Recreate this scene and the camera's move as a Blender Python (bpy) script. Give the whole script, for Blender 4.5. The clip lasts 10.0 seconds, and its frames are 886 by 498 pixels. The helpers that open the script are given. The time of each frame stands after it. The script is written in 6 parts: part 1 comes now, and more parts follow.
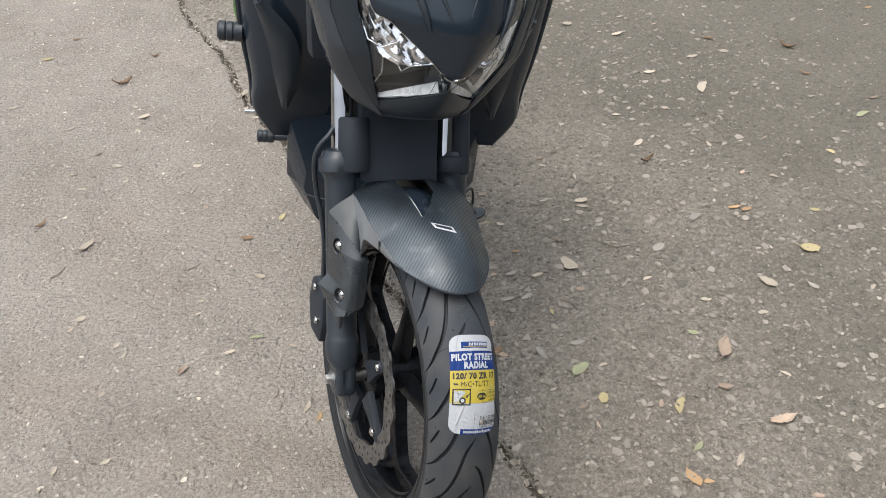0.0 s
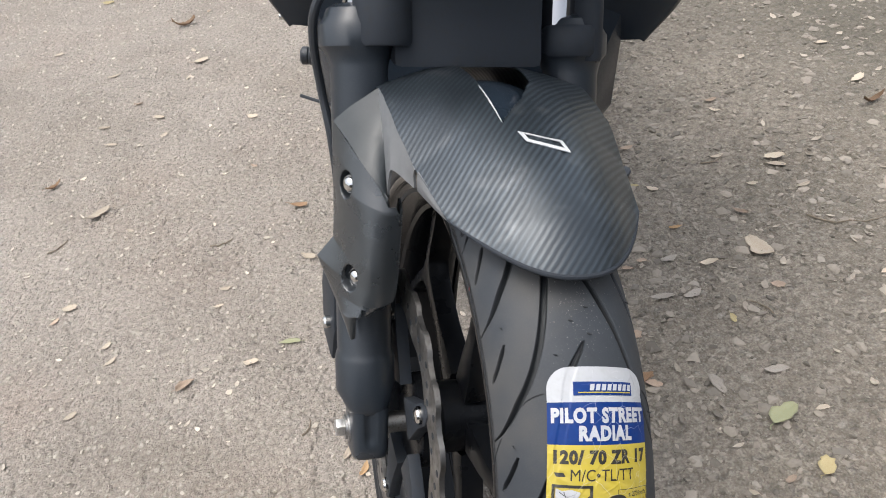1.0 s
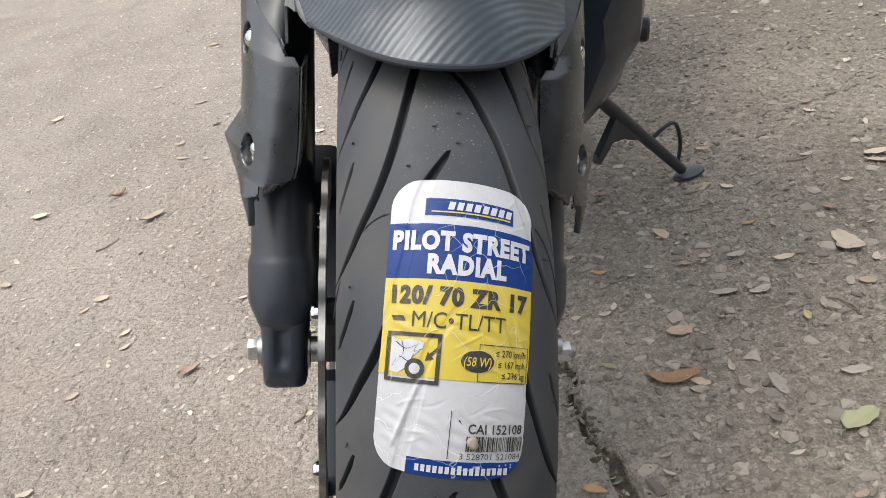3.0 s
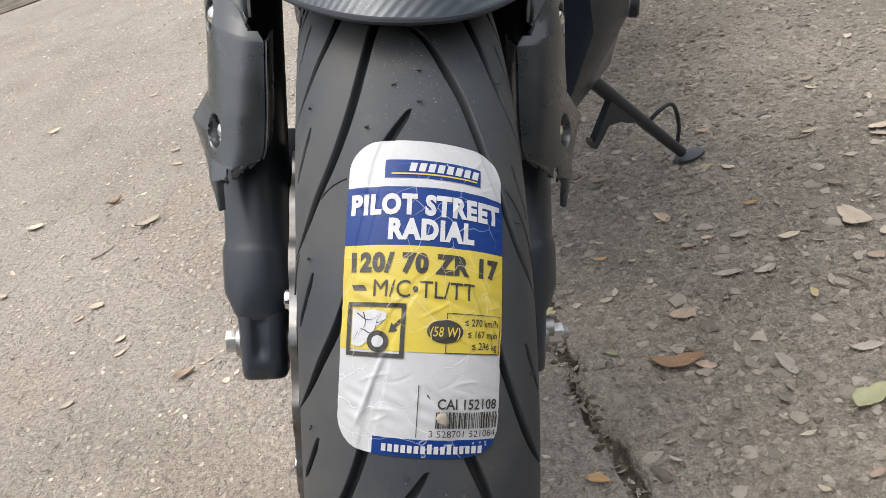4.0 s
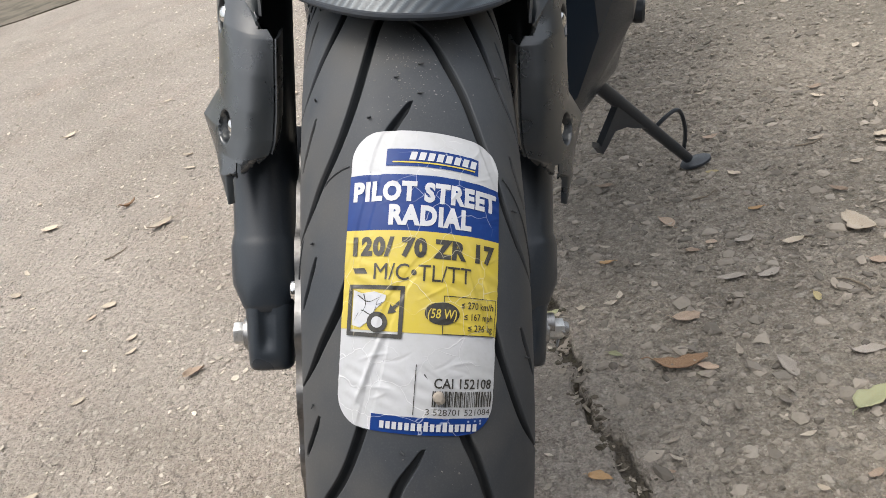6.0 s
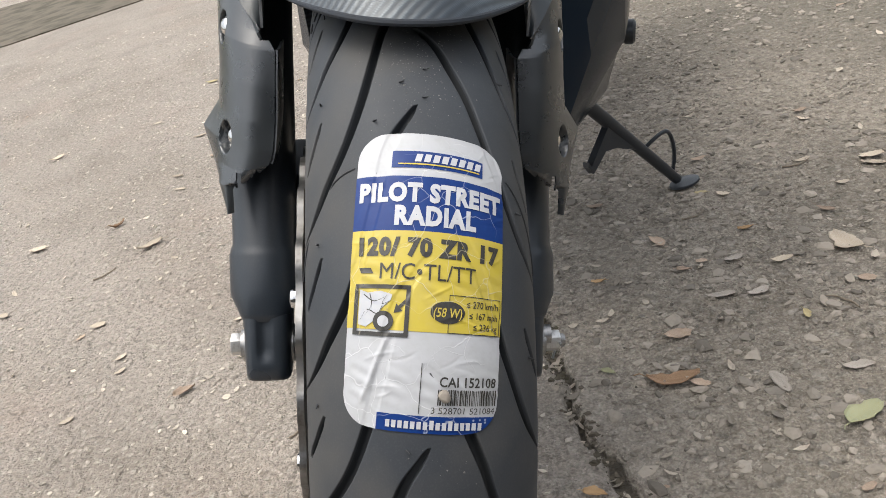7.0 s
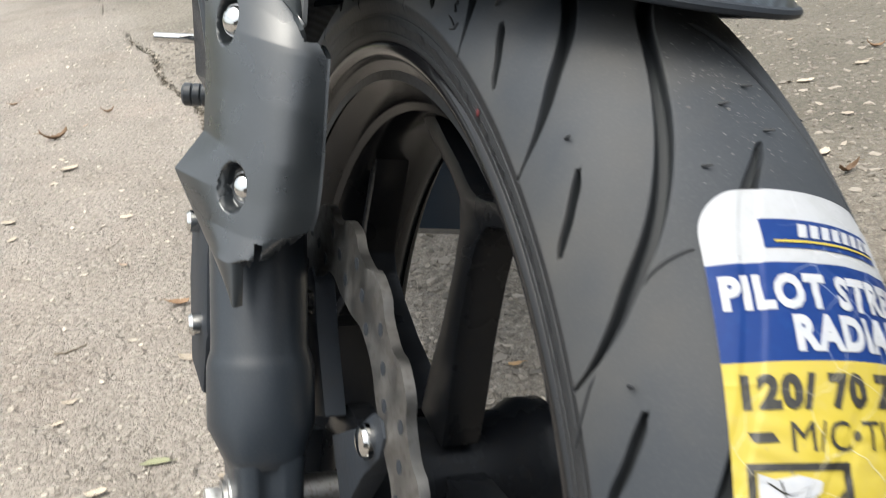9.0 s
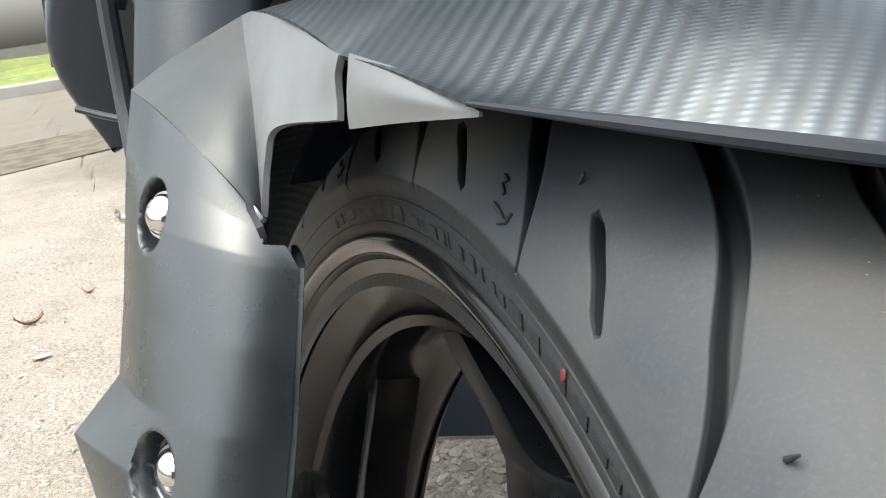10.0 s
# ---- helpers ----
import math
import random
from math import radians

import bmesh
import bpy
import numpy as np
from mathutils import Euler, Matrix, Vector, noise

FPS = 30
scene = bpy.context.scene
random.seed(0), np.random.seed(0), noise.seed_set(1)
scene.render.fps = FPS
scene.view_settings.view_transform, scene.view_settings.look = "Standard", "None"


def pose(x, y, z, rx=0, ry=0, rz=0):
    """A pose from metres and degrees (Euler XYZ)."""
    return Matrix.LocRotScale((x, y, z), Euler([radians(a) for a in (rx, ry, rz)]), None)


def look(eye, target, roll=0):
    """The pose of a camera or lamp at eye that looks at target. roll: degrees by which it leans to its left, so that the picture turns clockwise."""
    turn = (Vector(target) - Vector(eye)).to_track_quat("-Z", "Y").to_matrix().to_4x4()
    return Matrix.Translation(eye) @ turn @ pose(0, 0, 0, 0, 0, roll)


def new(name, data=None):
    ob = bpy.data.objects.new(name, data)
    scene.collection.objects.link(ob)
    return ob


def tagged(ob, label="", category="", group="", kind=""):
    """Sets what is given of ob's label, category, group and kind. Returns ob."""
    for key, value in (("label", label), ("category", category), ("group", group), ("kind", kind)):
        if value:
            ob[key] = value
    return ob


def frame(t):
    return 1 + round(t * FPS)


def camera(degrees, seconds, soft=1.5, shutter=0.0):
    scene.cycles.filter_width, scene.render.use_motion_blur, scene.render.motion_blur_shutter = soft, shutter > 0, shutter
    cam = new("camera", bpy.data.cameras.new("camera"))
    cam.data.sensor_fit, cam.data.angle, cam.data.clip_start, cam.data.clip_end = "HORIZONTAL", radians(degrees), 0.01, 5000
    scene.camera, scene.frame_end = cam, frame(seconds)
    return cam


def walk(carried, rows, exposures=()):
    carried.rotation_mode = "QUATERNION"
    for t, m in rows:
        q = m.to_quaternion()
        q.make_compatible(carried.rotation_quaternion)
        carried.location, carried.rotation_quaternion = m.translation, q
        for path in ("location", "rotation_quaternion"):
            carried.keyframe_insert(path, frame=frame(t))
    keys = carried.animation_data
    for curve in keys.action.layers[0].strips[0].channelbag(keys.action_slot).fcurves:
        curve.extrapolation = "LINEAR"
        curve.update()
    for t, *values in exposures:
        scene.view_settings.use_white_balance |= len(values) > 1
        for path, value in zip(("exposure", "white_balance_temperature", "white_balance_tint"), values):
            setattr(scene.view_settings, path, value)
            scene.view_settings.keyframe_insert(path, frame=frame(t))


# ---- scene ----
cam = camera(54.50, 10.0, soft=0.55, shutter=0.16)
ROWS = [
    (0, -0.2543, -0.9893, 1.4163, 49.76, 2.97, -22.09),
    (0.2, -0.2337, -0.8863, 1.3625, 49.34, 3.17, -22.58),
    (0.5, -0.1881, -0.6786, 1.2105, 49.73, 5.16, -24.84),
    (0.6, -0.1672, -0.6320, 1.1594, 49.82, 4.69, -24.43),
    (0.7, -0.1365, -0.5930, 1.1010, 49.11, 3.84, -22.29),
    (0.8, -0.1104, -0.5825, 1.0504, 48.80, 4.81, -18.16),
    (0.9, -0.0886, -0.5612, 0.9973, 48.91, 6.56, -14.96),
    (1, -0.0686, -0.5518, 0.9538, 50.40, 8.17, -14.23),
    (1.2, -0.0258, -0.5479, 0.8622, 51.78, 9.50, -13.60),
    (1.5, 0.0140, -0.5640, 0.7671, 53.48, 12.09, -10.97),
    (1.7, 0.0302, -0.5740, 0.7378, 53.88, 12.26, -9.80),
    (2, 0.0558, -0.5944, 0.7447, 54.08, 11.39, -6.34),
    (2.2, 0.0742, -0.6014, 0.7555, 55.24, 11.18, -5.11),
    (3.3, 0.0611, -0.5547, 0.6933, 58.66, 13.34, -5.87),
    (3.5, 0.0663, -0.5541, 0.6875, 58.67, 14.56, -5.94),
    (4, 0.0792, -0.5519, 0.6758, 58.67, 14.36, -5.77),
    (4.5, 0.0885, -0.5580, 0.6743, 59.04, 14.57, -5.49),
    (5, 0.0882, -0.5583, 0.6710, 59.40, 13.79, -5.28),
    (5.5, 0.0860, -0.5636, 0.6698, 59.28, 14.07, -5.42),
    (6, 0.0829, -0.5709, 0.6723, 59.57, 14.30, -4.82),
    (7.3, 0.0574, -0.5898, 0.6637, 61.38, 12.73, -6.30),
    (7.5, 0.0444, -0.6069, 0.6630, 58.83, 10.03, -6.36),
    (7.8, 0.0289, -0.6120, 0.6672, 56.28, 10.88, -5.86),
    (8, 0.0167, -0.5873, 0.6600, 57.34, 12.28, -8.91),
    (8.2, -0.0039, -0.5449, 0.6402, 58.70, 12.14, -10.71),
    (8.5, -0.0383, -0.4827, 0.6267, 59.52, 10.21, -13.69),
    (8.7, -0.0657, -0.4355, 0.6252, 59.63, 6.04, -17.86),
    (8.8, -0.0744, -0.4105, 0.6250, 60.77, 5.16, -19.24),
    (9, -0.0997, -0.3645, 0.6283, 62.72, 6.04, -20.59),
    (9.3, -0.1075, -0.2989, 0.6227, 68.20, 7.62, -23.71),
    (9.5, -0.0848, -0.2600, 0.6214, 68.28, 7.55, -25.31),
    (10, -0.0626, -0.2264, 0.6055, 72.98, 8.25, -21.69),
]
EXPOSURES = [(0.0, -0.18, 6350, 7), (0.5, -0.13, 6400, 8), (1.0, 0.0, 6450, 9), (2.0, 0.05, 6550, 9), (6.2, 0.05, 6680, 8), (8.3, -0.03, 6600, 7), (9.0, 0.27, 6600, 5), (9.5, 0.72, 6650, 4), (10.0, 0.80, 6650, 4)]
walk(cam, [(t, pose(*row)) for t, *row in ROWS], EXPOSURES)

# ---- world and sun: bright overcast, the veiled sun high overhead
SUN_UP, SUN_AZ = 77.0, 255.0
world = bpy.data.worlds.new("overcast")
scene.world = world
world.use_nodes = True
wn = world.node_tree.nodes
wn.clear()
sky = wn.new("ShaderNodeTexSky")
sky.sky_type, sky.sun_disc = "NISHITA", False
sky.sun_elevation, sky.sun_rotation = radians(SUN_UP), radians(SUN_AZ)
sky.air_density, sky.dust_density, sky.ozone_density = 1.0, 6.0, 1.0
grey = wn.new("ShaderNodeHueSaturation")
grey.inputs["Saturation"].default_value = 0.42
back = wn.new("ShaderNodeBackground")
back.inputs["Strength"].default_value = 0.325
wout = wn.new("ShaderNodeOutputWorld")
world.node_tree.links.new(sky.outputs[0], grey.inputs["Color"])
world.node_tree.links.new(grey.outputs[0], back.inputs["Color"])
world.node_tree.links.new(back.outputs[0], wout.inputs["Surface"])
sun = new("sun", bpy.data.lights.new("sun", "SUN"))
sun.data.energy, sun.data.angle, sun.data.color = 0.4, radians(85), (1.0, 0.97, 0.93)
sun_from = Vector((math.sin(radians(SUN_AZ)) * math.cos(radians(SUN_UP)), math.cos(radians(SUN_AZ)) * math.cos(radians(SUN_UP)), math.sin(radians(SUN_UP)))) * 20
sun.matrix_world = look(sun_from, (0, 0, 0))

# ---- frames of reference: the steered front wheel, and the rest of the motorcycle
LEAN = 15.21
HUB = 0.2897
WHEEL = pose(0, 0, HUB, 0, LEAN, 0)
BODY = pose(-0.075, 0, 0, 0, 9.5, -17)


# ---- materials
def material(name, colour, rough=0.5, metal=0.0, grain=None, grain_size=200.0, grain_mix=0.3, blotch=None, blotch_size=12.0, bump=0.0, bump_size=400.0, rough_var=0.0, coat=0.0, transmission=0.0, island=0.0, obj_random=0.0, ior=1.5, spec=0.5, specks=None, specks_size=300.0, crease=None):
    m = bpy.data.materials.new(name)
    m.use_nodes = True
    n, l = m.node_tree.nodes, m.node_tree.links
    b = n["Principled BSDF"]
    b.inputs["Roughness"].default_value, b.inputs["Metallic"].default_value = rough, metal
    b.inputs["Coat Weight"].default_value, b.inputs["Transmission Weight"].default_value = coat, transmission
    b.inputs["IOR"].default_value = ior
    b.inputs["Specular IOR Level"].default_value = spec
    co = n.new("ShaderNodeTexCoord").outputs["Object"]

    def noise_fac(size, detail, lo, hi):
        t = n.new("ShaderNodeTexNoise")
        t.inputs["Scale"].default_value, t.inputs["Detail"].default_value = size, detail
        l.new(co, t.inputs["Vector"])
        r = n.new("ShaderNodeMapRange")
        r.inputs["From Min"].default_value, r.inputs["From Max"].default_value = lo, hi
        l.new(t.outputs["Fac"], r.inputs["Value"])
        return r.outputs["Result"], t

    out = None

    def mixed(fac, other, weight):
        nonlocal out
        mx = n.new("ShaderNodeMix")
        mx.data_type = "RGBA"
        mul = n.new("ShaderNodeMath")
        mul.operation = "MULTIPLY"
        mul.inputs[1].default_value = weight
        l.new(fac, mul.inputs[0])
        l.new(mul.outputs[0], mx.inputs[0])
        if out is None:
            mx.inputs[6].default_value = (*colour, 1)
        else:
            l.new(out, mx.inputs[6])
        mx.inputs[7].default_value = (*other, 1)
        out = mx.outputs[2]

    if blotch:
        f, _ = noise_fac(blotch_size, 4, 0.42, 0.66)
        mixed(f, blotch, 0.8)
    if grain:
        f, _ = noise_fac(grain_size, 3, 0.5, 0.7)
        mixed(f, grain, grain_mix)
    if specks:
        vor = n.new("ShaderNodeTexVoronoi")
        vor.inputs["Scale"].default_value = specks_size
        l.new(co, vor.inputs["Vector"])
        near = n.new("ShaderNodeMapRange")
        near.inputs["From Min"].default_value, near.inputs["From Max"].default_value = 0.20, 0.10
        l.new(vor.outputs["Distance"], near.inputs["Value"])
        some, _ = noise_fac(45, 3, 0.58, 0.70)
        both = n.new("ShaderNodeMath")
        both.operation = "MULTIPLY"
        l.new(near.outputs["Result"], both.inputs[0])
        l.new(some, both.inputs[1])
        mixed(both.outputs[0], specks, 0.85)
    lines = None
    if crease:
        # thin bent fold lines, here and there
        warp = n.new("ShaderNodeTexNoise")
        warp.inputs["Scale"].default_value, warp.inputs["Detail"].default_value = 35, 3
        l.new(co, warp.inputs["Vector"])
        bend = n.new("ShaderNodeMix")
        bend.data_type = "RGBA"
        bend.blend_type = "LINEAR_LIGHT"
        bend.inputs[0].default_value = 0.010
        l.new(co, bend.inputs[6])
        l.new(warp.outputs["Color"], bend.inputs[7])
        vor = n.new("ShaderNodeTexVoronoi")
        vor.feature = "DISTANCE_TO_EDGE"
        vor.inputs["Scale"].default_value = 62
        l.new(bend.outputs[2], vor.inputs["Vector"])
        near = n.new("ShaderNodeMapRange")
        near.inputs["From Min"].default_value, near.inputs["From Max"].default_value = 0.013, 0.003
        l.new(vor.outputs["Distance"], near.inputs["Value"])
        some, _ = noise_fac(26, 3, 0.43, 0.55)
        both = n.new("ShaderNodeMath")
        both.operation = "MULTIPLY"
        l.new(near.outputs["Result"], both.inputs[0])
        l.new(some, both.inputs[1])
        lines = both.outputs[0]
        mixed(lines, crease, 0.75)
    if obj_random or island:
        src = n.new("ShaderNodeObjectInfo").outputs["Random"] if obj_random else n.new("ShaderNodeNewGeometry").outputs["Random Per Island"]
        hs = n.new("ShaderNodeHueSaturation")
        r = n.new("ShaderNodeMapRange")
        k = obj_random or island
        r.inputs["To Min"].default_value, r.inputs["To Max"].default_value = 1 - k, 1 + k
        l.new(src, r.inputs["Value"])
        l.new(r.outputs["Result"], hs.inputs["Value"])
        if out is None:
            hs.inputs["Color"].default_value = (*colour, 1)
        else:
            l.new(out, hs.inputs["Color"])
        out = hs.outputs[0]
    if out is None:
        b.inputs["Base Color"].default_value = (*colour, 1)
    else:
        l.new(out, b.inputs["Base Color"])
    if rough_var:
        f, t = noise_fac(blotch_size * 2, 5, 0.35, 0.7)
        r = n.new("ShaderNodeMapRange")
        r.inputs["To Min"].default_value, r.inputs["To Max"].default_value = rough, min(1, rough + rough_var)
        l.new(f, r.inputs["Value"])
        l.new(r.outputs["Result"], b.inputs["Roughness"])
    if bump:
        t = n.new("ShaderNodeTexNoise")
        t.inputs["Scale"].default_value, t.inputs["Detail"].default_value = bump_size, 4
        l.new(co, t.inputs["Vector"])
        bp = n.new("ShaderNodeBump")
        bp.inputs["Strength"].default_value, bp.inputs["Distance"].default_value = bump, 0.001
        if lines is None:
            l.new(t.outputs["Fac"], bp.inputs["Height"])
        else:
            sum_ = n.new("ShaderNodeMath")
            sum_.operation = "MULTIPLY_ADD"
            sum_.inputs[1].default_value = 0.7
            l.new(lines, sum_.inputs[0])
            l.new(t.outputs["Fac"], sum_.inputs[2])
            l.new(sum_.outputs[0], bp.inputs["Height"])
        l.new(bp.outputs[0], b.inputs["Normal"])
    return m


RUBBER = material("rubber", (0.031, 0.036, 0.043), 0.58, grain=(0.20, 0.19, 0.175), grain_size=1100, grain_mix=0.05, blotch=(0.080, 0.077, 0.072), blotch_size=15, bump=0.04, bump_size=900, rough_var=0.2, ior=1.45)
# groove floors darker than the tread: unworn rubber, plus groove shade put into colour
GROOVE_RUBBER = material("unworn_shaded_groove_rubber", (0.024, 0.027, 0.030), 0.6, spec=0.3, grain=(0.03, 0.028, 0.025), grain_size=600, grain_mix=0.2)
RUBBER_SIDE = material("sidewall_rubber", (0.022, 0.024, 0.027), 0.55, spec=0.35, grain=(0.03, 0.03, 0.03), grain_size=500, bump=0.3)
RIM_GLOSS = material("glossy_rim_lip_paint", (0.010, 0.010, 0.011), 0.10, grain=(0.02, 0.018, 0.014), grain_size=300, grain_mix=0.2, rough_var=0.12, coat=0.1, spec=0.35)
FACET_BLACK = material("satin_black_facet", (0.020, 0.026, 0.030), 0.36, grain=(0.07, 0.08, 0.08), grain_size=900, grain_mix=0.08, blotch=(0.030, 0.036, 0.040), blotch_size=60, rough_var=0.12)
STAY_GREY = material("weathered_grey_plastic", (0.17, 0.177, 0.185), 0.34, grain=(0.14, 0.14, 0.14), grain_size=900, grain_mix=0.12, blotch=(0.145, 0.151, 0.158), blotch_size=40, rough_var=0.12)
RIM_BLACK = material("black_wheel_paint", (0.008, 0.009, 0.011), 0.15, spec=0.17, ior=1.5, grain=(0.016, 0.014, 0.011), grain_size=220, grain_mix=0.3, rough_var=0.12)
SPOKE_BLACK = material("black_spoke_paint", (0.008, 0.009, 0.011), 0.24, spec=0.15, grain=(0.016, 0.014, 0.011), grain_size=220, grain_mix=0.3, rough_var=0.12)
MATT = material("matt_black_plastic", (0.024, 0.029, 0.036), 0.30, grain=(0.05, 0.05, 0.05), grain_size=700, grain_mix=0.25, bump=0.15, bump_size=1500, rough_var=0.15)
GUARD_SATIN = material("satin_gunmetal_plastic", (0.016, 0.020, 0.024), 0.25, 0.0, grain=(0.09, 0.10, 0.11), grain_size=900, grain_mix=0.06, blotch=(0.013, 0.017, 0.020), blotch_size=30, bump=0.03, bump_size=1600, rough_var=0.12, ior=1.9)
FORK_PAINT = material("satin_black_fork_paint", (0.020, 0.026, 0.034), 0.27, grain=(0.06, 0.06, 0.06), grain_size=800, grain_mix=0.2, bump=0.08, bump_size=900, rough_var=0.15)
GLOSS = material("gloss_black_paint", (0.015, 0.023, 0.034), 0.16, grain=(0.03, 0.03, 0.03), grain_size=900, grain_mix=0.15, rough_var=0.10, spec=0.45)
LAMP_GREY = material("grey_lamp_housing", (0.21, 0.20, 0.195), 0.3, metal=0.2, grain=(0.12, 0.12, 0.12), grain_size=600, grain_mix=0.2, blotch=(0.12, 0.115, 0.11), blotch_size=25)
LAMP_GREY_DARK = material("dark_cheek_paint", (0.037, 0.042, 0.050), 0.36, grain=(0.09, 0.09, 0.09), grain_size=2500, grain_mix=0.2, rough_var=0.1)
COWL_GREY = material("dark_grey_metallic_paint", (0.019, 0.025, 0.032), 0.34, metal=0.0, grain=(0.08, 0.08, 0.08), grain_size=2500, grain_mix=0.2, rough_var=0.1, coat=0.1, spec=0.35)
DARK = material("dark_engine_parts", (0.024, 0.029, 0.037), 0.6, spec=0.25, grain=(0.028, 0.027, 0.025), grain_size=160, bump=0.2, bump_size=300)
CHROME = material("bright_steel", (0.62, 0.62, 0.61), 0.03, 1.0, grain=(0.40, 0.38, 0.35), grain_size=700, grain_mix=0.3, rough_var=0.05)
POLISHED = material("polished_chrome", (0.42, 0.42, 0.43), 0.05, 1.0, blotch=(0.34, 0.34, 0.35), blotch_size=14)
ZINC = material("dull_zinc_steel", (0.34, 0.34, 0.34), 0.36, 1.0, grain=(0.16, 0.13, 0.10), grain_size=500, grain_mix=0.6, rough_var=0.2)
NUT_STEEL = material("bright_zinc_steel", (0.66, 0.66, 0.65), 0.34, 1.0, grain=(0.35, 0.33, 0.30), grain_size=500, grain_mix=0.4, rough_var=0.15)
DISC = material("brake_disc_steel", (0.28, 0.278, 0.275), 0.34, 1.0, grain=(0.12, 0.11, 0.10), grain_size=160, grain_mix=0.5, blotch=(0.17, 0.16, 0.15), blotch_size=40, rough_var=0.25)
REFLECTOR = material("chromed_reflector", (0.92, 0.92, 0.93), 0.10, 1.0, blotch=(0.4, 0.4, 0.42), blotch_size=40)
LENS = material("clear_headlight_cover", (1, 1, 1), 0.02, transmission=1.0, ior=1.4)
DRL = material("white_light_bar", (0.85, 0.86, 0.86), 0.25, blotch=(0.55, 0.56, 0.57), blotch_size=120)
GREEN = material("lime_green_paint", (0.10, 0.30, 0.02), 0.25, blotch=(0.05, 0.12, 0.02), blotch_size=60, coat=0.3)
PAPER = material("label_white_paper", (0.41, 0.42, 0.44), 0.42, grain=(0.33, 0.33, 0.33), grain_size=300, grain_mix=0.25, blotch=(0.38, 0.39, 0.40), blotch_size=60, bump=0.3, bump_size=90, rough_var=0.15, crease=(0.56, 0.57, 0.58))
BLUE = material("label_blue_print", (0.003, 0.028, 0.150), 0.42, spec=0.25, grain=(0.006, 0.050, 0.20), grain_size=260, grain_mix=0.25, bump=0.3, bump_size=90, crease=(0.30, 0.34, 0.46), specks=(0.3, 0.34, 0.42), specks_size=300)
YELLOW = material("label_yellow_print", (0.46, 0.365, 0.040), 0.42, grain=(0.44, 0.35, 0.10), grain_size=260, grain_mix=0.3, blotch=(0.43, 0.345, 0.06), blotch_size=50, bump=0.3, bump_size=90, crease=(0.50, 0.47, 0.33), specks=(0.25, 0.22, 0.12), specks_size=300)
INK = material("label_black_print", (0.024, 0.023, 0.020), 0.42, grain=(0.10, 0.09, 0.06), grain_size=500, grain_mix=0.25, crease=(0.35, 0.32, 0.22))
WHITE_PRINT = material("label_white_print", (0.44, 0.45, 0.47), 0.4, grain=(0.3, 0.34, 0.45), grain_size=400, grain_mix=0.25)
SILVER_PRINT = material("silver_badge", (0.62, 0.63, 0.64), 0.3, 0.2, grain=(0.4, 0.4, 0.4), grain_size=500)


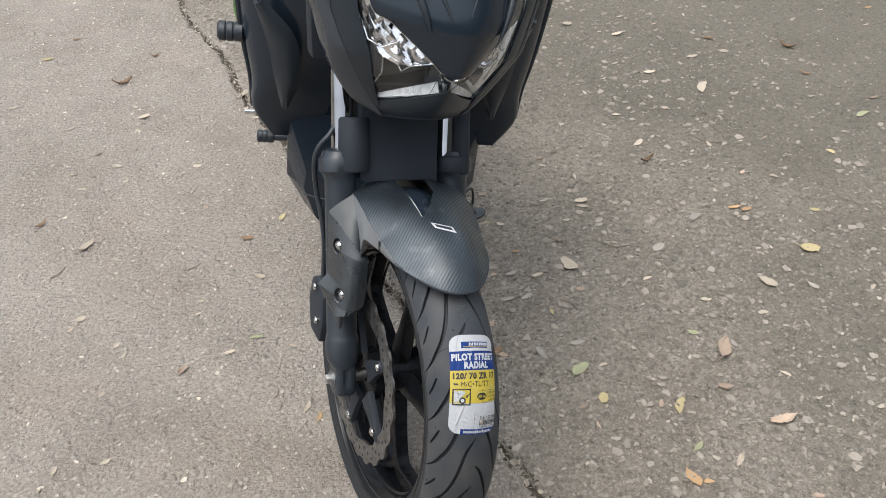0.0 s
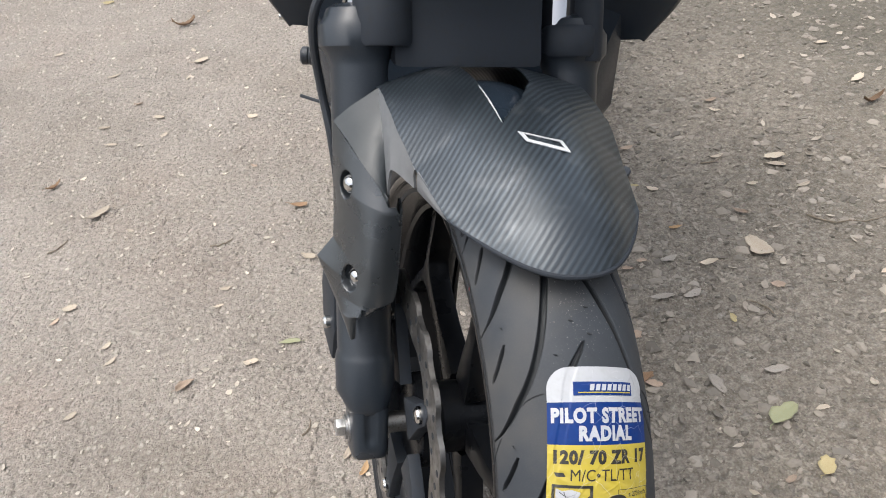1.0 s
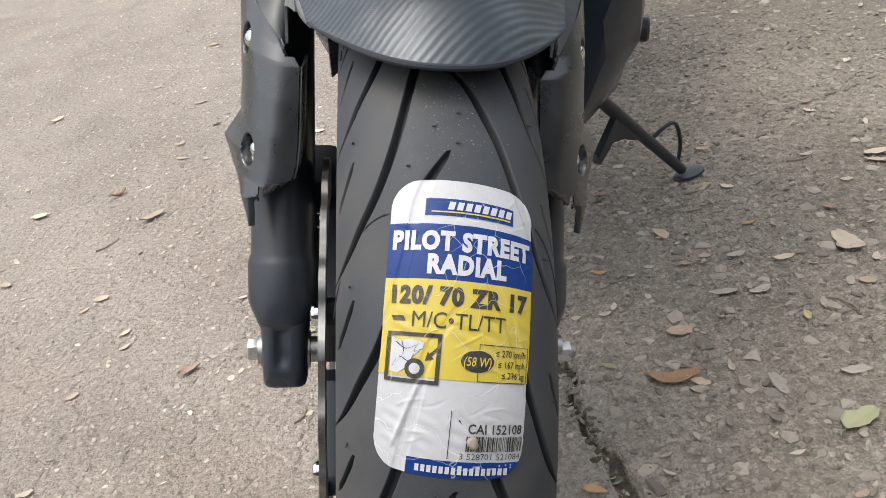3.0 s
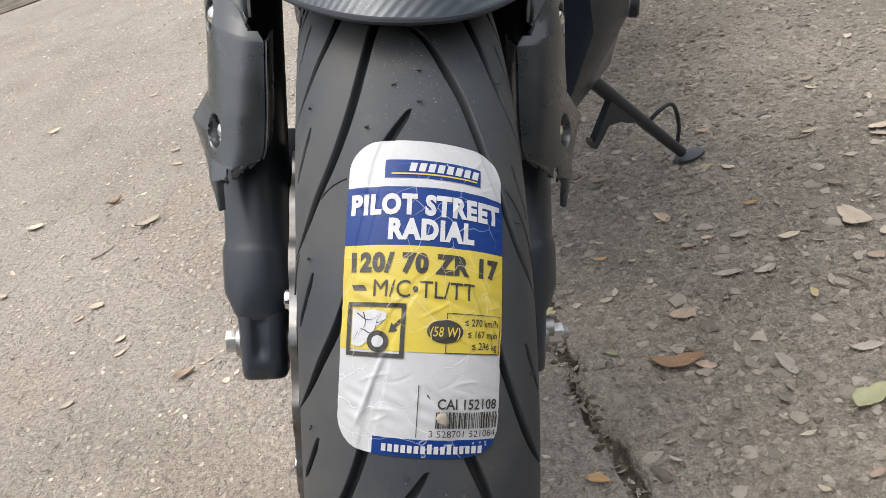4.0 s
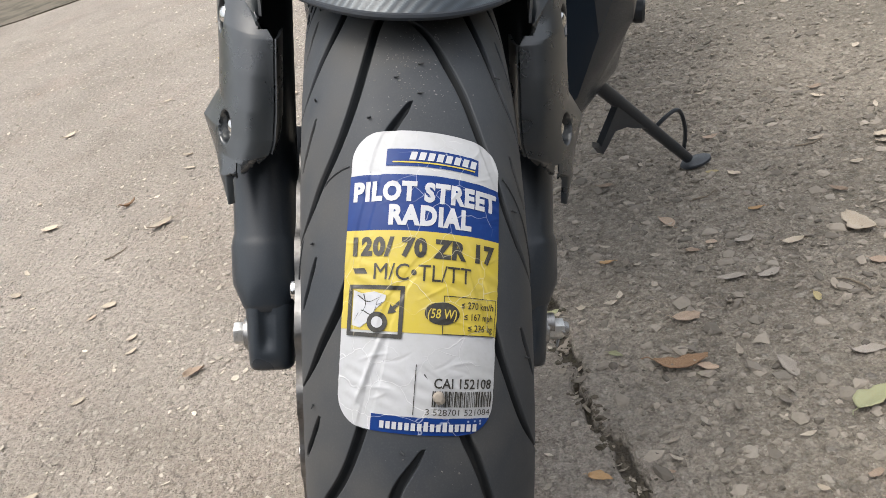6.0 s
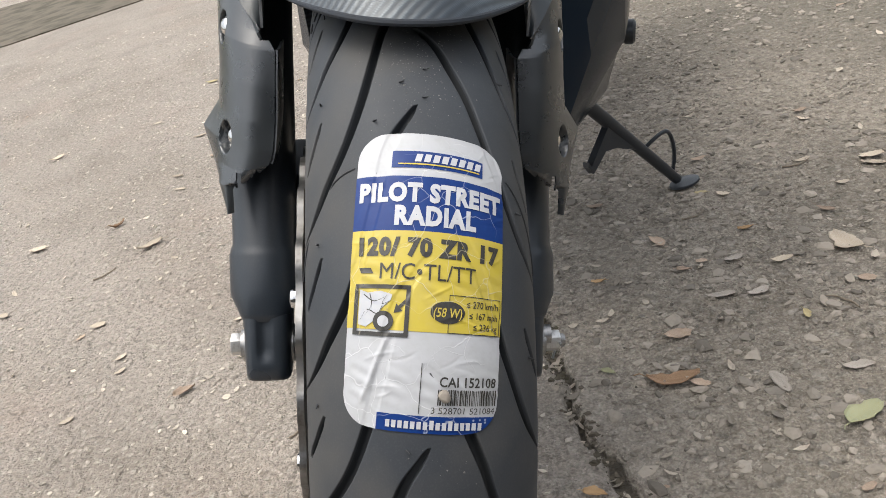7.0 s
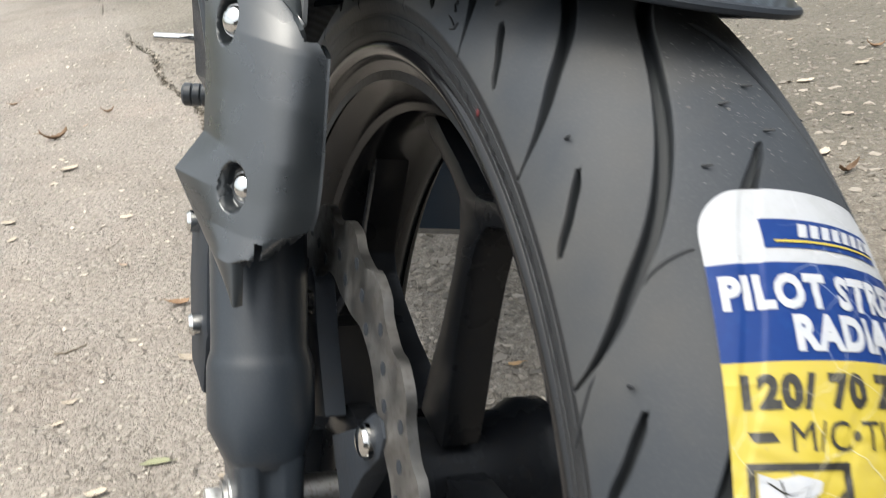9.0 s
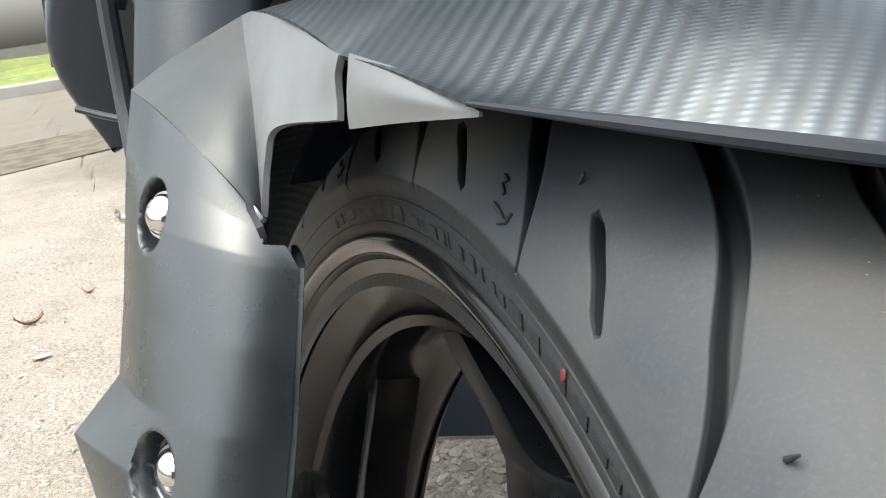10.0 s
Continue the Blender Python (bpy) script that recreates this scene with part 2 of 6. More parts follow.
def carbon_material():
    """Twill-weave carbon look vinyl: diagonal bands with fine ribs, from the panel's own metre coordinates."""
    m = bpy.data.materials.new("carbon_weave_vinyl")
    m.use_nodes = True
    n, l = m.node_tree.nodes, m.node_tree.links
    b = n["Principled BSDF"]
    uv = n.new("ShaderNodeTexCoord").outputs["UV"]

    def wave(scale, angle, kind):
        mp = n.new("ShaderNodeMapping")
        mp.inputs["Rotation"].default_value = (0, 0, radians(angle))
        l.new(uv, mp.inputs["Vector"])
        w = n.new("ShaderNodeTexWave")
        w.wave_type, w.wave_profile = "BANDS", kind
        w.inputs["Scale"].default_value, w.inputs["Distortion"].default_value = scale, 0.6
        w.inputs["Detail"].default_value, w.inputs["Detail Scale"].default_value = 1.0, 1.5
        l.new(mp.outputs[0], w.inputs["Vector"])
        return w.outputs["Fac"]

    def patches(scale, lo, hi, top):
        t = n.new("ShaderNodeTexNoise")
        t.inputs["Scale"].default_value, t.inputs["Detail"].default_value = scale, 5
        l.new(uv, t.inputs["Vector"])
        r = n.new("ShaderNodeMapRange")
        r.inputs["From Min"].default_value, r.inputs["From Max"].default_value, r.inputs["To Max"].default_value = lo, hi, top
        l.new(t.outputs["Fac"], r.inputs["Value"])
        return r.outputs["Result"]

    def op(kind, a, c):
        q = n.new("ShaderNodeMath")
        q.operation = kind
        for k, v in ((0, a), (1, c)):
            if isinstance(v, (int, float)):
                q.inputs[k].default_value = v
            else:
                l.new(v, q.inputs[k])
        return q.outputs[0]

    band = wave(66.0, WEAVE_ANGLE, "SIN")
    rib = wave(240.0, WEAVE_ANGLE + 90, "TRI")
    # the tows: each band is crossed by fine ribs, deepest on its crest
    tows = op("ADD", band, op("MULTIPLY", op("MULTIPLY", band, rib), 0.28))
    ramp = n.new("ShaderNodeMix")
    ramp.data_type = "RGBA"
    ramp.inputs[6].default_value, ramp.inputs[7].default_value = (0.018, 0.025, 0.032, 1), (0.054, 0.071, 0.087, 1)
    l.new(op("MULTIPLY", tows, patches(14.0, 0.30, 0.60, 1.0)), ramp.inputs[0])
    # random pale patches: dust, and whitish glare painted into the base colour
    dust_glare = n.new("ShaderNodeMix")
    dust_glare.data_type = "RGBA"
    dust_glare.inputs[7].default_value = (0.20, 0.21, 0.215, 1)
    l.new(ramp.outputs[2], dust_glare.inputs[6])
    l.new(patches(30.0, 0.60, 0.78, 0.38), dust_glare.inputs[0])
    l.new(dust_glare.outputs[2], b.inputs["Base Color"])
    rg = n.new("ShaderNodeMapRange")
    rg.inputs["To Min"].default_value, rg.inputs["To Max"].default_value = 0.40, 0.34
    b.inputs["Metallic"].default_value, b.inputs["IOR"].default_value = 0.5, 1.7
    b.inputs["Coat Weight"].default_value, b.inputs["Coat Roughness"].default_value = 0.26, 0.42
    l.new(band, rg.inputs["Value"])
    l.new(rg.outputs["Result"], b.inputs["Roughness"])
    bp = n.new("ShaderNodeBump")
    bp.inputs["Strength"].default_value, bp.inputs["Distance"].default_value = 0.34, 0.0005
    l.new(tows, bp.inputs["Height"])
    l.new(bp.outputs[0], b.inputs["Normal"])
    return m


WEAVE_ANGLE = 40.0
CARBON = carbon_material()


def ground_material():
    """Old concrete with exposed aggregate; the slab beyond the joint is rougher, darker and dirtier."""
    m = bpy.data.materials.new("old_concrete")
    m.use_nodes = True
    n, l = m.node_tree.nodes, m.node_tree.links
    b = n["Principled BSDF"]
    b.inputs["Roughness"].default_value = 0.92
    co = n.new("ShaderNodeTexCoord").outputs["Object"]
    sep = n.new("ShaderNodeSeparateXYZ")
    l.new(co, sep.inputs[0])

    def tex(kind, scale, detail=4.0):
        t = n.new(kind)
        t.inputs["Scale"].default_value = scale
        if kind == "ShaderNodeTexNoise":
            t.inputs["Detail"].default_value = detail
        l.new(co, t.inputs["Vector"])
        return t

    def ranged(v, a, c, to=(0.0, 1.0)):
        r = n.new("ShaderNodeMapRange")
        r.inputs["From Min"].default_value, r.inputs["From Max"].default_value = a, c
        r.inputs["To Min"].default_value, r.inputs["To Max"].default_value = to
        l.new(v, r.inputs["Value"])
        return r.outputs["Result"]

    def mix(fac, a, c):
        mx = n.new("ShaderNodeMix")
        mx.data_type = "RGBA"
        l.new(fac, mx.inputs[0])
        for k, v in ((6, a), (7, c)):
            if isinstance(v, tuple):
                mx.inputs[k].default_value = (*v, 1)
            else:
                l.new(v, mx.inputs[k])
        return mx.outputs[2]

    def math_node(op, a, c):
        q = n.new("ShaderNodeMath")
        q.operation = op
        for k, v in ((0, a), (1, c)):
            if isinstance(v, (int, float)):
                q.inputs[k].default_value = v
            else:
                l.new(v, q.inputs[k])
        return q.outputs[0]

    # distance across the joint line, with a ragged edge
    edge = math_node("ADD", sep.outputs["X"], math_node("MULTIPLY", sep.outputs["Y"], 0.1))
    wob = tex("ShaderNodeTexNoise", 3.0, 3).outputs["Fac"]
    side = ranged(math_node("ADD", edge, math_node("MULTIPLY", math_node("SUBTRACT", wob, 0.5), 0.25)), 0.12, 0.30)
    large = tex("ShaderNodeTexNoise", 1.6, 5).outputs["Fac"]
    mid = tex("ShaderNodeTexNoise", 11.0, 6).outputs["Fac"]
    fine = tex("ShaderNodeTexNoise", 120.0, 4).outputs["Fac"]
    grit = tex("ShaderNodeTexVoronoi", 190.0)
    agg = tex("ShaderNodeTexVoronoi", 66.0)
    smooth = mix(ranged(large, 0.35, 0.7), (0.385, 0.341, 0.298), (0.325, 0.286, 0.248))
    smooth = mix(ranged(tex("ShaderNodeTexNoise", 3.4, 4).outputs["Fac"], 0.52, 0.70, (0.0, 0.45)), smooth, (0.375, 0.298, 0.250))
    rough = mix(ranged(large, 0.35, 0.65), (0.345, 0.302, 0.247), (0.274, 0.239, 0.194))
    base = mix(side, smooth, rough)
    base = mix(ranged(mid, 0.45, 0.75, (0.0, 0.30)), base, (0.24, 0.213, 0.177))
    base = mix(ranged(tex("ShaderNodeTexNoise", 2.6, 4).outputs["Fac"], 0.48, 0.68, (0.0, 0.35)), base, (0.245, 0.205, 0.160))
    base = mix(ranged(fine, 0.49, 0.66, (0.0, 0.46)), base, (0.15, 0.132, 0.108))
    base = mix(ranged(fine, 0.46, 0.34, (0.0, 0.30)), base, (0.58, 0.53, 0.46))
    sand = tex("ShaderNodeTexNoise", 330.0, 3).outputs["Fac"]
    base = mix(ranged(sand, 0.47, 0.66, (0.0, 0.32)), base, (0.11, 0.098, 0.083))
    base = mix(ranged(sand, 0.46, 0.32, (0.0, 0.38)), base, (0.48, 0.44, 0.39))
    patchy = tex("ShaderNodeTexNoise", 5.0, 5).outputs["Fac"]
    base = mix(ranged(patchy, 0.50, 0.72, (0.0, 0.30)), base, (0.15, 0.13, 0.105))
    hs = n.new("ShaderNodeHueSaturation")
    hs.inputs["Saturation"].default_value = 0.35
    l.new(agg.outputs["Color"], hs.inputs["Color"])
    stone = mix(ranged(hs.outputs[0], 0.2, 0.8), (0.15, 0.13, 0.11), (0.52, 0.47, 0.41))
    show = math_node("MULTIPLY", ranged(agg.outputs["Distance"], 0.42, 0.28), ranged(tex("ShaderNodeTexNoise", 40.0, 2).outputs["Fac"], 0.52, 0.6))
    base = mix(math_node("MULTIPLY", show, 0.55), base, stone)
    speck = math_node("MULTIPLY", ranged(grit.outputs["Distance"], 0.3, 0.15), ranged(tex("ShaderNodeTexNoise", 260.0, 1).outputs["Fac"], 0.55, 0.62))
    base = mix(math_node("MULTIPLY", speck, 0.6), base, (0.55, 0.51, 0.46))
    pale = tex("ShaderNodeTexVoronoi", 48.0)
    chip = math_node("MULTIPLY", ranged(pale.outputs["Distance"], 0.26, 0.16), ranged(tex("ShaderNodeTexNoise", 17.0, 3).outputs["Fac"], 0.52, 0.62))
    base = mix(math_node("MULTIPLY", chip, 0.5), base, (0.52, 0.475, 0.41))
    grime = math_node("MULTIPLY", ranged(tex("ShaderNodeTexNoise", 58.0, 5).outputs["Fac"], 0.52, 0.66, (0.0, 0.34)), side)
    base = mix(grime, base, (0.062, 0.056, 0.047))
    # soil fills the joint and the crack
    base = mix(ranged(sep.outputs["Z"], -0.0070, -0.0105), base, (0.080, 0.068, 0.053))
    # the rough slab gets darker about the front wheel
    near_dark = ranged(math_node("ADD", sep.outputs["Y"], math_node("MULTIPLY", math_node("SUBTRACT", patchy, 0.5), 0.5)), 0.50, 0.10, (0.0, 0.12))
    base = mix(math_node("MULTIPLY", near_dark, side), base, (0.085, 0.078, 0.058))
    # darker concrete away from the wheel track
    far_dark = ranged(math_node("ADD", math_node("ADD", sep.outputs["X"], math_node("MULTIPLY", sep.outputs["Y"], 0.35)), math_node("MULTIPLY", math_node("SUBTRACT", large, 0.5), 1.6)), 0.66, 1.60, (0.0, 0.60))
    base = mix(far_dark, base, (0.105, 0.098, 0.074))
    l.new(base, b.inputs["Base Color"])
    # clusters of pits and bumps where the cement skin is worn
    lump = tex("ShaderNodeTexNoise", 85.0, 3)
    worn = ranged(tex("ShaderNodeTexNoise", 8.0, 5).outputs["Fac"], 0.40, 0.58, (0.10, 1.1))
    pits = math_node("MULTIPLY", math_node("MULTIPLY", lump.outputs["Fac"], worn), 1.8)
    h = math_node("ADD", math_node("MULTIPLY", fine, 1.3), math_node("MULTIPLY", show, 0.5))
    h = math_node("SUBTRACT", h, math_node("MULTIPLY", sand, 0.8))
    h = math_node("ADD", h, math_node("MULTIPLY", mid, 0.8))
    h = math_node("SUBTRACT", h, pits)
    # shallow dents a finger's width across
    dent = ranged(tex("ShaderNodeTexNoise", 34.0, 2).outputs["Fac"], 0.54, 0.72)
    h = math_node("SUBTRACT", h, math_node("MULTIPLY", dent, 1.1))
    bp = n.new("ShaderNodeBump")
    bp.inputs["Strength"].default_value, bp.inputs["Distance"].default_value = 1.0, 0.008
    l.new(h, bp.inputs["Height"])
    l.new(bp.outputs[0], b.inputs["Normal"])
    return m


GROUND = ground_material()
SOIL_AND_STRIP = material("dark_soil_and_strip", (0.115, 0.097, 0.074), 0.95, grain=(0.09, 0.075, 0.05), grain_size=150, blotch=(0.03, 0.03, 0.015), blotch_size=8, bump=0.8, bump_size=90)
STONE = material("pale_pebbles", (0.250, 0.221, 0.186), 0.85, grain=(0.17, 0.15, 0.125), grain_size=200, island=0.46, bump=0.3)
PEBBLE = material("bedded_stones", (0.245, 0.220, 0.188), 0.85, grain=(0.18, 0.16, 0.135), grain_size=200, island=0.45, bump=0.3)
GRIT = material("pale_grit", (0.40, 0.36, 0.31), 0.85, grain=(0.3, 0.27, 0.23), grain_size=200, island=0.35, bump=0.3)
LEAF_TAN = material("dry_tan_leaf", (0.49, 0.43, 0.35), 0.65, grain=(0.30, 0.20, 0.12), grain_size=120, grain_mix=0.4, blotch=(0.44, 0.36, 0.27), blotch_size=70, obj_random=0.22, bump=0.4, bump_size=300)
LEAF_PINK = material("faded_reddish_leaf", (0.44, 0.34, 0.265), 0.65, grain=(0.24, 0.14, 0.09), grain_size=120, grain_mix=0.5, blotch=(0.32, 0.25, 0.18), blotch_size=70, obj_random=0.3, bump=0.4, bump_size=300)
LEAF_YELLOW = material("yellow_leaf", (0.44, 0.37, 0.20), 0.55, grain=(0.30, 0.16, 0.03), grain_size=80, grain_mix=0.4, obj_random=0.2, bump=0.4, bump_size=300)
LEAF_GREEN = material("pale_green_leaf", (0.32, 0.33, 0.20), 0.5, grain=(0.34, 0.28, 0.08), grain_size=70, grain_mix=0.4, obj_random=0.15, bump=0.4, bump_size=300)

LEAF_BROWN = material("brown_dry_leaf", (0.21, 0.125, 0.07), 0.6, grain=(0.10, 0.06, 0.035), grain_size=120, grain_mix=0.5, blotch=(0.30, 0.20, 0.12), blotch_size=60, obj_random=0.3, bump=0.4, bump_size=300)
LEAF_ORANGE = material("orange_dry_leaf", (0.43, 0.265, 0.13), 0.6, grain=(0.25, 0.13, 0.06), grain_size=100, grain_mix=0.5, blotch=(0.45, 0.34, 0.20), blotch_size=50, obj_random=0.25, bump=0.4, bump_size=300)
LEAF_PALE = material("bleached_leaf", (0.37, 0.335, 0.295), 0.75, grain=(0.22, 0.19, 0.165), grain_size=260, grain_mix=0.8, blotch=(0.33, 0.29, 0.25), blotch_size=90, obj_random=0.15, bump=0.5, bump_size=300)


# ---- building helpers
def thing(name, label, category, group="", kind="", at=(0, 0, 0)):
    ob = new(name)
    ob.empty_display_size = 0.05
    ob.location = at
    return tagged(ob, label, category, group, kind)


def part(name, bm, mat, parent=None, label="", frame_m=None, angle=35, kind=""):
    """Links a bmesh as one mesh object, its points taken from frame_m into the world."""
    if frame_m is not None:
        bm.transform(frame_m)
    bmesh.ops.recalc_face_normals(bm, faces=bm.faces) if len(bm.faces) < 60000 else None
    me = bpy.data.meshes.new(name)
    bm.to_mesh(me)
    bm.free()
    me.shade_smooth()
    me.set_sharp_from_angle(angle=radians(angle))
    me.materials.append(mat)
    ob = new(name, me)
    if parent is not None:
        ob.parent = parent
        top = parent
        off = Vector((0, 0, 0))
        while top is not None:
            off += top.location
            top = top.parent
        ob.location = -off
    if label or kind:
        tagged(ob, label, "", "", kind)
    return ob


def grid_bm(P, close_u=False, close_v=False, keep=None, uv=None):
    """A bmesh from an n x m x 3 array of points."""
    n, m = P.shape[:2]
    bm = bmesh.new()
    vs = [bm.verts.new(p) for p in P.reshape(-1, 3)]
    layer = bm.loops.layers.uv.new("UVMap") if uv is not None else None
    flat = uv.reshape(-1, 2) if uv is not None else None
    for i in range(n if close_u else n - 1):
        for j in range(m if close_v else m - 1):
            if keep is not None and not keep[i, j]:
                continue
            idx = (i * m + j, ((i + 1) % n) * m + j, ((i + 1) % n) * m + (j + 1) % m, i * m + (j + 1) % m)
            f = bm.faces.new([vs[k] for k in idx])
            if layer:
                for loop, k in zip(f.loops, idx):
                    loop[layer].uv = flat[k]
    if keep is not None:
        bmesh.ops.delete(bm, geom=[v for v in bm.verts if not v.link_faces], context="VERTS")
    return bm


def thick(bm, t):
    bmesh.ops.recalc_face_normals(bm, faces=bm.faces)
    bmesh.ops.solidify(bm, geom=bm.faces[:], thickness=t)
    return bm


def plate(P, t, keep=None):
    """A sheet of points made t metres thick along its own normals; keep leaves quads out."""
    n, m = P.shape[:2]
    normal = np.cross(np.gradient(P, axis=0), np.gradient(P, axis=1))
    normal /= np.maximum(np.linalg.norm(normal, axis=-1, keepdims=True), 1e-12)
    keep = np.ones((n - 1, m - 1), bool) if keep is None else keep
    bm = bmesh.new()
    front = [bm.verts.new(p) for p in P.reshape(-1, 3)]
    rear = [bm.verts.new(p) for p in (P - t * normal).reshape(-1, 3)]
    for i in range(n - 1):
        for j in range(m - 1):
            if not keep[i, j]:
                continue
            q = (i * m + j, (i + 1) * m + j, (i + 1) * m + j + 1, i * m + j + 1)
            bm.faces.new([front[k] for k in q])
            bm.faces.new([rear[k] for k in q[::-1]])
            beside = ((i, j - 1), (i + 1, j), (i, j + 1), (i - 1, j))
            for side, (a, b) in enumerate(beside):
                if not (0 <= a < n - 1 and 0 <= b < m - 1 and keep[a, b]):
                    u, v = q[side], q[(side + 1) % 4]
                    bm.faces.new((front[v], front[u], rear[u], rear[v]))
    bmesh.ops.delete(bm, geom=[v for v in bm.verts if not v.link_faces], context="VERTS")
    return bm


def backed(bm, depth):
    """Closes an open sheet into a plate, its back set off along y."""
    bmesh.ops.remove_doubles(bm, verts=bm.verts, dist=1e-5)
    bmesh.ops.recalc_face_normals(bm, faces=bm.faces)
    copied = bmesh.ops.duplicate(bm, geom=bm.verts[:] + bm.edges[:] + bm.faces[:])
    back = [g for g in copied["geom"] if isinstance(g, bmesh.types.BMVert)]
    faces = [g for g in copied["geom"] if isinstance(g, bmesh.types.BMFace)]
    bmesh.ops.translate(bm, verts=back, vec=(0, depth, 0))
    twin = copied["vert_map"]
    mine = set(back)
    for e in [e for e in bm.edges if len(e.link_faces) == 1 and e.verts[0] not in mine]:
        a, b = e.verts
        bm.faces.new((a, b, twin[b], twin[a]))
    bmesh.ops.recalc_face_normals(bm, faces=bm.faces)
    return bm


def lathe(profile, n=48, axis="X", at=(0, 0, 0), closed=False):
    """A turned body: profile of (radius, along) about an axis through at."""
    a = np.linspace(0, 2 * np.pi, n, endpoint=False)
    P = np.zeros((n, len(profile), 3))
    for j, (r, h) in enumerate(profile):
        P[:, j] = np.stack([np.full(n, h), r * np.cos(a), r * np.sin(a)], -1)
    order = {"X": (0, 1, 2), "Y": (1, 0, 2), "Z": (1, 2, 0)}[axis]
    Q = P[..., order] if axis != "Y" else np.stack([P[..., 1], P[..., 0], P[..., 2]], -1)
    bm = grid_bm(Q + np.array(at), close_u=True, close_v=closed)
    bmesh.ops.remove_doubles(bm, verts=bm.verts, dist=1e-6)
    return bm


def spline(points, n):
    """Catmull-Rom through the points, n samples."""
    p = np.array(points, float)
    if len(p) == 2:
        return p[0] + (p[1] - p[0]) * np.linspace(0, 1, n)[:, None]
    q = np.vstack([2 * p[0] - p[1], p, 2 * p[-1] - p[-2]])
    out = []
    for s in np.linspace(0, len(p) - 1 - 1e-9, n):
        k, t = int(s), s - int(s)
        a, b, c, d = q[k:k + 4]
        out.append(0.5 * (2 * b + (c - a) * t + (2 * a - 5 * b + 4 * c - d) * t * t + (3 * b - a - 3 * c + d) * t ** 3))
    return np.array(out)


def tube(points, radius, n=10, samples=0, caps=True):
    """A round bar along a path; radius is a number or a list along it."""
    p = spline(points, samples) if samples else np.array(points, float)
    r = np.interp(np.linspace(0, 1, len(p)), np.linspace(0, 1, len(radius)), radius) if isinstance(radius, (list, tuple)) else np.full(len(p), radius)
    t = np.gradient(p, axis=0)
    t /= np.linalg.norm(t, axis=1, keepdims=True)
    ref = np.array([0.0, 0.0, 1.0]) if abs(t[0][2]) < 0.9 else np.array([1.0, 0.0, 0.0])
    u = np.cross(ref, t[0])
    u /= np.linalg.norm(u)
    rings = []
    for k in range(len(p)):
        u = u - t[k] * (u @ t[k])
        u /= np.linalg.norm(u)
        v = np.cross(t[k], u)
        a = np.linspace(0, 2 * np.pi, n, endpoint=False)[:, None]
        rings.append(p[k] + r[k] * (np.cos(a) * u + np.sin(a) * v))
    bm = grid_bm(np.array(rings), close_v=True)
    if caps:
        bm.verts.ensure_lookup_table()
        bm.faces.new(bm.verts[:n])
        bm.faces.new(bm.verts[-n:])
    return bm


def loft(rings, caps=True):
    """A body through closed rings of equal count."""
    P = np.array(rings, float)
    bm = grid_bm(P, close_v=True)
    if caps:
        bm.verts.ensure_lookup_table()
        n = P.shape[1]
        bm.faces.new(bm.verts[:n])
        bm.faces.new(bm.verts[-n:])
    return bm


def slab(outline, a, b, axis=0, bevel=0.0):
    """A flat outline of 2D points extruded from a to b along an axis."""
    bm = bmesh.new()
    ring = []
    for h in (a, b):
        vs = []
        for p in outline:
            q = list(p)
            q.insert(axis, h)
            vs.append(bm.verts.new(q))
        ring.append(vs)
    bm.faces.new(ring[0])
    bm.faces.new(ring[1][::-1])
    k = len(outline)
    for i in range(k):
        bm.faces.new((ring[0][i], ring[0][(i + 1) % k], ring[1][(i + 1) % k], ring[1][i]))
    bmesh.ops.recalc_face_normals(bm, faces=bm.faces)
    if bevel:
        bmesh.ops.bevel(bm, geom=bm.edges[:], offset=bevel, segments=2, profile=0.6, affect="EDGES", clamp_overlap=True)
    return bm


def patch(rows, nu=24, nv=24, straight=False):
    """A smooth sheet through rows of control points (each row the same count); straight: no rounding from row to row."""
    a = np.array([spline(r, nv) for r in rows])
    if straight:
        s = np.linspace(0, len(rows) - 1, (len(rows) - 1) * max(1, nu // len(rows)) + 1)
        k = np.minimum(s.astype(int), len(rows) - 2)
        f = (s - k)[:, None, None]
        return a[k] * (1 - f) + a[k + 1] * f
    return np.array([spline(a[:, j], nu) for j in range(nv)]).transpose(1, 0, 2)


def join(*bms):
    out = bmesh.new()
    for bm in bms:
        me = bpy.data.meshes.new("tmp")
        bm.to_mesh(me)
        bm.free()
        out.from_mesh(me)
        bpy.data.meshes.remove(me)
    return out


# ---- ground: one sheet to the horizon, with the joint between two slabs and a crack
JOINT_A, JOINT_B = np.array([0.188, -0.10]), np.array([-0.074, 2.496])


def ground_height(x, y):
    d = JOINT_B - JOINT_A
    nrm = np.array([d[1], -d[0]]) / np.linalg.norm(d)
    along = y
    across = (x - JOINT_A[0]) * nrm[0] + (y - JOINT_A[1]) * nrm[1] + 0.012 * np.sin(along * 9) + 0.006 * np.sin(along * 37 + 1) + 0.004 * np.sin(along * 91)
    w = 0.0065 + 0.0030 * np.sin(along * 23) + 0.0015 * np.sin(along * 61 + 2)
    z = -0.012 * np.clip(1.6 - np.abs(across) / np.maximum(w, 0.004), 0, 1)
    z -= 0.004 * (across > 0) * np.clip(across / 0.05, 0, 1)
    crack = y - 2.43 - 0.05 * np.sin(x * 5) - 0.02 * np.sin(x * 17)
    z -= 0.008 * np.clip(1.5 - np.abs(crack) / 0.008, 0, 1) * (x < -0.1)
    r = np.hypot(x, y - 0.5)
    bump = np.sin(x * 13 + 1.3 * np.sin(y * 7)) * np.sin(y * 11 + 1.1 * np.sin(x * 9)) * 0.0005
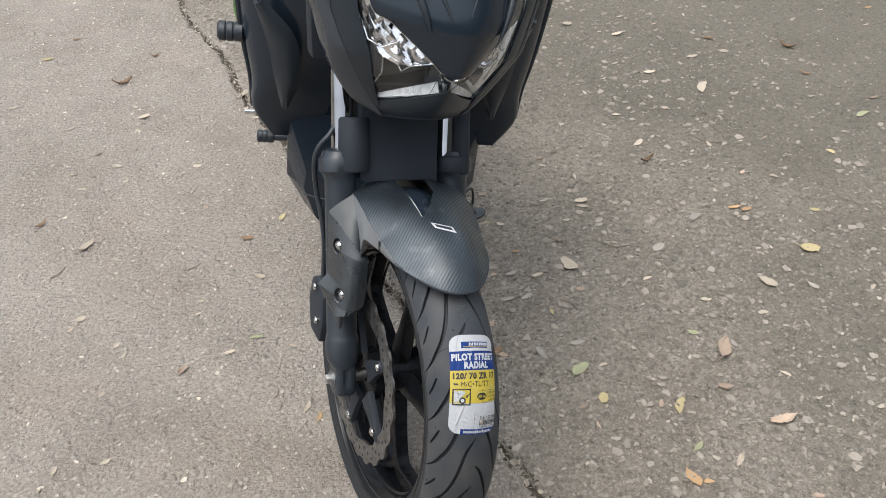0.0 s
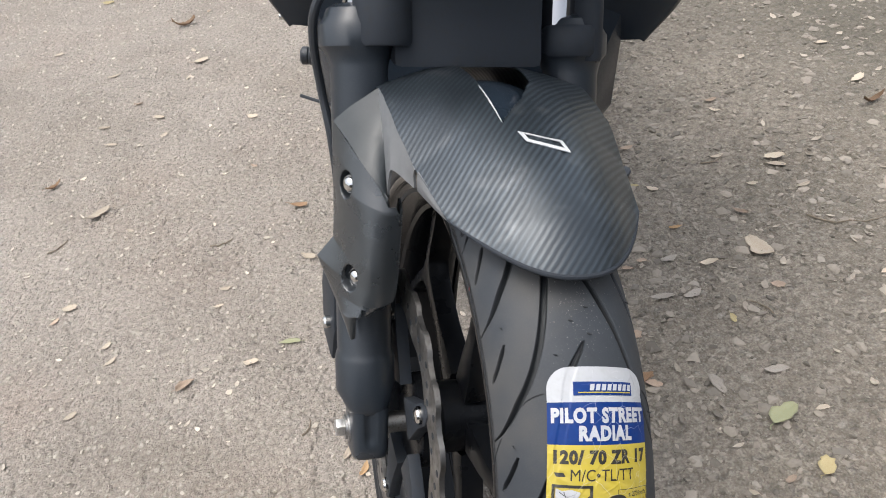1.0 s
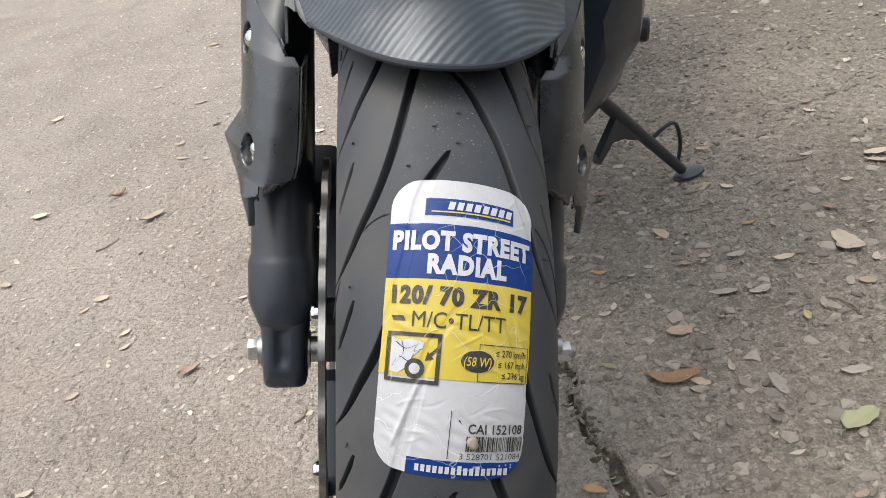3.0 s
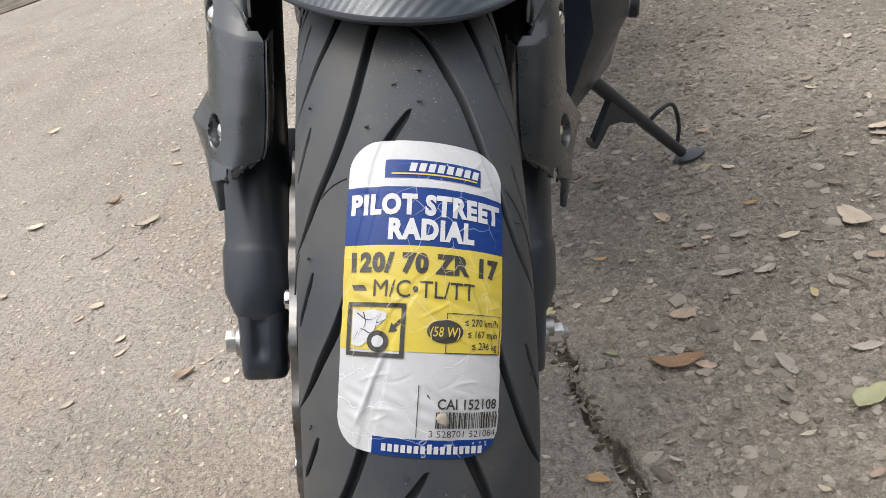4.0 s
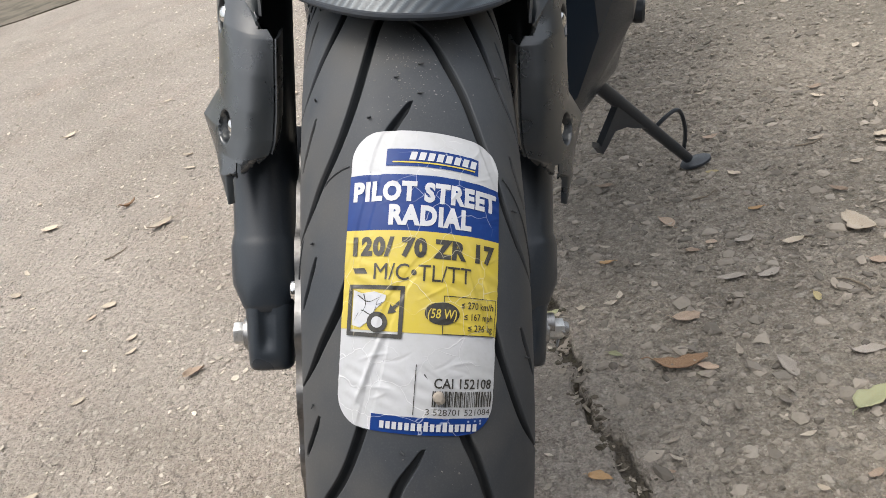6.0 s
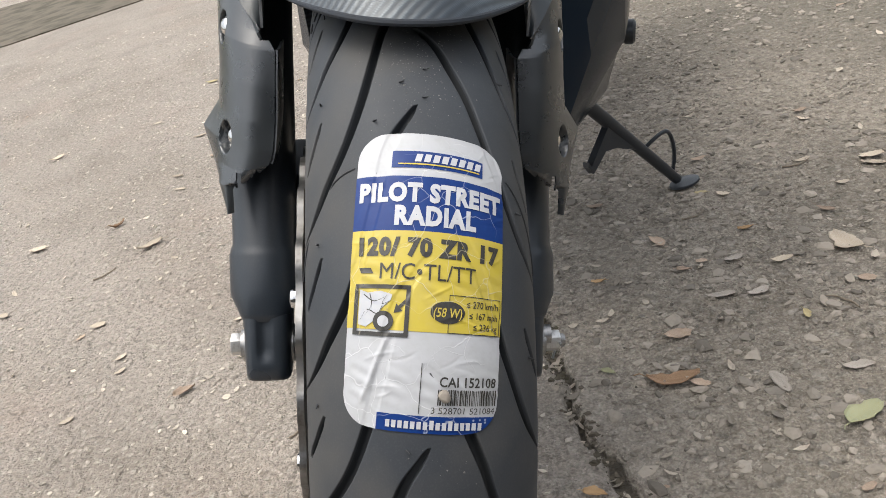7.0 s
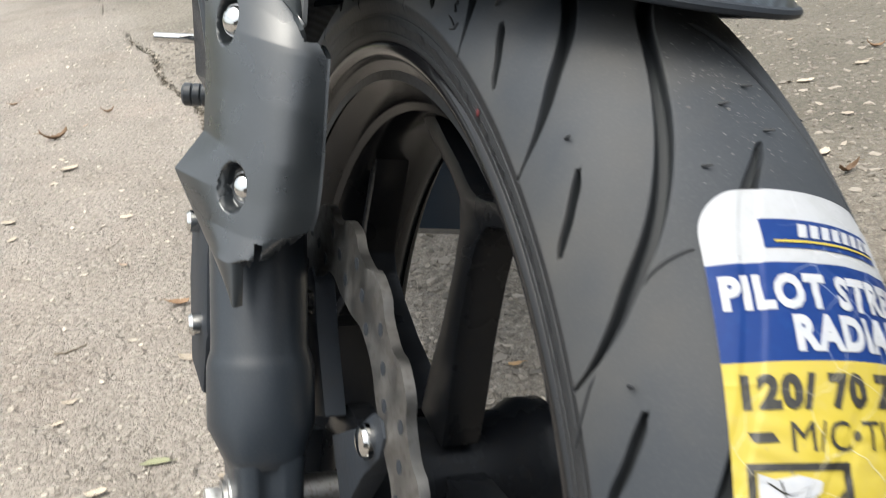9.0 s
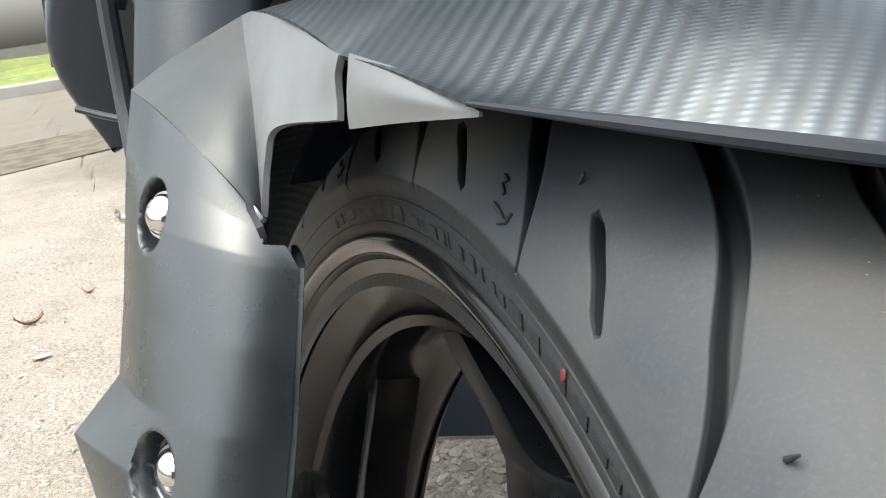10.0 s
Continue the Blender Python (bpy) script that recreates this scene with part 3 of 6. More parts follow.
    return z + bump * np.clip(1.5 - r / 4, 0, 1)


def axis_lines(lo, hi, step, far):
    core = np.arange(lo, hi + step / 2, step)
    out = [step * 1.6]
    while sum(out) < far:
        out.append(out[-1] * 1.35)
    ext = np.cumsum(out)
    return np.concatenate([lo - ext[::-1], core, hi + ext])


def build_ground():
    xs, ys = axis_lines(-1.0, 1.2, 0.011, 300), axis_lines(-0.5, 2.7, 0.012, 300)
    xs = np.unique(np.concatenate([xs, np.arange(-0.12, 0.24, 0.0030)]).round(5))
    X, Y = np.meshgrid(xs, ys, indexing="ij")
    Z = ground_height(X, Y)
    n, m = X.shape
    idx = np.arange(n * m).reshape(n, m)
    faces = np.stack([idx[:-1, :-1], idx[1:, :-1], idx[1:, 1:], idx[:-1, 1:]], -1).reshape(-1, 4)
    me = bpy.data.meshes.new("ground")
    me.from_pydata(np.stack([X, Y, Z], -1).reshape(-1, 3).tolist(), [], faces.tolist())
    me.shade_smooth()
    me.materials.append(GROUND)
    return tagged(new("ground", me), "worn grey-brown concrete yard with exposed gravel", "ground", kind="structure")


build_ground()


# ---- the motorcycle
bike = thing("motorcycle", "black naked motorcycle leaning on its side stand on concrete", "motorcycle")

# -- front wheel and tyre
R_OUT, HALF_W, HALF_H = 0.300, 0.060, 0.056


def tread_point(th, ph, h=0.0):
    """A point on the tread: th degrees up from the front, ph degrees across, h metres above."""
    a, b = np.radians(th), np.radians(ph)
    r = R_OUT - HALF_H + (HALF_H + h) * np.cos(b)
    return np.stack([(HALF_W + h) * np.sin(b), -r * np.cos(a), r * np.sin(a)], -1)


LEFT_STARTS = [8.4, 24.0, 40.5, 56.3, 72.0, 88.0, 103.5] + [103.5 + 15.53 * k for k in range(1, 17)]
RIGHT_STARTS = [15.2, 30.8, 48.5, 66.8, 83.5, 99.0] + [99.0 + 15.45 * k for k in range(1, 18)]
LONG_LEFT = np.array([(0, 1), (-2, -6), (-3.5, -11.4), (-5.5, -16), (-10.8, -22.5), (-15.2, -29), (-19.8, -39), (-23.2, -51), (-26, -62), (-27.8, -73), (-29, -84)])
LONG_RIGHT = np.array([(0, -1.4), (-1.5, 6.7), (-3.9, 13.2), (-5.9, 17), (-9.3, 25), (-13.5, 31.7), (-17.7, 39.8), (-22.4, 50), (-25.5, 61), (-27.8, 73), (-29, 84)])
SLIT_LEFT = np.array([(-14.8, -54.5), (-16.2, -59), (-17.8, -64), (-19.6, -71)])
SLIT_RIGHT = SLIT_LEFT * [1, -1]


def groove_depth(th, ph):
    """Depth in metres of the tread grooves at arrays of th, ph (degrees)."""
    out = np.zeros(np.broadcast(th, ph).shape)
    th, ph = np.broadcast_to(th, out.shape), np.broadcast_to(ph, out.shape)

    def cut(line, start, width, depth):
        rel = (th - start + 180) % 360 - 180
        lo, hi = line[:, 0].min() - 2, line[:, 0].max() + 2
        m = (rel > lo) & (rel < hi)
        if not m.any():
            return
        p = np.stack([rel[m] * 5.1, ph[m] * 1.01], -1)
        q = line * [5.1, 1.01]
        best = np.full(len(p), 1e9)
        size = np.zeros(len(p))
        total = len(q) - 1
        for k in range(total):
            a, b = q[k], q[k + 1]
            t = np.clip(((p - a) @ (b - a)) / ((b - a) @ (b - a)), 0, 1)
            d = np.linalg.norm(p - a - t[:, None] * (b - a), axis=1)
            near = d < best
            best = np.where(near, d, best)
            size = np.where(near, (k + t) / total, size)
        w = width * np.clip(0.55 + size * 2.2, 0, 1)
        v = np.clip((w - best) / 1.5 + 0.5, 0, 1)
        v = v * v * (3 - 2 * v) * depth * np.clip(0.5 + size * 3, 0, 1)
        out[m] = np.maximum(out[m], v)

    for s in LEFT_STARTS:
        cut(LONG_LEFT, s, 2.8, 0.0062)
        cut(SLIT_LEFT, s, 2.0, 0.0050)
    for s in RIGHT_STARTS:
        cut(LONG_RIGHT, s, 2.8, 0.0062)
        cut(SLIT_RIGHT, s, 2.0, 0.0050)
    return out


def build_rim():
    """Cast rim: turned barrel with lips and stepped inner faces."""
    half = [(0.2380, 0.0470), (0.2392, 0.0500), (0.2385, 0.0525), (0.2360, 0.0537), (0.2330, 0.0532), (0.2308, 0.0510), (0.2296, 0.0480), (0.2270, 0.0466), (0.2200, 0.0430), (0.2150, 0.0375), (0.2115, 0.0345), (0.2095, 0.0290), (0.2055, 0.0262), (0.2040, 0.0215), (0.2025, 0.0120)]
    inner = half + [(r, -x) for r, x in half[::-1]]
    outer = [(0.221, -0.040), (0.211, -0.028), (0.211, 0.028), (0.221, 0.040)]
    return lathe(inner + outer, n=128, closed=True)


front_wheel = part("front_wheel", build_rim(), RIM_BLACK, bike, "black cast-alloy front wheel rim", WHEEL)


PROFILE = [(-1.9, 0.0), (-1.25, 0.0), (-1.05, 0.0), (-0.98, 0.10), (-0.93, 0.30), (-0.76, 0.86), (-0.62, 0.99), (-0.30, 1.0), (0.30, 1.0), (0.62, 0.99), (0.76, 0.86), (0.93, 0.30), (0.98, 0.10), (1.05, 0.0), (1.25, 0.0), (1.9, 0.0)]
SIDEWALL = [(0.0580, 0.2562), (0.0564, 0.2535), (0.0556, 0.2505), (0.0562, 0.2490), (0.0554, 0.2460), (0.0540, 0.2425), (0.0544, 0.2410), (0.0526, 0.2382), (0.0490, 0.2372), (0.0464, 0.2345), (0.0450, 0.2200)]


def tread_half(side, starts, long_line, slit_line):
    """One half of the tread: columns that run along the grooves, so that their walls are clean."""
    p = np.linspace(0, 76, 104)
    line = spline(long_line * [1, side], 200)
    slit = spline(slit_line * [1, side], 60)
    f = np.interp(p, line[:, 1], line[:, 0])
    for _ in range(40):
        f[1:-1] = 0.25 * f[:-2] + 0.5 * f[1:-1] + 0.25 * f[2:]
    delta = np.interp(p, slit[:, 1], slit[:, 0] - np.interp(slit[:, 1], line[:, 1], line[:, 0]))

    def spread(th, half, p0, p1):
        """Half width in degrees round the tyre, with rounded ends, and the share of full depth."""
        slope = np.gradient(th * 5.1, p * 1.01)
        e0, e1 = (p - p0) * 1.01 / (1.3 * half), (p1 - p) * 1.01 / (1.3 * half)
        end = np.sqrt(np.clip(1 - np.clip(1 - e0, 0, 1) ** 2, 0, 1)) * np.sqrt(np.clip(1 - np.clip(1 - e1, 0, 1) ** 2, 0, 1))
        wide = half * np.sqrt(1 + slope ** 2) / 5.1
        return wide * np.maximum(end, 0.12), np.clip(end * 1.6, 0, 1) * (end > 0.02)

    taper = np.clip(0.6 + p / 40, 0, 1) * np.clip((80 - p) / 26, 0.3, 1)
    w_long, d_long = spread(f, 2.7, 0.5, 90)
    w_long = w_long * taper
    w_slit, d_slit = spread(f + delta, 1.9, 54.5, 71)
    cols, depth = [], []

    def groove(centre, w, d, deep):
        for o, v in PROFILE:
            cols.append(centre + o * w)
            depth.append(v * d * deep)

    order = sorted(starts)
    for k, s in enumerate(order):
        gap = (order[k + 1] if k + 1 < len(order) else order[0] + 360) - s
        groove(s + f, w_long, d_long * np.clip(0.5 + p / 30, 0, 1), 0.0062)
        a = s + f + 1.9 * w_long
        first = s + f + delta
        for q in np.linspace(0, 1, 9)[1:-1]:
            cols.append(a + (first - 1.9 * w_slit - a) * q)
            depth.append(p * 0.0)
        groove(first, w_slit, d_slit, 0.0050)
        a = first + 1.9 * w_slit
        nxt = s + gap + f - 1.9 * w_long
        for q in np.linspace(0, 1, 8)[1:-1]:
            cols.append(a + (nxt - a) * q)
            depth.append(p * 0.0)
    T, D = np.array(cols), np.array(depth)
    P = tread_point(T, np.broadcast_to(side * p, T.shape), -D)
    a = np.radians(T[:, -1])
    wall = np.stack([np.stack([np.full(len(a), side * x), -r * np.cos(a), r * np.sin(a)], -1) for x, r in SIDEWALL], 1)
    full = np.concatenate([P, wall], axis=1)
    inner = np.zeros((len(T), full.shape[1]))
    inner[:, :len(p)] = D
    return full, inner


def build_tyre():
    verts, faces, slots, base = [], [], [], 0
    R = np.array(WHEEL.to_3x3())
    for side, starts, long_line, slit_line in ((-1, LEFT_STARTS, LONG_LEFT, SLIT_LEFT), (1, RIGHT_STARTS, LONG_RIGHT, SLIT_RIGHT)):
        full, deep = tread_half(side, starts, long_line, slit_line)
        n, m = full.shape[:2]
        idx = np.arange(n * m).reshape(n, m) + base
        nxt = np.roll(idx, -1, axis=0)
        quad = np.stack([idx[:, :-1], nxt[:, :-1], nxt[:, 1:], idx[:, 1:]], -1).reshape(-1, 4)
        faces.append(quad if side > 0 else quad[:, ::-1])
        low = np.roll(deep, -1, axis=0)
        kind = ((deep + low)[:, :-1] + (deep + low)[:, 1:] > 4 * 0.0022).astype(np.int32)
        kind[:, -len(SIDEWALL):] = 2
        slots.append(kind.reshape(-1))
        verts.append(full.reshape(-1, 3) @ R.T + np.array(WHEEL.translation))
        base += n * m
    me = bpy.data.meshes.new("tyre")
    me.from_pydata(np.concatenate(verts).tolist(), [], np.concatenate(faces).tolist())
    me.shade_smooth()
    me.materials.append(RUBBER)
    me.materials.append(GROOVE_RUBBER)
    me.materials.append(RUBBER_SIDE)
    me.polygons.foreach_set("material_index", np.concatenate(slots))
    ob = new("tyre", me)
    ob.parent = front_wheel
    return tagged(ob, "black road tyre with curved tread grooves")


build_tyre()


def spoke_bm(centre):
    """A slim cast spoke that forks close to the rim."""
    def pol(r, deg):
        a = np.radians(centre + deg)
        return (-r * np.cos(a), r * np.sin(a))

    edge = [(0.040, 26), (0.075, 11), (0.095, 6.5), (0.130, 4.0), (0.152, 4.0), (0.166, 6.0), (0.175, 11.0), (0.190, 19.5), (0.2045, 24.5), (0.2045, 19.5), (0.193, 14.5), (0.183, 8.0), (0.176, 3.0)]
    outline = [pol(r, -d) for r, d in edge] + [pol(0.1745, 0)] + [pol(r, d) for r, d in edge[::-1]]
    return slab(outline, -0.0150, 0.0080, 0, 0.0022)


for side in (-1, 1):
    part("rim_lip", lathe([(0.2352 + 0.0046 * math.cos(a), side * (0.0500 + 0.0044 * math.sin(a))) for a in np.linspace(0, 2 * math.pi, 14, endpoint=False)], 160, closed=True), RIM_GLOSS, front_wheel, "glossy black rim lip", WHEEL)
for k in range(5):
    part("spoke", spoke_bm(87 + 72 * k), SPOKE_BLACK, front_wheel, frame_m=WHEEL, angle=50)
part("hub", lathe([(0.012, -0.062), (0.040, -0.062), (0.046, -0.058), (0.046, -0.045), (0.036, -0.035), (0.034, 0.0), (0.036, 0.035), (0.042, 0.045), (0.042, 0.060), (0.012, 0.060)], 40), SPOKE_BLACK, front_wheel, frame_m=WHEEL)
part("axle", lathe([(0.0, -0.122), (0.0082, -0.122), (0.0082, 0.122), (0.0, 0.122)], 20), ZINC, front_wheel, "dull steel wheel axle", WHEEL)
part("spacer", lathe([(0.0085, -0.0870), (0.0150, -0.0870), (0.0150, -0.0835), (0.0105, -0.0830), (0.0100, -0.062), (0.0085, -0.062)], 28), ZINC, front_wheel, "zinc-plated axle spacer", WHEEL)


# -- petal brake disc on a five-arm carrier
def disc_bm():
    n = 200
    a = np.linspace(0, 2 * np.pi, n, endpoint=False)
    wave = np.cos(a * 20)
    outer = 0.1515 + 0.0030 * np.tanh(2.2 * wave)
    inner = 0.118 + 0.003 * np.tanh(1.5 * np.cos(a * 10 + 0.4))
    rings = []
    for x, k in ((-0.0715, 1), (-0.0670, 1), (-0.0670, 0), (-0.0715, 0)):
        r = outer if k else inner
        rings.append(np.stack([np.full(n, x), -r * np.cos(a), r * np.sin(a)], -1))
    return grid_bm(np.array(rings), close_u=True, close_v=True)


brake_disc = part("brake_disc", disc_bm(), DISC, front_wheel, "worn steel petal brake disc", WHEEL, 30)
for k in range(60):
    a, r = radians(6 * k), (0.126, 0.134, 0.142)[k % 3]
    part("drilled_hole", lathe([(0.0, -0.07175), (0.0031, -0.07175), (0.0031, -0.0714)], 10, at=(0, -r * math.cos(a), r * math.sin(a))), DARK, front_wheel, frame_m=WHEEL)
for k in range(5):
    a = radians(50 + 72 * k)
    c, s = math.cos(a), math.sin(a)
    arm = [(0.040, -0.020), (0.085, -0.011), (0.112, -0.010), (0.122, -0.004), (0.122, 0.004), (0.112, 0.010), (0.085, 0.011), (0.040, 0.020)]
    part("disc_carrier_arm", slab([(-(r * c - w * s), r * s + w * c) for r, w in arm], -0.073, -0.061, 0, 0.0015), DARK, front_wheel, frame_m=WHEEL)
    part("disc_bolt", lathe([(0.0, -0.0790), (0.0040, -0.0790), (0.0064, -0.0780), (0.0070, -0.0762), (0.0080, -0.0760), (0.0080, -0.0720), (0.0, -0.0720)], 18, at=(0, -0.104 * c, 0.104 * s)), CHROME, front_wheel, "domed steel disc bolt", WHEEL)

# -- paper size label round the tyre
TILT_LABEL = radians(5.5)
LABEL_TH, LABEL_S = 38.8, 1.0


def make_wrinkles():
    """Short sharp folds in the paper: centre, direction, half length, height."""
    rg, out = random.Random(31), []
    for k in range(46):
        u, v = rg.uniform(-34, 34), rg.uniform(-66, 66)
        if rg.random() < 0.45:
            u = rg.uniform(12, 36)
        out.append((u, v, radians(rg.gauss(8, 26)), rg.uniform(4, 13), rg.uniform(0.00010, 0.00030) * rg.choice((1, 1, -0.7))))
    return out


WRINKLES = make_wrinkles()


def on_label(u, v, h):
    """Label millimetres (u right, v up) to the tyre, h metres above the rubber; the paper sinks a little into the grooves."""
    s = LABEL_S + u * math.cos(TILT_LABEL) + v * math.sin(TILT_LABEL)
    th = LABEL_TH + (v * math.cos(TILT_LABEL) - u * math.sin(TILT_LABEL)) / 5.236
    ph = s / 1.01
    crease = 0.00022 * np.sin(v * 0.9 + 0.35 * u) * np.sin(u * 0.21 + 1) * np.clip(np.sin(v * 0.13 + 2), 0, 1)
    fold = 0.0011 * np.exp(-((u + 16.6 - (v + 28) * 0.32) / 1.3) ** 2) * np.clip((-27 - v) / 4, 0, 1) * np.clip((v + 62) / 6, 0, 1)
    crease = crease + fold
    for wu, wv, turn, long, high in WRINKLES:
        along = (u - wu) * math.cos(turn) + (v - wv) * math.sin(turn)
        off = (v - wv) * math.cos(turn) - (u - wu) * math.sin(turn) + 0.035 * along * along * math.sin(long)
        crease = crease + high * np.exp(-(off / 0.75) ** 2) * np.clip(1.5 - 1.5 * np.abs(along) / long, 0, 1)
    return tread_point(th, ph, h - 0.07 * groove_depth(th, ph) + crease)


def label_half(v):
    """Left and right edges of the round-cornered label at height v."""
    c = 15.0
    k = max(0.0, abs(v) - (72 - c))
    cut = c - math.sqrt(max(0.0, c * c - k * k))
    return -37 + cut, 37 - cut


def band(name, mat, v0, v1, u0, u1, h, parent, label=""):
    vs, rows = np.linspace(v0, v1, max(2, int(abs(v1 - v0) / 0.5) + 1)), []
    for v in vs:
        a, b = label_half(v)
        u = np.linspace(max(a, u0), min(b, u1), max(2, int((u1 - u0) / 0.6) + 1))
        rows.append(on_label(u, np.full(len(u), v), h))
    return part(name, grid_bm(np.array(rows)), mat, parent, label, WHEEL, 80)


tyre_label = band("tyre_label", PAPER, -72, 72, -37, 37, 0.00035, bike, "creased paper size label stuck on the tyre tread, white, blue and yellow")
band("blue_band", BLUE, 21, 48.7, -37, 37, 0.00060, tyre_label, "blue printed band")
band("yellow_band", YELLOW, -26, 21, -37, 37, 0.00060, tyre_label, "yellow printed band")
band("blue_foot", BLUE, -72, -64, -19, 37, 0.00060, tyre_label, "blue printed foot strip")
band("logo_panel", BLUE, 53, 62, -20, 24, 0.00060, tyre_label, "plain blue logo panel")


def flat_shape(polys, h, name, mat, parent, label=""):
    """Printed shapes: polygons in label millimetres, fine enough to follow the curve."""
    bm = bmesh.new()
    for poly in polys:
        bm.faces.new([bm.verts.new((u, v, 0)) for u, v in poly])
    return print_bm(bm, h, name, mat, parent, label)


def print_bm(bm, h, name, mat, parent, label=""):
    bmesh.ops.triangulate(bm, faces=bm.faces)
    for _ in range(5):
        long = [e for e in bm.edges if e.calc_length() > 1.15]
        if not long:
            break
        bmesh.ops.subdivide_edges(bm, edges=long, cuts=1)
        bmesh.ops.triangulate(bm, faces=bm.faces)
    co = np.array([v.co for v in bm.verts])
    Q = on_label(co[:, 0], co[:, 1], h)
    for v, q in zip(bm.verts, Q):
        v.co = q
    return part(name, bm, mat, parent, label, WHEEL, 80)


def text_bm(body, height, width, u, v, weight=0.0, slant=0.0, align="LEFT"):
    """Built-in font lettering fitted to a cap height and width in label millimetres; u, v: left (or right) foot."""
    cu = bpy.data.curves.new("lettering", "FONT")
    cu.body, cu.size, cu.offset, cu.shear, cu.resolution_u = body, 1.0, weight, slant, 3
    cu.space_character = 1.0 + 2.2 * weight
    ob = bpy.data.objects.new("lettering", cu)
    me = ob.to_mesh()
    bm = bmesh.new()
    bm.from_mesh(me)
    ob.to_mesh_clear()
    bpy.data.objects.remove(ob)
    bpy.data.curves.remove(cu)
    xs = [p.co.x for p in bm.verts]
    x0, x1 = min(xs), max(xs)
    cap = 0.729
    sy = height / cap
    sx = width / (x1 - x0) if width else sy
    shift = u if align == "LEFT" else u - (x1 - x0) * sx
    for p in bm.verts:
        p.co = Vector(((p.co.x - x0) * sx + shift, p.co.y * sy + v, 0))
    return bm


def lettering(body, height, width, u, v, mat, weight=0.0, slant=0.0, align="LEFT", parent=None, h=0.00095, label=""):
    return print_bm(text_bm(body, height, width, u, v, weight, slant, align), h, "lettering", mat, parent or tyre_label, label)


lettering("PILOT STREET", 9.2, 69, -34.5, 35.8, WHITE_PRINT, 0.056, label="white bold lettering")
lettering("RADIAL", 9.2, 38, -17, 24.2, WHITE_PRINT, 0.056, label="white bold lettering")
lettering("120/ 70 ZR 17", 8.4, 67, -33, 9.2, INK, 0.057, label="black bold size lettering")
lettering("M/C\u2022TL/TT", 8.0, 44, -22, -2.2, INK, 0.0, label="black lettering")
lettering("\u2264 270 km/h", 3.3, 16.5, 34.5, -13.5, INK, 0.012, align="RIGHT")
lettering("\u2264 167 mph", 3.3, 15.0, 34.5, -18.7, INK, 0.012, align="RIGHT")
lettering("\u2264 236 kg", 3.3, 13.0, 34.5, -23.9, INK, 0.012, align="RIGHT")
lettering("CAI 152108", 4.6, 27, 8, -50.3, INK, 0.018)
lettering("3 528701 521084", 3.0, 30, 5, -62.6, INK, 0.0)


def ellipse(cu, cv, a, b, n=28):
    return [(cu + a * math.cos(2 * math.pi * k / n), cv + b * math.sin(2 * math.pi * k / n)) for k in range(n)]


def rect(u0, v0, u1, v1, slant=0.0):
    return [(u0, v0), (u1, v0), (u1 + slant, v1), (u0 + slant, v1)]


def outline(u0, v0, u1, v1, w):
    return [rect(u0, v0, u1, v0 + w), rect(u0, v1 - w, u1, v1), rect(u0, v0 + w, u0 + w, v1 - w), rect(u1 - w, v0 + w, u1, v1 - w)]


flat_shape([ellipse(9.5, -16.5, 7.8, 5.2)], 0.00095, "printed_oval", INK, tyre_label)
lettering("(58 W)", 4.4, 12.8, 3.1, -18.7, YELLOW, 0.012, 0.15, h=0.00125)
flat_shape(outline(9.8, -26.0, 36.0, -8.2, 0.35), 0.00090, "printed_frame", INK, tyre_label)
flat_shape(outline(-33.5, -29.0, -7.5, -5.0, 1.9), 0.00100, "pictogram_frame", INK, tyre_label)
flat_shape([[(-31, -24), (-27, -25), (-22, -21), (-20, -16), (-16, -12), (-15.5, -9.5), (-21, -8), (-27, -9), (-31, -7.5)]], 0.00095, "pictogram_fairing", WHITE_PRINT, tyre_label)
strokes = [[(-29, -10), (-24, -13), (-19, -11)], [(-30, -22), (-27, -17), (-22, -19), (-20, -15)], [(-26, -9.5), (-25, -15), (-28, -20)], [(-18, -9.8), (-20, -14), (-17, -13)], [(-24, -23), (-22.5, -20.5)]]
for line in strokes:
    pts = spline([(u, v, 0) for u, v in line], 10)[:, :2]
    flat_shape([[tuple(p), tuple(q), (q[0] + 0.35, q[1] + 0.35), (p[0] + 0.35, p[1] + 0.35)] for p, q in zip(pts[:-1], pts[1:])], 0.00112, "pictogram_line", INK, tyre_label)
flat_shape([ellipse(-19, -22, 4.6, 4.8)], 0.00115, "pictogram_wheel", INK, tyre_label)
flat_shape([ellipse(-19, -22, 2.5, 2.6)], 0.00130, "pictogram_wheel_centre", WHITE_PRINT, tyre_label)
flat_shape([[(-14.5, -18), (-13.5, -13.5), (-12.6, -14.6), (-9.5, -11.5), (-9.5, -13.5), (-11.6, -15.8), (-10.6, -17)]], 0.00100, "pictogram_arrow", INK, tyre_label)
flat_shape([rect(-0.5, -63, -0.15, -40)], 0.00090, "printed_rule", INK, tyre_label)
rng = random.Random(7)
bars, u = [], 7.5
while u < 35:
    w = rng.choice((0.3, 0.3, 0.55, 0.8))
    bars.append(rect(u, -58.8, u + w, -51.6))
    u += w + rng.choice((0.3, 0.35, 0.6))
tagged(flat_shape(bars, 0.00095, "barcode", INK, tyre_label, "black barcode lines"), kind="stuff")
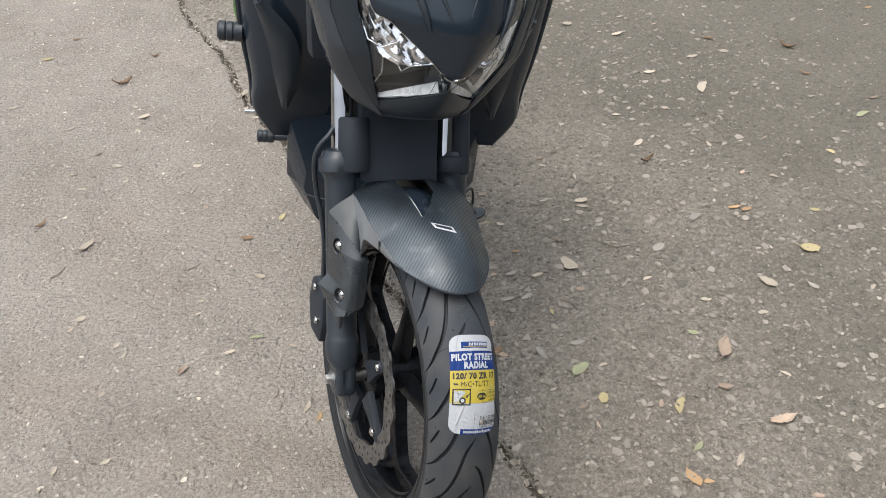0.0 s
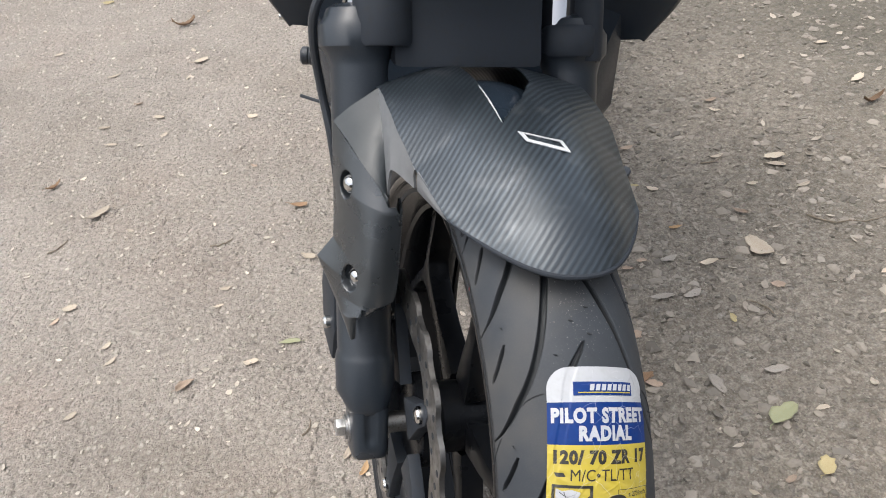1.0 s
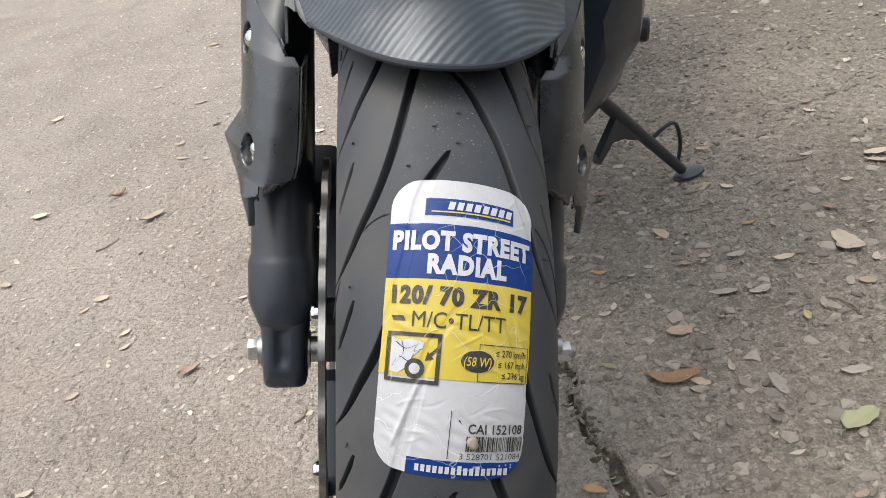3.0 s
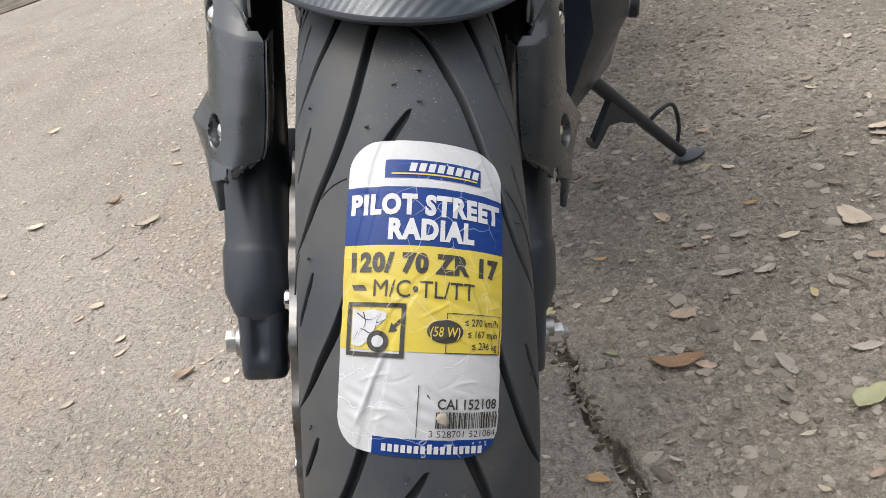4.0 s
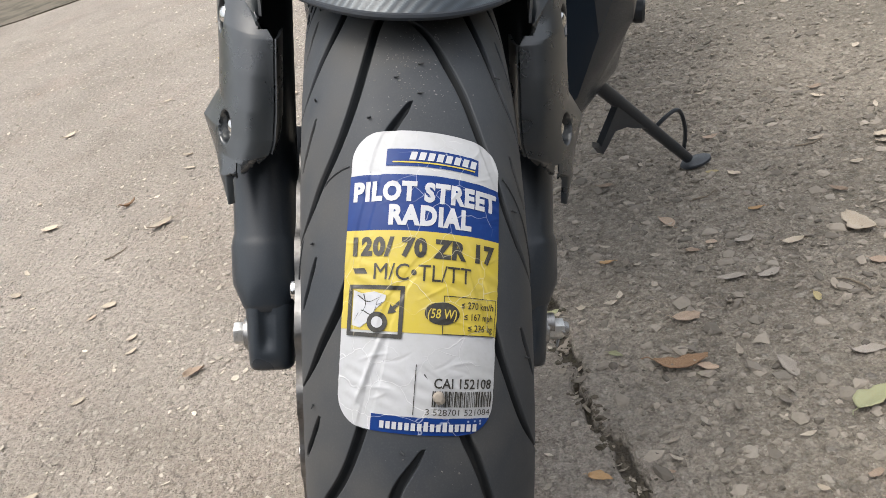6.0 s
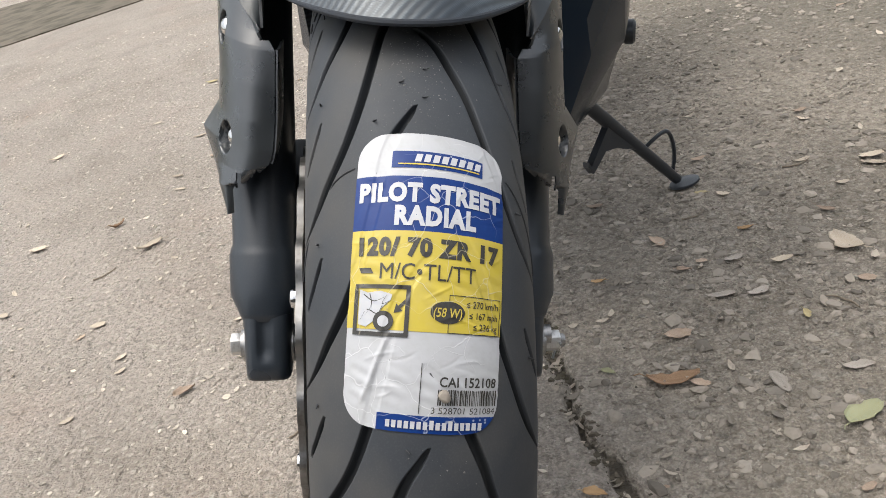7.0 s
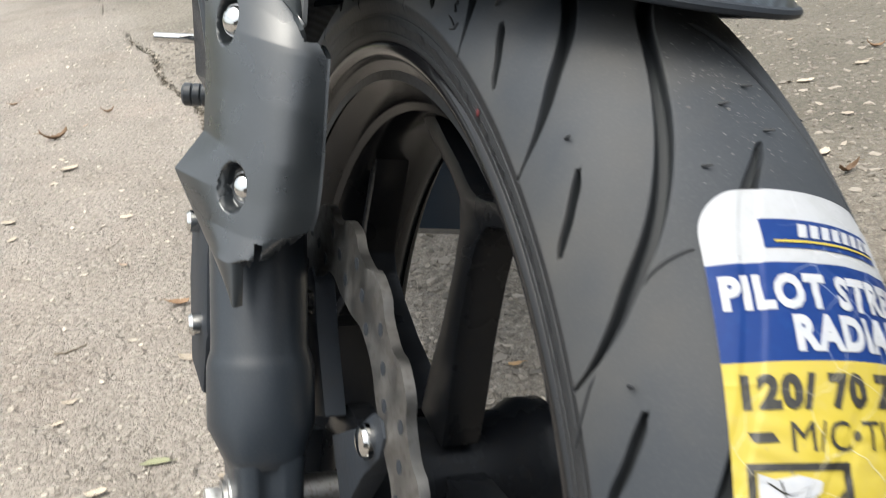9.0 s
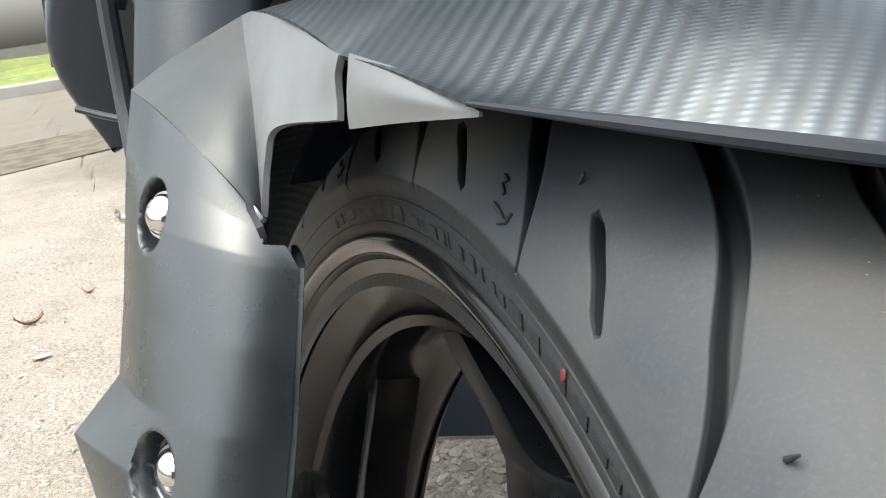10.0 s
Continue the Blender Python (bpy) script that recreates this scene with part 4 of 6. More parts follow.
# brand lettering as plain bars
for k in range(8):
    flat_shape([rect(-9.5 + 4.1 * k, 56.2, -6.6 + 4.1 * k, 60.4, 0.9)], 0.00095, "logo_bar", WHITE_PRINT, tyre_label)
flat_shape([rect(-17, 54.6, 22, 55.3)], 0.00095, "logo_line", YELLOW, tyre_label, "thin yellow line")
for k in range(16):
    flat_shape([rect(-14.5 + 2.75 * k, -70.0, -12.6 + 2.75 * k, -66.6 + (0.9 if k in (7, 10) else 0))], 0.00125, "address_bar", WHITE_PRINT, tyre_label)
flat_shape([rect(-31, 0.2, -25, 2.8, -1.5)], 0.00095, "small_mark", INK, tyre_label)

# vent nibs, the mould seam, and a bit of grit caught on the label
NIBS = [(59.9, -55), (58.9, -8.2), (60.5, 3.8), (56.9, 2.6), (54.7, -21.8), (43.3, -58), (26.9, -60.5), (23.6, -11), (14.9, -8.5), (7.2, -70), (75.5, -53), (62, 48), (46, 52), (31, 58)]
for th, ph in NIBS:
    a, b = tread_point(np.array(th), np.array(ph), 0.0002), tread_point(np.array(th - 0.25), np.array(ph + 2.2), 0.0022)
    part("rubber_nib", tube([a, (a + b) / 2, b], [0.0006, 0.0005, 0.0003], 6), RUBBER_SIDE, front_wheel, frame_m=WHEEL)
for s0, s1 in ((-80, -32), (46, 80)):
    ph = np.linspace(s0, s1, 30)
    th = 49.9 - 0.004 * (np.abs(ph) - 31) ** 2 * (np.abs(ph) > 31)
    keep = groove_depth(th, ph) < 0.0005
    line = tread_point(th, ph, 0.00012)[keep]
    part("mould_seam", tube(line, 0.0005, 6), RUBBER_SIDE, front_wheel, frame_m=WHEEL)
# moulded marks: an arrow by the shoulder, ribs and plain raised bars on the sidewall
def tread_line(pts, name, mat, radius, label=""):
    line = [tread_point(np.array(th), np.array(ph), 0.0003) for th, ph in pts]
    part(name, tube(line, radius, 6), mat, front_wheel, label, WHEEL)


for shift in (0.0, 31.0, 62.0):
    tread_line([(79.9 + shift, -68.6), (79.2 + shift, -69.0), (78.0 + shift, -70.2)], "arrow_shaft", RUBBER_SIDE, 0.00055, "raised rubber direction arrow")
    tread_line([(78.0 + shift, -67.6), (78.0 + shift, -70.2), (78.6 + shift, -71.6)], "arrow_head", RUBBER_SIDE, 0.00055)
    tread_line([(80.5 + shift, -61.8), (80.0 + shift, -62.6), (80.2 + shift, -64.0), (79.5 + shift, -65.4)], "moulded_mark", RUBBER_SIDE, 0.0006)
def sidewall_point(deg, radius, h=0.0):
    """A point on the tyre's near sidewall, h metres proud of it."""
    xs, rs = [x for x, r in SIDEWALL[::-1]], [r for x, r in SIDEWALL[::-1]]
    x, a = float(np.interp(radius, rs, xs)), math.radians(deg)
    return np.array([-x - h, -radius * math.cos(a), radius * math.sin(a)])


for radius in (0.2505, 0.2425):
    part("moulded_ridge", tube([sidewall_point(q, radius, 0.0001) for q in np.linspace(20, 130, 90)], 0.00045, 6), RUBBER_SIDE, front_wheel, frame_m=WHEEL)
rng = random.Random(5)
spot_at = 46.0
while spot_at < 112:
    wide, lo, hi = rng.uniform(0.25, 1.5), 0.2443, rng.uniform(0.2470, 0.2490)
    ring_ = [[sidewall_point(spot_at, r, h), sidewall_point(spot_at + wide, r, h)] for r, h in ((lo, -0.0004), (lo, 0.0004), (hi, 0.0004), (hi, -0.0004))]
    part("moulded_bar", grid_bm(np.array(ring_)), RUBBER_SIDE, front_wheel, frame_m=WHEEL)
    spot_at += wide + rng.uniform(0.3, 2.2)
RED = material("red_paint_dab", (0.11, 0.012, 0.016), 0.6, grain=(0.04, 0.01, 0.01), grain_size=900, grain_mix=0.5)
spot = bmesh.new()
bmesh.ops.create_icosphere(spot, subdivisions=2, radius=0.0011)
spot.transform(Matrix.Translation((-0.0565, -0.0872, 0.2330)) @ Matrix.Diagonal((0.35, 1.0, 1.4, 1)))
part("paint_dab", spot, RED, front_wheel, "small red paint dab on the sidewall", WHEEL)
# dust flecks caught on the middle of the tread
rs = np.random.default_rng(31)
count = 900
fth = np.concatenate([rs.normal(61, 5, count // 2), rs.uniform(-5, 75, count - count // 2)])
fph = rs.normal(3, 14, count)
keep = (groove_depth(fth, fph) < 0.0004) & ~((fth > 24) & (fth < 53.5) & (np.abs(fph) < 40))
fth, fph = fth[keep], fph[keep]
size = 0.00014 + 0.00042 * rs.random(len(fth)) ** 4
spin = rs.random(len(fth)) * 6.283
quads = []
for k in range(4):
    a = spin + k * 1.571 + rs.uniform(-0.4, 0.4, len(fth))
    reach = size * rs.uniform(0.6, 1.6, len(fth)) * 1000
    quads.append(tread_point(fth + reach * np.sin(a) / 5.236, fph + reach * np.cos(a) / 1.01, 0.00012))
quads.append(tread_point(fth, fph, 0.00012 + size * 0.5))
flecks = np.stack(quads, 1).reshape(-1, 3) @ np.array(WHEEL.to_3x3()).T + np.array(WHEEL.translation)
tri = np.array([(0, 1, 4), (1, 2, 4), (2, 3, 4), (3, 0, 4)])
me = bpy.data.meshes.new("dust_flecks")
me.from_pydata(flecks.tolist(), [], (tri[None] + 5 * np.arange(len(fth))[:, None, None]).reshape(-1, 3).tolist())
DUST = material("pale_dust", (0.15, 0.147, 0.14), 0.9, island=0.4)
me.materials.append(DUST)
dust = new("dust_flecks", me)
dust.parent = front_wheel
tagged(dust, "pale dust flecks on the tread", kind="stuff")
bm = bmesh.new()
bmesh.ops.create_icosphere(bm, subdivisions=2, radius=0.0030)
for v in bm.verts:
    v.co *= 1 + 0.35 * noise.noise(v.co * 400)
centre = on_label(np.array(10.5), np.array(-54.5), 0.0016)
bm.transform(Matrix.Translation(centre))
part("stuck_grit", bm, STONE, tyre_label, "small stone stuck to the label", WHEEL)

# -- telescopic fork
RAKE = radians(25.2)
FORK_X = 0.104


def on_fork(x, up, fore=0.0):
    """Point at distance up along the fork from the axle, fore metres ahead of its axis."""
    return np.array([x, up * math.sin(RAKE) - fore * math.cos(RAKE), up * math.cos(RAKE) + fore * math.sin(RAKE)])


def fork_rings(side, rows, square):
    """Rings along the fork: (up, half width, half depth, shift inwards, fore); square below 1 fills the corners of the lower rings."""
    out, foot = [], square
    for up, rx, ry, dx, fore in rows:
        ring = []
        square = foot + (1 - foot) * min(1.0, max(0.0, (up - 0.026) / 0.014))
        for t in np.linspace(0, 2 * np.pi, 40, endpoint=False):
            c, s = math.cos(t), math.sin(t)
            c, s = math.copysign(abs(c) ** square, c), math.copysign(abs(s) ** square, s)
            ring.append(on_fork(side * (FORK_X - dx) + rx * c, up, fore + ry * s))
        out.append(ring)
    return loft(out)


def fork_leg(side):
    return fork_rings(side, ((0.020, 0.0180, 0.024, 0.0, 0.003), (0.0240, 0.0199, 0.0264, 0.0, 0.003), (0.026, 0.0206, 0.0268, 0.0, 0.003), (0.039, 0.0272, 0.028, 0.0, 0.004), (0.043, 0.0277, 0.028, 0.0, 0.004), (0.070, 0.0277, 0.028, 0.0, 0.004), (0.0745, 0.0268, 0.0272, 0.0, 0.0035), (0.0790, 0.0252, 0.026, 0.0, 0.003), (0.24, 0.0250, 0.026, 0.0, 0.003), (0.335, 0.0255, 0.026, 0.0, 0.002), (0.346, 0.0290, 0.0290, 0.0, 0.0), (0.352, 0.0345, 0.0330, 0.0, 0.0), (0.370, 0.0345, 0.0330, 0.0, 0.0), (0.376, 0.0300, 0.0300, 0.0, 0.0), (0.384, 0.0270, 0.0270, 0.0, 0.0), (0.388, 0.0200, 0.0200, 0.0, 0.0)), 0.62)


def lug_bm(side):
    """Axle lug at the foot of the leg: a rounded block with a soft cleft beside the clamp boss."""
    ups = (-0.0262, -0.0250, -0.022, -0.015, -0.011, -0.007, -0.003, 0.001, 0.005, 0.009, 0.013, 0.017, 0.021, 0.025)
    wide = np.interp(ups, (-0.0262, -0.0250, -0.022, -0.015, 0.010, 0.025), (0.0150, 0.0164, 0.0171, 0.0175, 0.0182, 0.0192))
    deep = np.interp(ups, (-0.0262, -0.0250, -0.022, -0.015, 0.010, 0.025), (0.019, 0.0215, 0.0235, 0.025, 0.026, 0.026))
    rings = []
    for up, rx, ry in zip(ups, wide, deep):
        cut = min(1.0, max(0.0, (up + 0.012) / 0.009)) * min(1.0, max(0.0, (0.026 - up) / 0.006))
        ring = []
        for t in np.linspace(0, 2 * np.pi, 96, endpoint=False):
            c, q = math.cos(t), math.sin(t)
            c, q = math.copysign(abs(c) ** 0.5, c), math.copysign(abs(q) ** 0.5, q)
            dent = 0.0058 * cut * math.exp(-((c * side - 0.12) / 0.17) ** 2) if q > 0 else 0.0
            ring.append(on_fork(side * (FORK_X - 0.0012) + rx * c, up, 0.0025 + ry * q - dent))
        rings.append(ring)
    return loft(rings)


fork = {}
LEG_AT = {-1: WHEEL, 1: WHEEL @ pose(-0.0068, 0, -0.0062)}
for side in (-1, 1):
    leg = part("fork_leg", fork_leg(side), FORK_PAINT, bike, "satin black lower fork leg", LEG_AT[side])
    fork[side] = leg
    part("axle_lug", lug_bm(side), FORK_PAINT, leg, frame_m=LEG_AT[side], angle=60)
    part("stanchion", tube([on_fork(0.0835 if side > 0 else -0.0990, 0.36), on_fork(0.0835 if side > 0 else -0.0990, 0.70)], 0.0180, 40), POLISHED, leg, "polished chrome fork stanchion", WHEEL)
    x = side * 0.1200
    hexr = [(0.0090 * math.cos(radians(60 * k + 12)), 0.0090 * math.sin(radians(60 * k + 12))) for k in range(6)]
    part("axle_washer", lathe([(0.0, x), (0.0140, x), (0.0145, x + side * 0.0006), (0.0142, x + side * 0.0020), (0.0118, x + side * 0.0024), (0.0116, x + side * 0.0044), (0.0, x + side * 0.0044)], 28), ZINC, leg, "zinc washer", LEG_AT[side])
    part("axle_nut", slab(hexr, x + side * 0.0044, x + side * (0.0128 if side < 0 else 0.0172), 0, 0.0012), NUT_STEEL, leg, "bright hexagon axle nut", LEG_AT[side], 25)
    if side > 0:
        part("axle_end", lathe([(0.0, x + 0.0215), (0.0050, x + 0.0215), (0.0058, x + 0.020), (0.0058, x), (0.0, x)], 18), ZINC, leg, frame_m=LEG_AT[1])
part("cotter_pin", tube([(0.136, -0.013, 0.004), (0.137, 0.008, -0.004), (0.138, 0.012, -0.014), (0.135, 0.006, -0.022)], 0.0012, 8, 14), ZINC, fork[1], "bent split pin through the axle", LEG_AT[1])

part("fork_cap", fork_rings(-1, ((0.352, 0.0240, 0.0240, 0.018, 0.018), (0.356, 0.0260, 0.0260, 0.018, 0.018), (0.434, 0.0245, 0.0260, 0.018, 0.018), (0.438, 0.0220, 0.0230, 0.018, 0.018)), 0.5), DARK, fork[-1], "black fork dust cap and hose bracket", WHEEL, 50)

part("fork_cap", fork_rings(1, ((0.340, 0.0150, 0.0300, -0.003, 0.0), (0.344, 0.0165, 0.0320, -0.003, 0.0), (0.466, 0.0150, 0.0320, -0.004, 0.0), (0.470, 0.0130, 0.0300, -0.004, 0.0)), 0.5), DARK, fork[1], "black fork outer cover", WHEEL, 50)
part("fork_collar", fork_rings(1, ((0.344, 0.0240, 0.0280, 0.012, 0.006), (0.348, 0.0265, 0.0310, 0.012, 0.006), (0.368, 0.0265, 0.0310, 0.012, 0.006), (0.372, 0.0240, 0.0280, 0.012, 0.006)), 0.6), DARK, fork[1], "black fork seal collar", WHEEL, 50)

# lower yoke, and a solid dark block standing in for the shade behind
part("fork_yoke", slab([(-0.145, 0.30), (0.145, 0.30), (0.135, 0.36), (0.05, 0.385), (-0.05, 0.385), (-0.135, 0.36)], 0.52, 0.56, 2, 0.008), DARK, bike, "black lower fork yoke", WHEEL @ pose(0, -0.09, 0.02))
part("fork_brace", slab([(0.118, 0.312), (0.21, 0.30), (0.225, 0.44), (0.178, 0.45), (0.158, 0.40), (0.135, 0.345)], -0.078, 0.060, 0, 0.008), DARK, bike, "dark block filling the shaded gap between the fork legs", WHEEL)

# -- fork guards with wing tips, and the fender stay facets
GUARD = [
    [(-0.131, 0.102, 0.272), (-0.1225, 0.073, 0.266), (-0.114, 0.052, 0.259), (-0.105, 0.036, 0.250), (-0.097, 0.024, 0.241)],
    [(-0.1325, 0.091, 0.250), (-0.124, 0.068, 0.248), (-0.113, 0.046, 0.245), (-0.101, 0.030, 0.240), (-0.091, 0.022, 0.2365)],
    [(-0.1325, 0.081, 0.228), (-0.1235, 0.058, 0.228), (-0.112, 0.037, 0.228), (-0.099, 0.023, 0.228), (-0.086, 0.018, 0.228)],
    [(-0.1325, 0.071, 0.205), (-0.1235, 0.048, 0.205), (-0.112, 0.027, 0.205), (-0.100, 0.014, 0.205), (-0.087, 0.011, 0.205)],
    [(-0.1335, 0.060, 0.181), (-0.1245, 0.037, 0.181), (-0.113, 0.018, 0.181), (-0.101, 0.006, 0.181), (-0.088, 0.004, 0.181)],
    [(-0.147, 0.060, 0.161), (-0.132, 0.036, 0.162), (-0.115, 0.013, 0.162), (-0.102, 0.001, 0.162), (-0.090, -0.002, 0.162)],
    [(-0.1396, 0.042, 0.146), (-0.128, 0.023, 0.146), (-0.115, 0.006, 0.146), (-0.104, -0.002, 0.148), (-0.0925, -0.004, 0.153)],
    [(-0.1346, 0.030, 0.136), (-0.127, 0.014, 0.136), (-0.117, 0.002, 0.137), (-0.112, -0.001, 0.138), (-0.108, -0.002, 0.139)],
    [(-0.1328, 0.026, 0.1325), (-0.128, 0.014, 0.133), (-0.122, 0.006, 0.1335), (-0.118, 0.004, 0.134), (-0.1155, 0.003, 0.1345)],
    [(-0.1225, 0.002, 0.1125), (-0.1215, 0.001, 0.113), (-0.1205, 0.000, 0.1135), (-0.1195, -0.001, 0.114), (-0.1185, -0.001, 0.115)],
]
FACET = [
    [(-0.131, 0.102, 0.272), (-0.118, 0.103, 0.284), (-0.106, 0.103, 0.293), (-0.094, 0.103, 0.302)],
    [(-0.114, 0.052, 0.259), (-0.107, 0.055, 0.266), (-0.101, 0.058, 0.271), (-0.0955, 0.062, 0.2755)],
    [(-0.097, 0.024, 0.241), (-0.0966, 0.026, 0.241), (-0.0962, 0.028, 0.241), (-0.0958, 0.030, 0.241)],
    [(-0.0935, 0.029, 0.226), (-0.0935, 0.031, 0.226), (-0.0935, 0.033, 0.226), (-0.0935, 0.035, 0.226)],
]
STAY = [
    [(-0.094, 0.103, 0.302), (-0.095, 0.084, 0.289), (-0.0955, 0.062, 0.2755), (-0.0957, 0.045, 0.2585), (-0.0958, 0.030, 0.241)],
    [(-0.093, 0.080, 0.303), (-0.094, 0.066, 0.292), (-0.095, 0.052, 0.281), (-0.0955, 0.041, 0.270), (-0.0958, 0.030, 0.258)],
    [(-0.091, 0.040, 0.300), (-0.092, 0.036, 0.292), (-0.093, 0.032, 0.284), (-0.0937, 0.028, 0.2765), (-0.0945, 0.024, 0.2685)],
    [(-0.087, -0.012, 0.2905), (-0.087, -0.010, 0.286), (-0.0865, -0.010, 0.282), (-0.086, -0.011, 0.278), (-0.086, -0.0120, 0.2745)],
]
STAY_FRONT = [
    [(-0.0855, -0.0162, 0.2912), (-0.0852, -0.0155, 0.284), (-0.0845, -0.0148, 0.278), (-0.0832, -0.0140, 0.2725)],
    [(-0.0795, -0.043, 0.2882), (-0.081, -0.043, 0.283), (-0.080, -0.043, 0.280), (-0.079, -0.043, 0.2770)],
    [(-0.0735, -0.071, 0.2822), (-0.0735, -0.071, 0.2818), (-0.0735, -0.071, 0.2814), (-0.0735, -0.071, 0.2810)],
]


SCREWS = (((-0.1215, 0.0600, 0.2345), (-0.78, -0.60, 0.20)), ((-0.1185, 0.0235, 0.1640), (-0.78, -0.60, 0.20)))


SWELL = 0.006


def guard_sheet(rows, side):
    """The guard's skin with two oval dished recesses for its screws."""
    P = patch(rows, 260, 140, True)
    v = np.linspace(0, 1, P.shape[1])
    swell = np.clip(np.linspace(0, 1, P.shape[0]) * 5, 0, 1)[:, None] * (SWELL * 4 * v * (1 - v))[None]
    n0 = (Vector(SCREWS[0][1]) + Vector(SCREWS[1][1])).normalized()
    P = P + swell[..., None] * np.array((n0[0] * -side, n0[1], n0[2]))
    for (p, nrm), deep in zip(SCREWS, (0.0090, 0.0080)):
        p, nrm = Vector((p[0] * -side, p[1], p[2])), Vector((nrm[0] * -side, nrm[1], nrm[2])).normalized()
        up = (Vector((0, 0.42, 0.91)) - nrm * nrm.dot(Vector((0, 0.42, 0.91)))).normalized()
        out = nrm.cross(up)
        d = P - np.array(p)
        q = np.hypot(d @ np.array(out) / 0.0088, d @ np.array(up) / 0.0114)
        sink = np.clip((1.08 - q) / 0.26, 0, 1)
        P = P - (deep * sink * sink * (3 - 2 * sink))[..., None] * np.array(nrm)
    # the torn lower edge: a ragged slanting line that leaves the spike of the wing
    x, z = np.abs(P[..., 0]), P[..., 2]
    rag = 0.0022 * np.sin(x * 430 + 0.6) + 0.0012 * np.sin(x * 1050 + 1) + 0.0007 * np.sin(x * 2600)
    torn = (z < 0.1400 + (0.109 - x) * 0.85 + rag) & (x < 0.1205) | (z < 0.146) & (x < 0.1170) & (x > 0.1135) | (z > 0.2345) & (x < 0.0965)
    return plate(P, 0.0014 * -side, ~torn[:-1, :-1])


def screw(p, nrm, parent, base):
    """Domed socket screw at the bottom of its recess."""
    turn = Vector(nrm).to_track_quat("X", "Z").to_matrix().to_4x4()
    inward = Vector(nrm).cross(Vector((0, 0.42, 0.91))).normalized()
    inward *= 0.0022 * (1 if inward.y < 0 else -1)
    m = base @ Matrix.Translation(Vector(p) - (0.0034 - 0.8 * SWELL) * Vector(nrm).normalized() + inward) @ turn
    head = part("screw", lathe([(0.0, 0.0052), (0.0018, 0.0051), (0.0036, 0.0046), (0.0054, 0.0036), (0.0066, 0.0020), (0.0069, 0.0004), (0.0069, -0.003), (0.0, -0.003)], 28), CHROME, parent, "domed steel screw", m)
    part("screw_washer", lathe([(0.0, 0.0006), (0.0078, 0.0006), (0.0080, -0.0012), (0.0, -0.0012)], 26), ZINC, head, frame_m=m)


for side in (-1, 1):
    def turned(rows, side=side):
        return np.array(rows) * np.array([-side, 1, 1])

    base = WHEEL if side < 0 else WHEEL @ pose(-0.0020, 0, -0.0058)
    guard = part("fork_guard", guard_sheet(turned(GUARD), side), GUARD_SATIN, bike, "satin black plastic fork guard with a pointed wing", base, 50)
    rim = [r[4] for r in GUARD[2:7]]
    lip = [[(x, y + 0.0016, z), (x + 0.0012, y + 0.006, z), (x + 0.0022, y + 0.014, z + 0.001), (x + 0.0026, y + 0.024, z + 0.002)] for x, y, z in rim]
    part("guard_lip", thick(grid_bm(patch(turned(lip), 24, 10)), 0.002), GUARD_SATIN, guard, frame_m=base)
    part("guard_facet", thick(grid_bm(patch(turned(FACET), 14, 10)), 0.002), FACET_BLACK, guard, frame_m=base)
    part("fender_stay", thick(grid_bm(patch(turned(STAY), 24, 16)), 0.002), STAY_GREY, guard, "weathered grey plastic fender stay", frame_m=base)
    part("fender_skirt", thick(grid_bm(patch(turned(STAY_FRONT), 14, 8)), 0.001), STAY_GREY, guard, "weathered grey plastic fender skirt", frame_m=base)
    for p, nrm in SCREWS:
        screw((p[0] * -side, p[1], p[2]), (nrm[0] * -side, nrm[1], nrm[2]), guard, base)


# -- carbon-wrapped front fender
def fender_point(a, t):
    """a from -1 to 1 across, t from 0 at the nose to 1 at the back."""
    front = 63.2 + 13.0 * np.abs(a) ** 2.4
    th = front + (150 - front) * t
    w = np.interp(th, [60, 76, 88, 96, 112, 120, 150], [0.070, 0.0755, 0.0865, 0.092, 0.094, 0.078, 0.070])
    x = a * w
    edge = np.interp(th, [60, 76, 88, 109, 114, 122, 150], [0.292, 0.289, 0.2905, 0.319, 0.318, 0.290, 0.285])
    top = np.interp(th, [60, 70, 85, 112], [0.322, 0.330, 0.3325, 0.3385])
    q = np.abs(a)
    shape = np.where(q < 0.52, 0.30 * (q / 0.52) ** 2, 0.30 + 0.70 * (np.maximum(q - 0.52, 0) / 0.48) ** 1.15)
    r = top - (top - edge) * shape
    top0 = np.interp(front, [60, 70, 85, 112], [0.322, 0.330, 0.3325, 0.3385])
    edge0 = np.interp(front, [60, 76, 88], [0.292, 0.289, 0.2905])
    lip = top0 - (top0 - edge0) * shape - 0.2842 / np.sin(np.radians(front))
    r = r - lip * np.exp(-((th - front) / 4.5))
    return x, th, r


def build_fender():
    a, t = np.linspace(-1, 1, 181), np.linspace(0, 1, 150)
    A, T = np.meshgrid(a, t, indexing="ij")
    x, th, r = fender_point(A, T)
    b = np.radians(th)
    P = np.stack([x, -r * np.cos(b), r * np.sin(b)], -1)
    cx = x[:-1, :-1] + np.diff(x, axis=0)[:, :-1] / 2
    cth = th[:-1, :-1]
    right = np.interp(cth, [88, 93, 100, 113], [-0.0215, 0.002, 0.024, 0.036])
    keep = (cx < -0.023) | (cx > right) | (cth > 113) | (cth < 88)
    uv = np.stack([x, np.radians(th) * 0.33], -1)
    return thick(grid_bm(P, keep=keep, uv=uv), 0.0013)


fender = part("front_fender", build_fender(), CARBON, bike, "front fender wrapped in black carbon-weave vinyl", WHEEL, 45)


def fender_edge(aa):
    x, th, r = fender_point(aa, np.zeros_like(aa))
    b = np.radians(th)
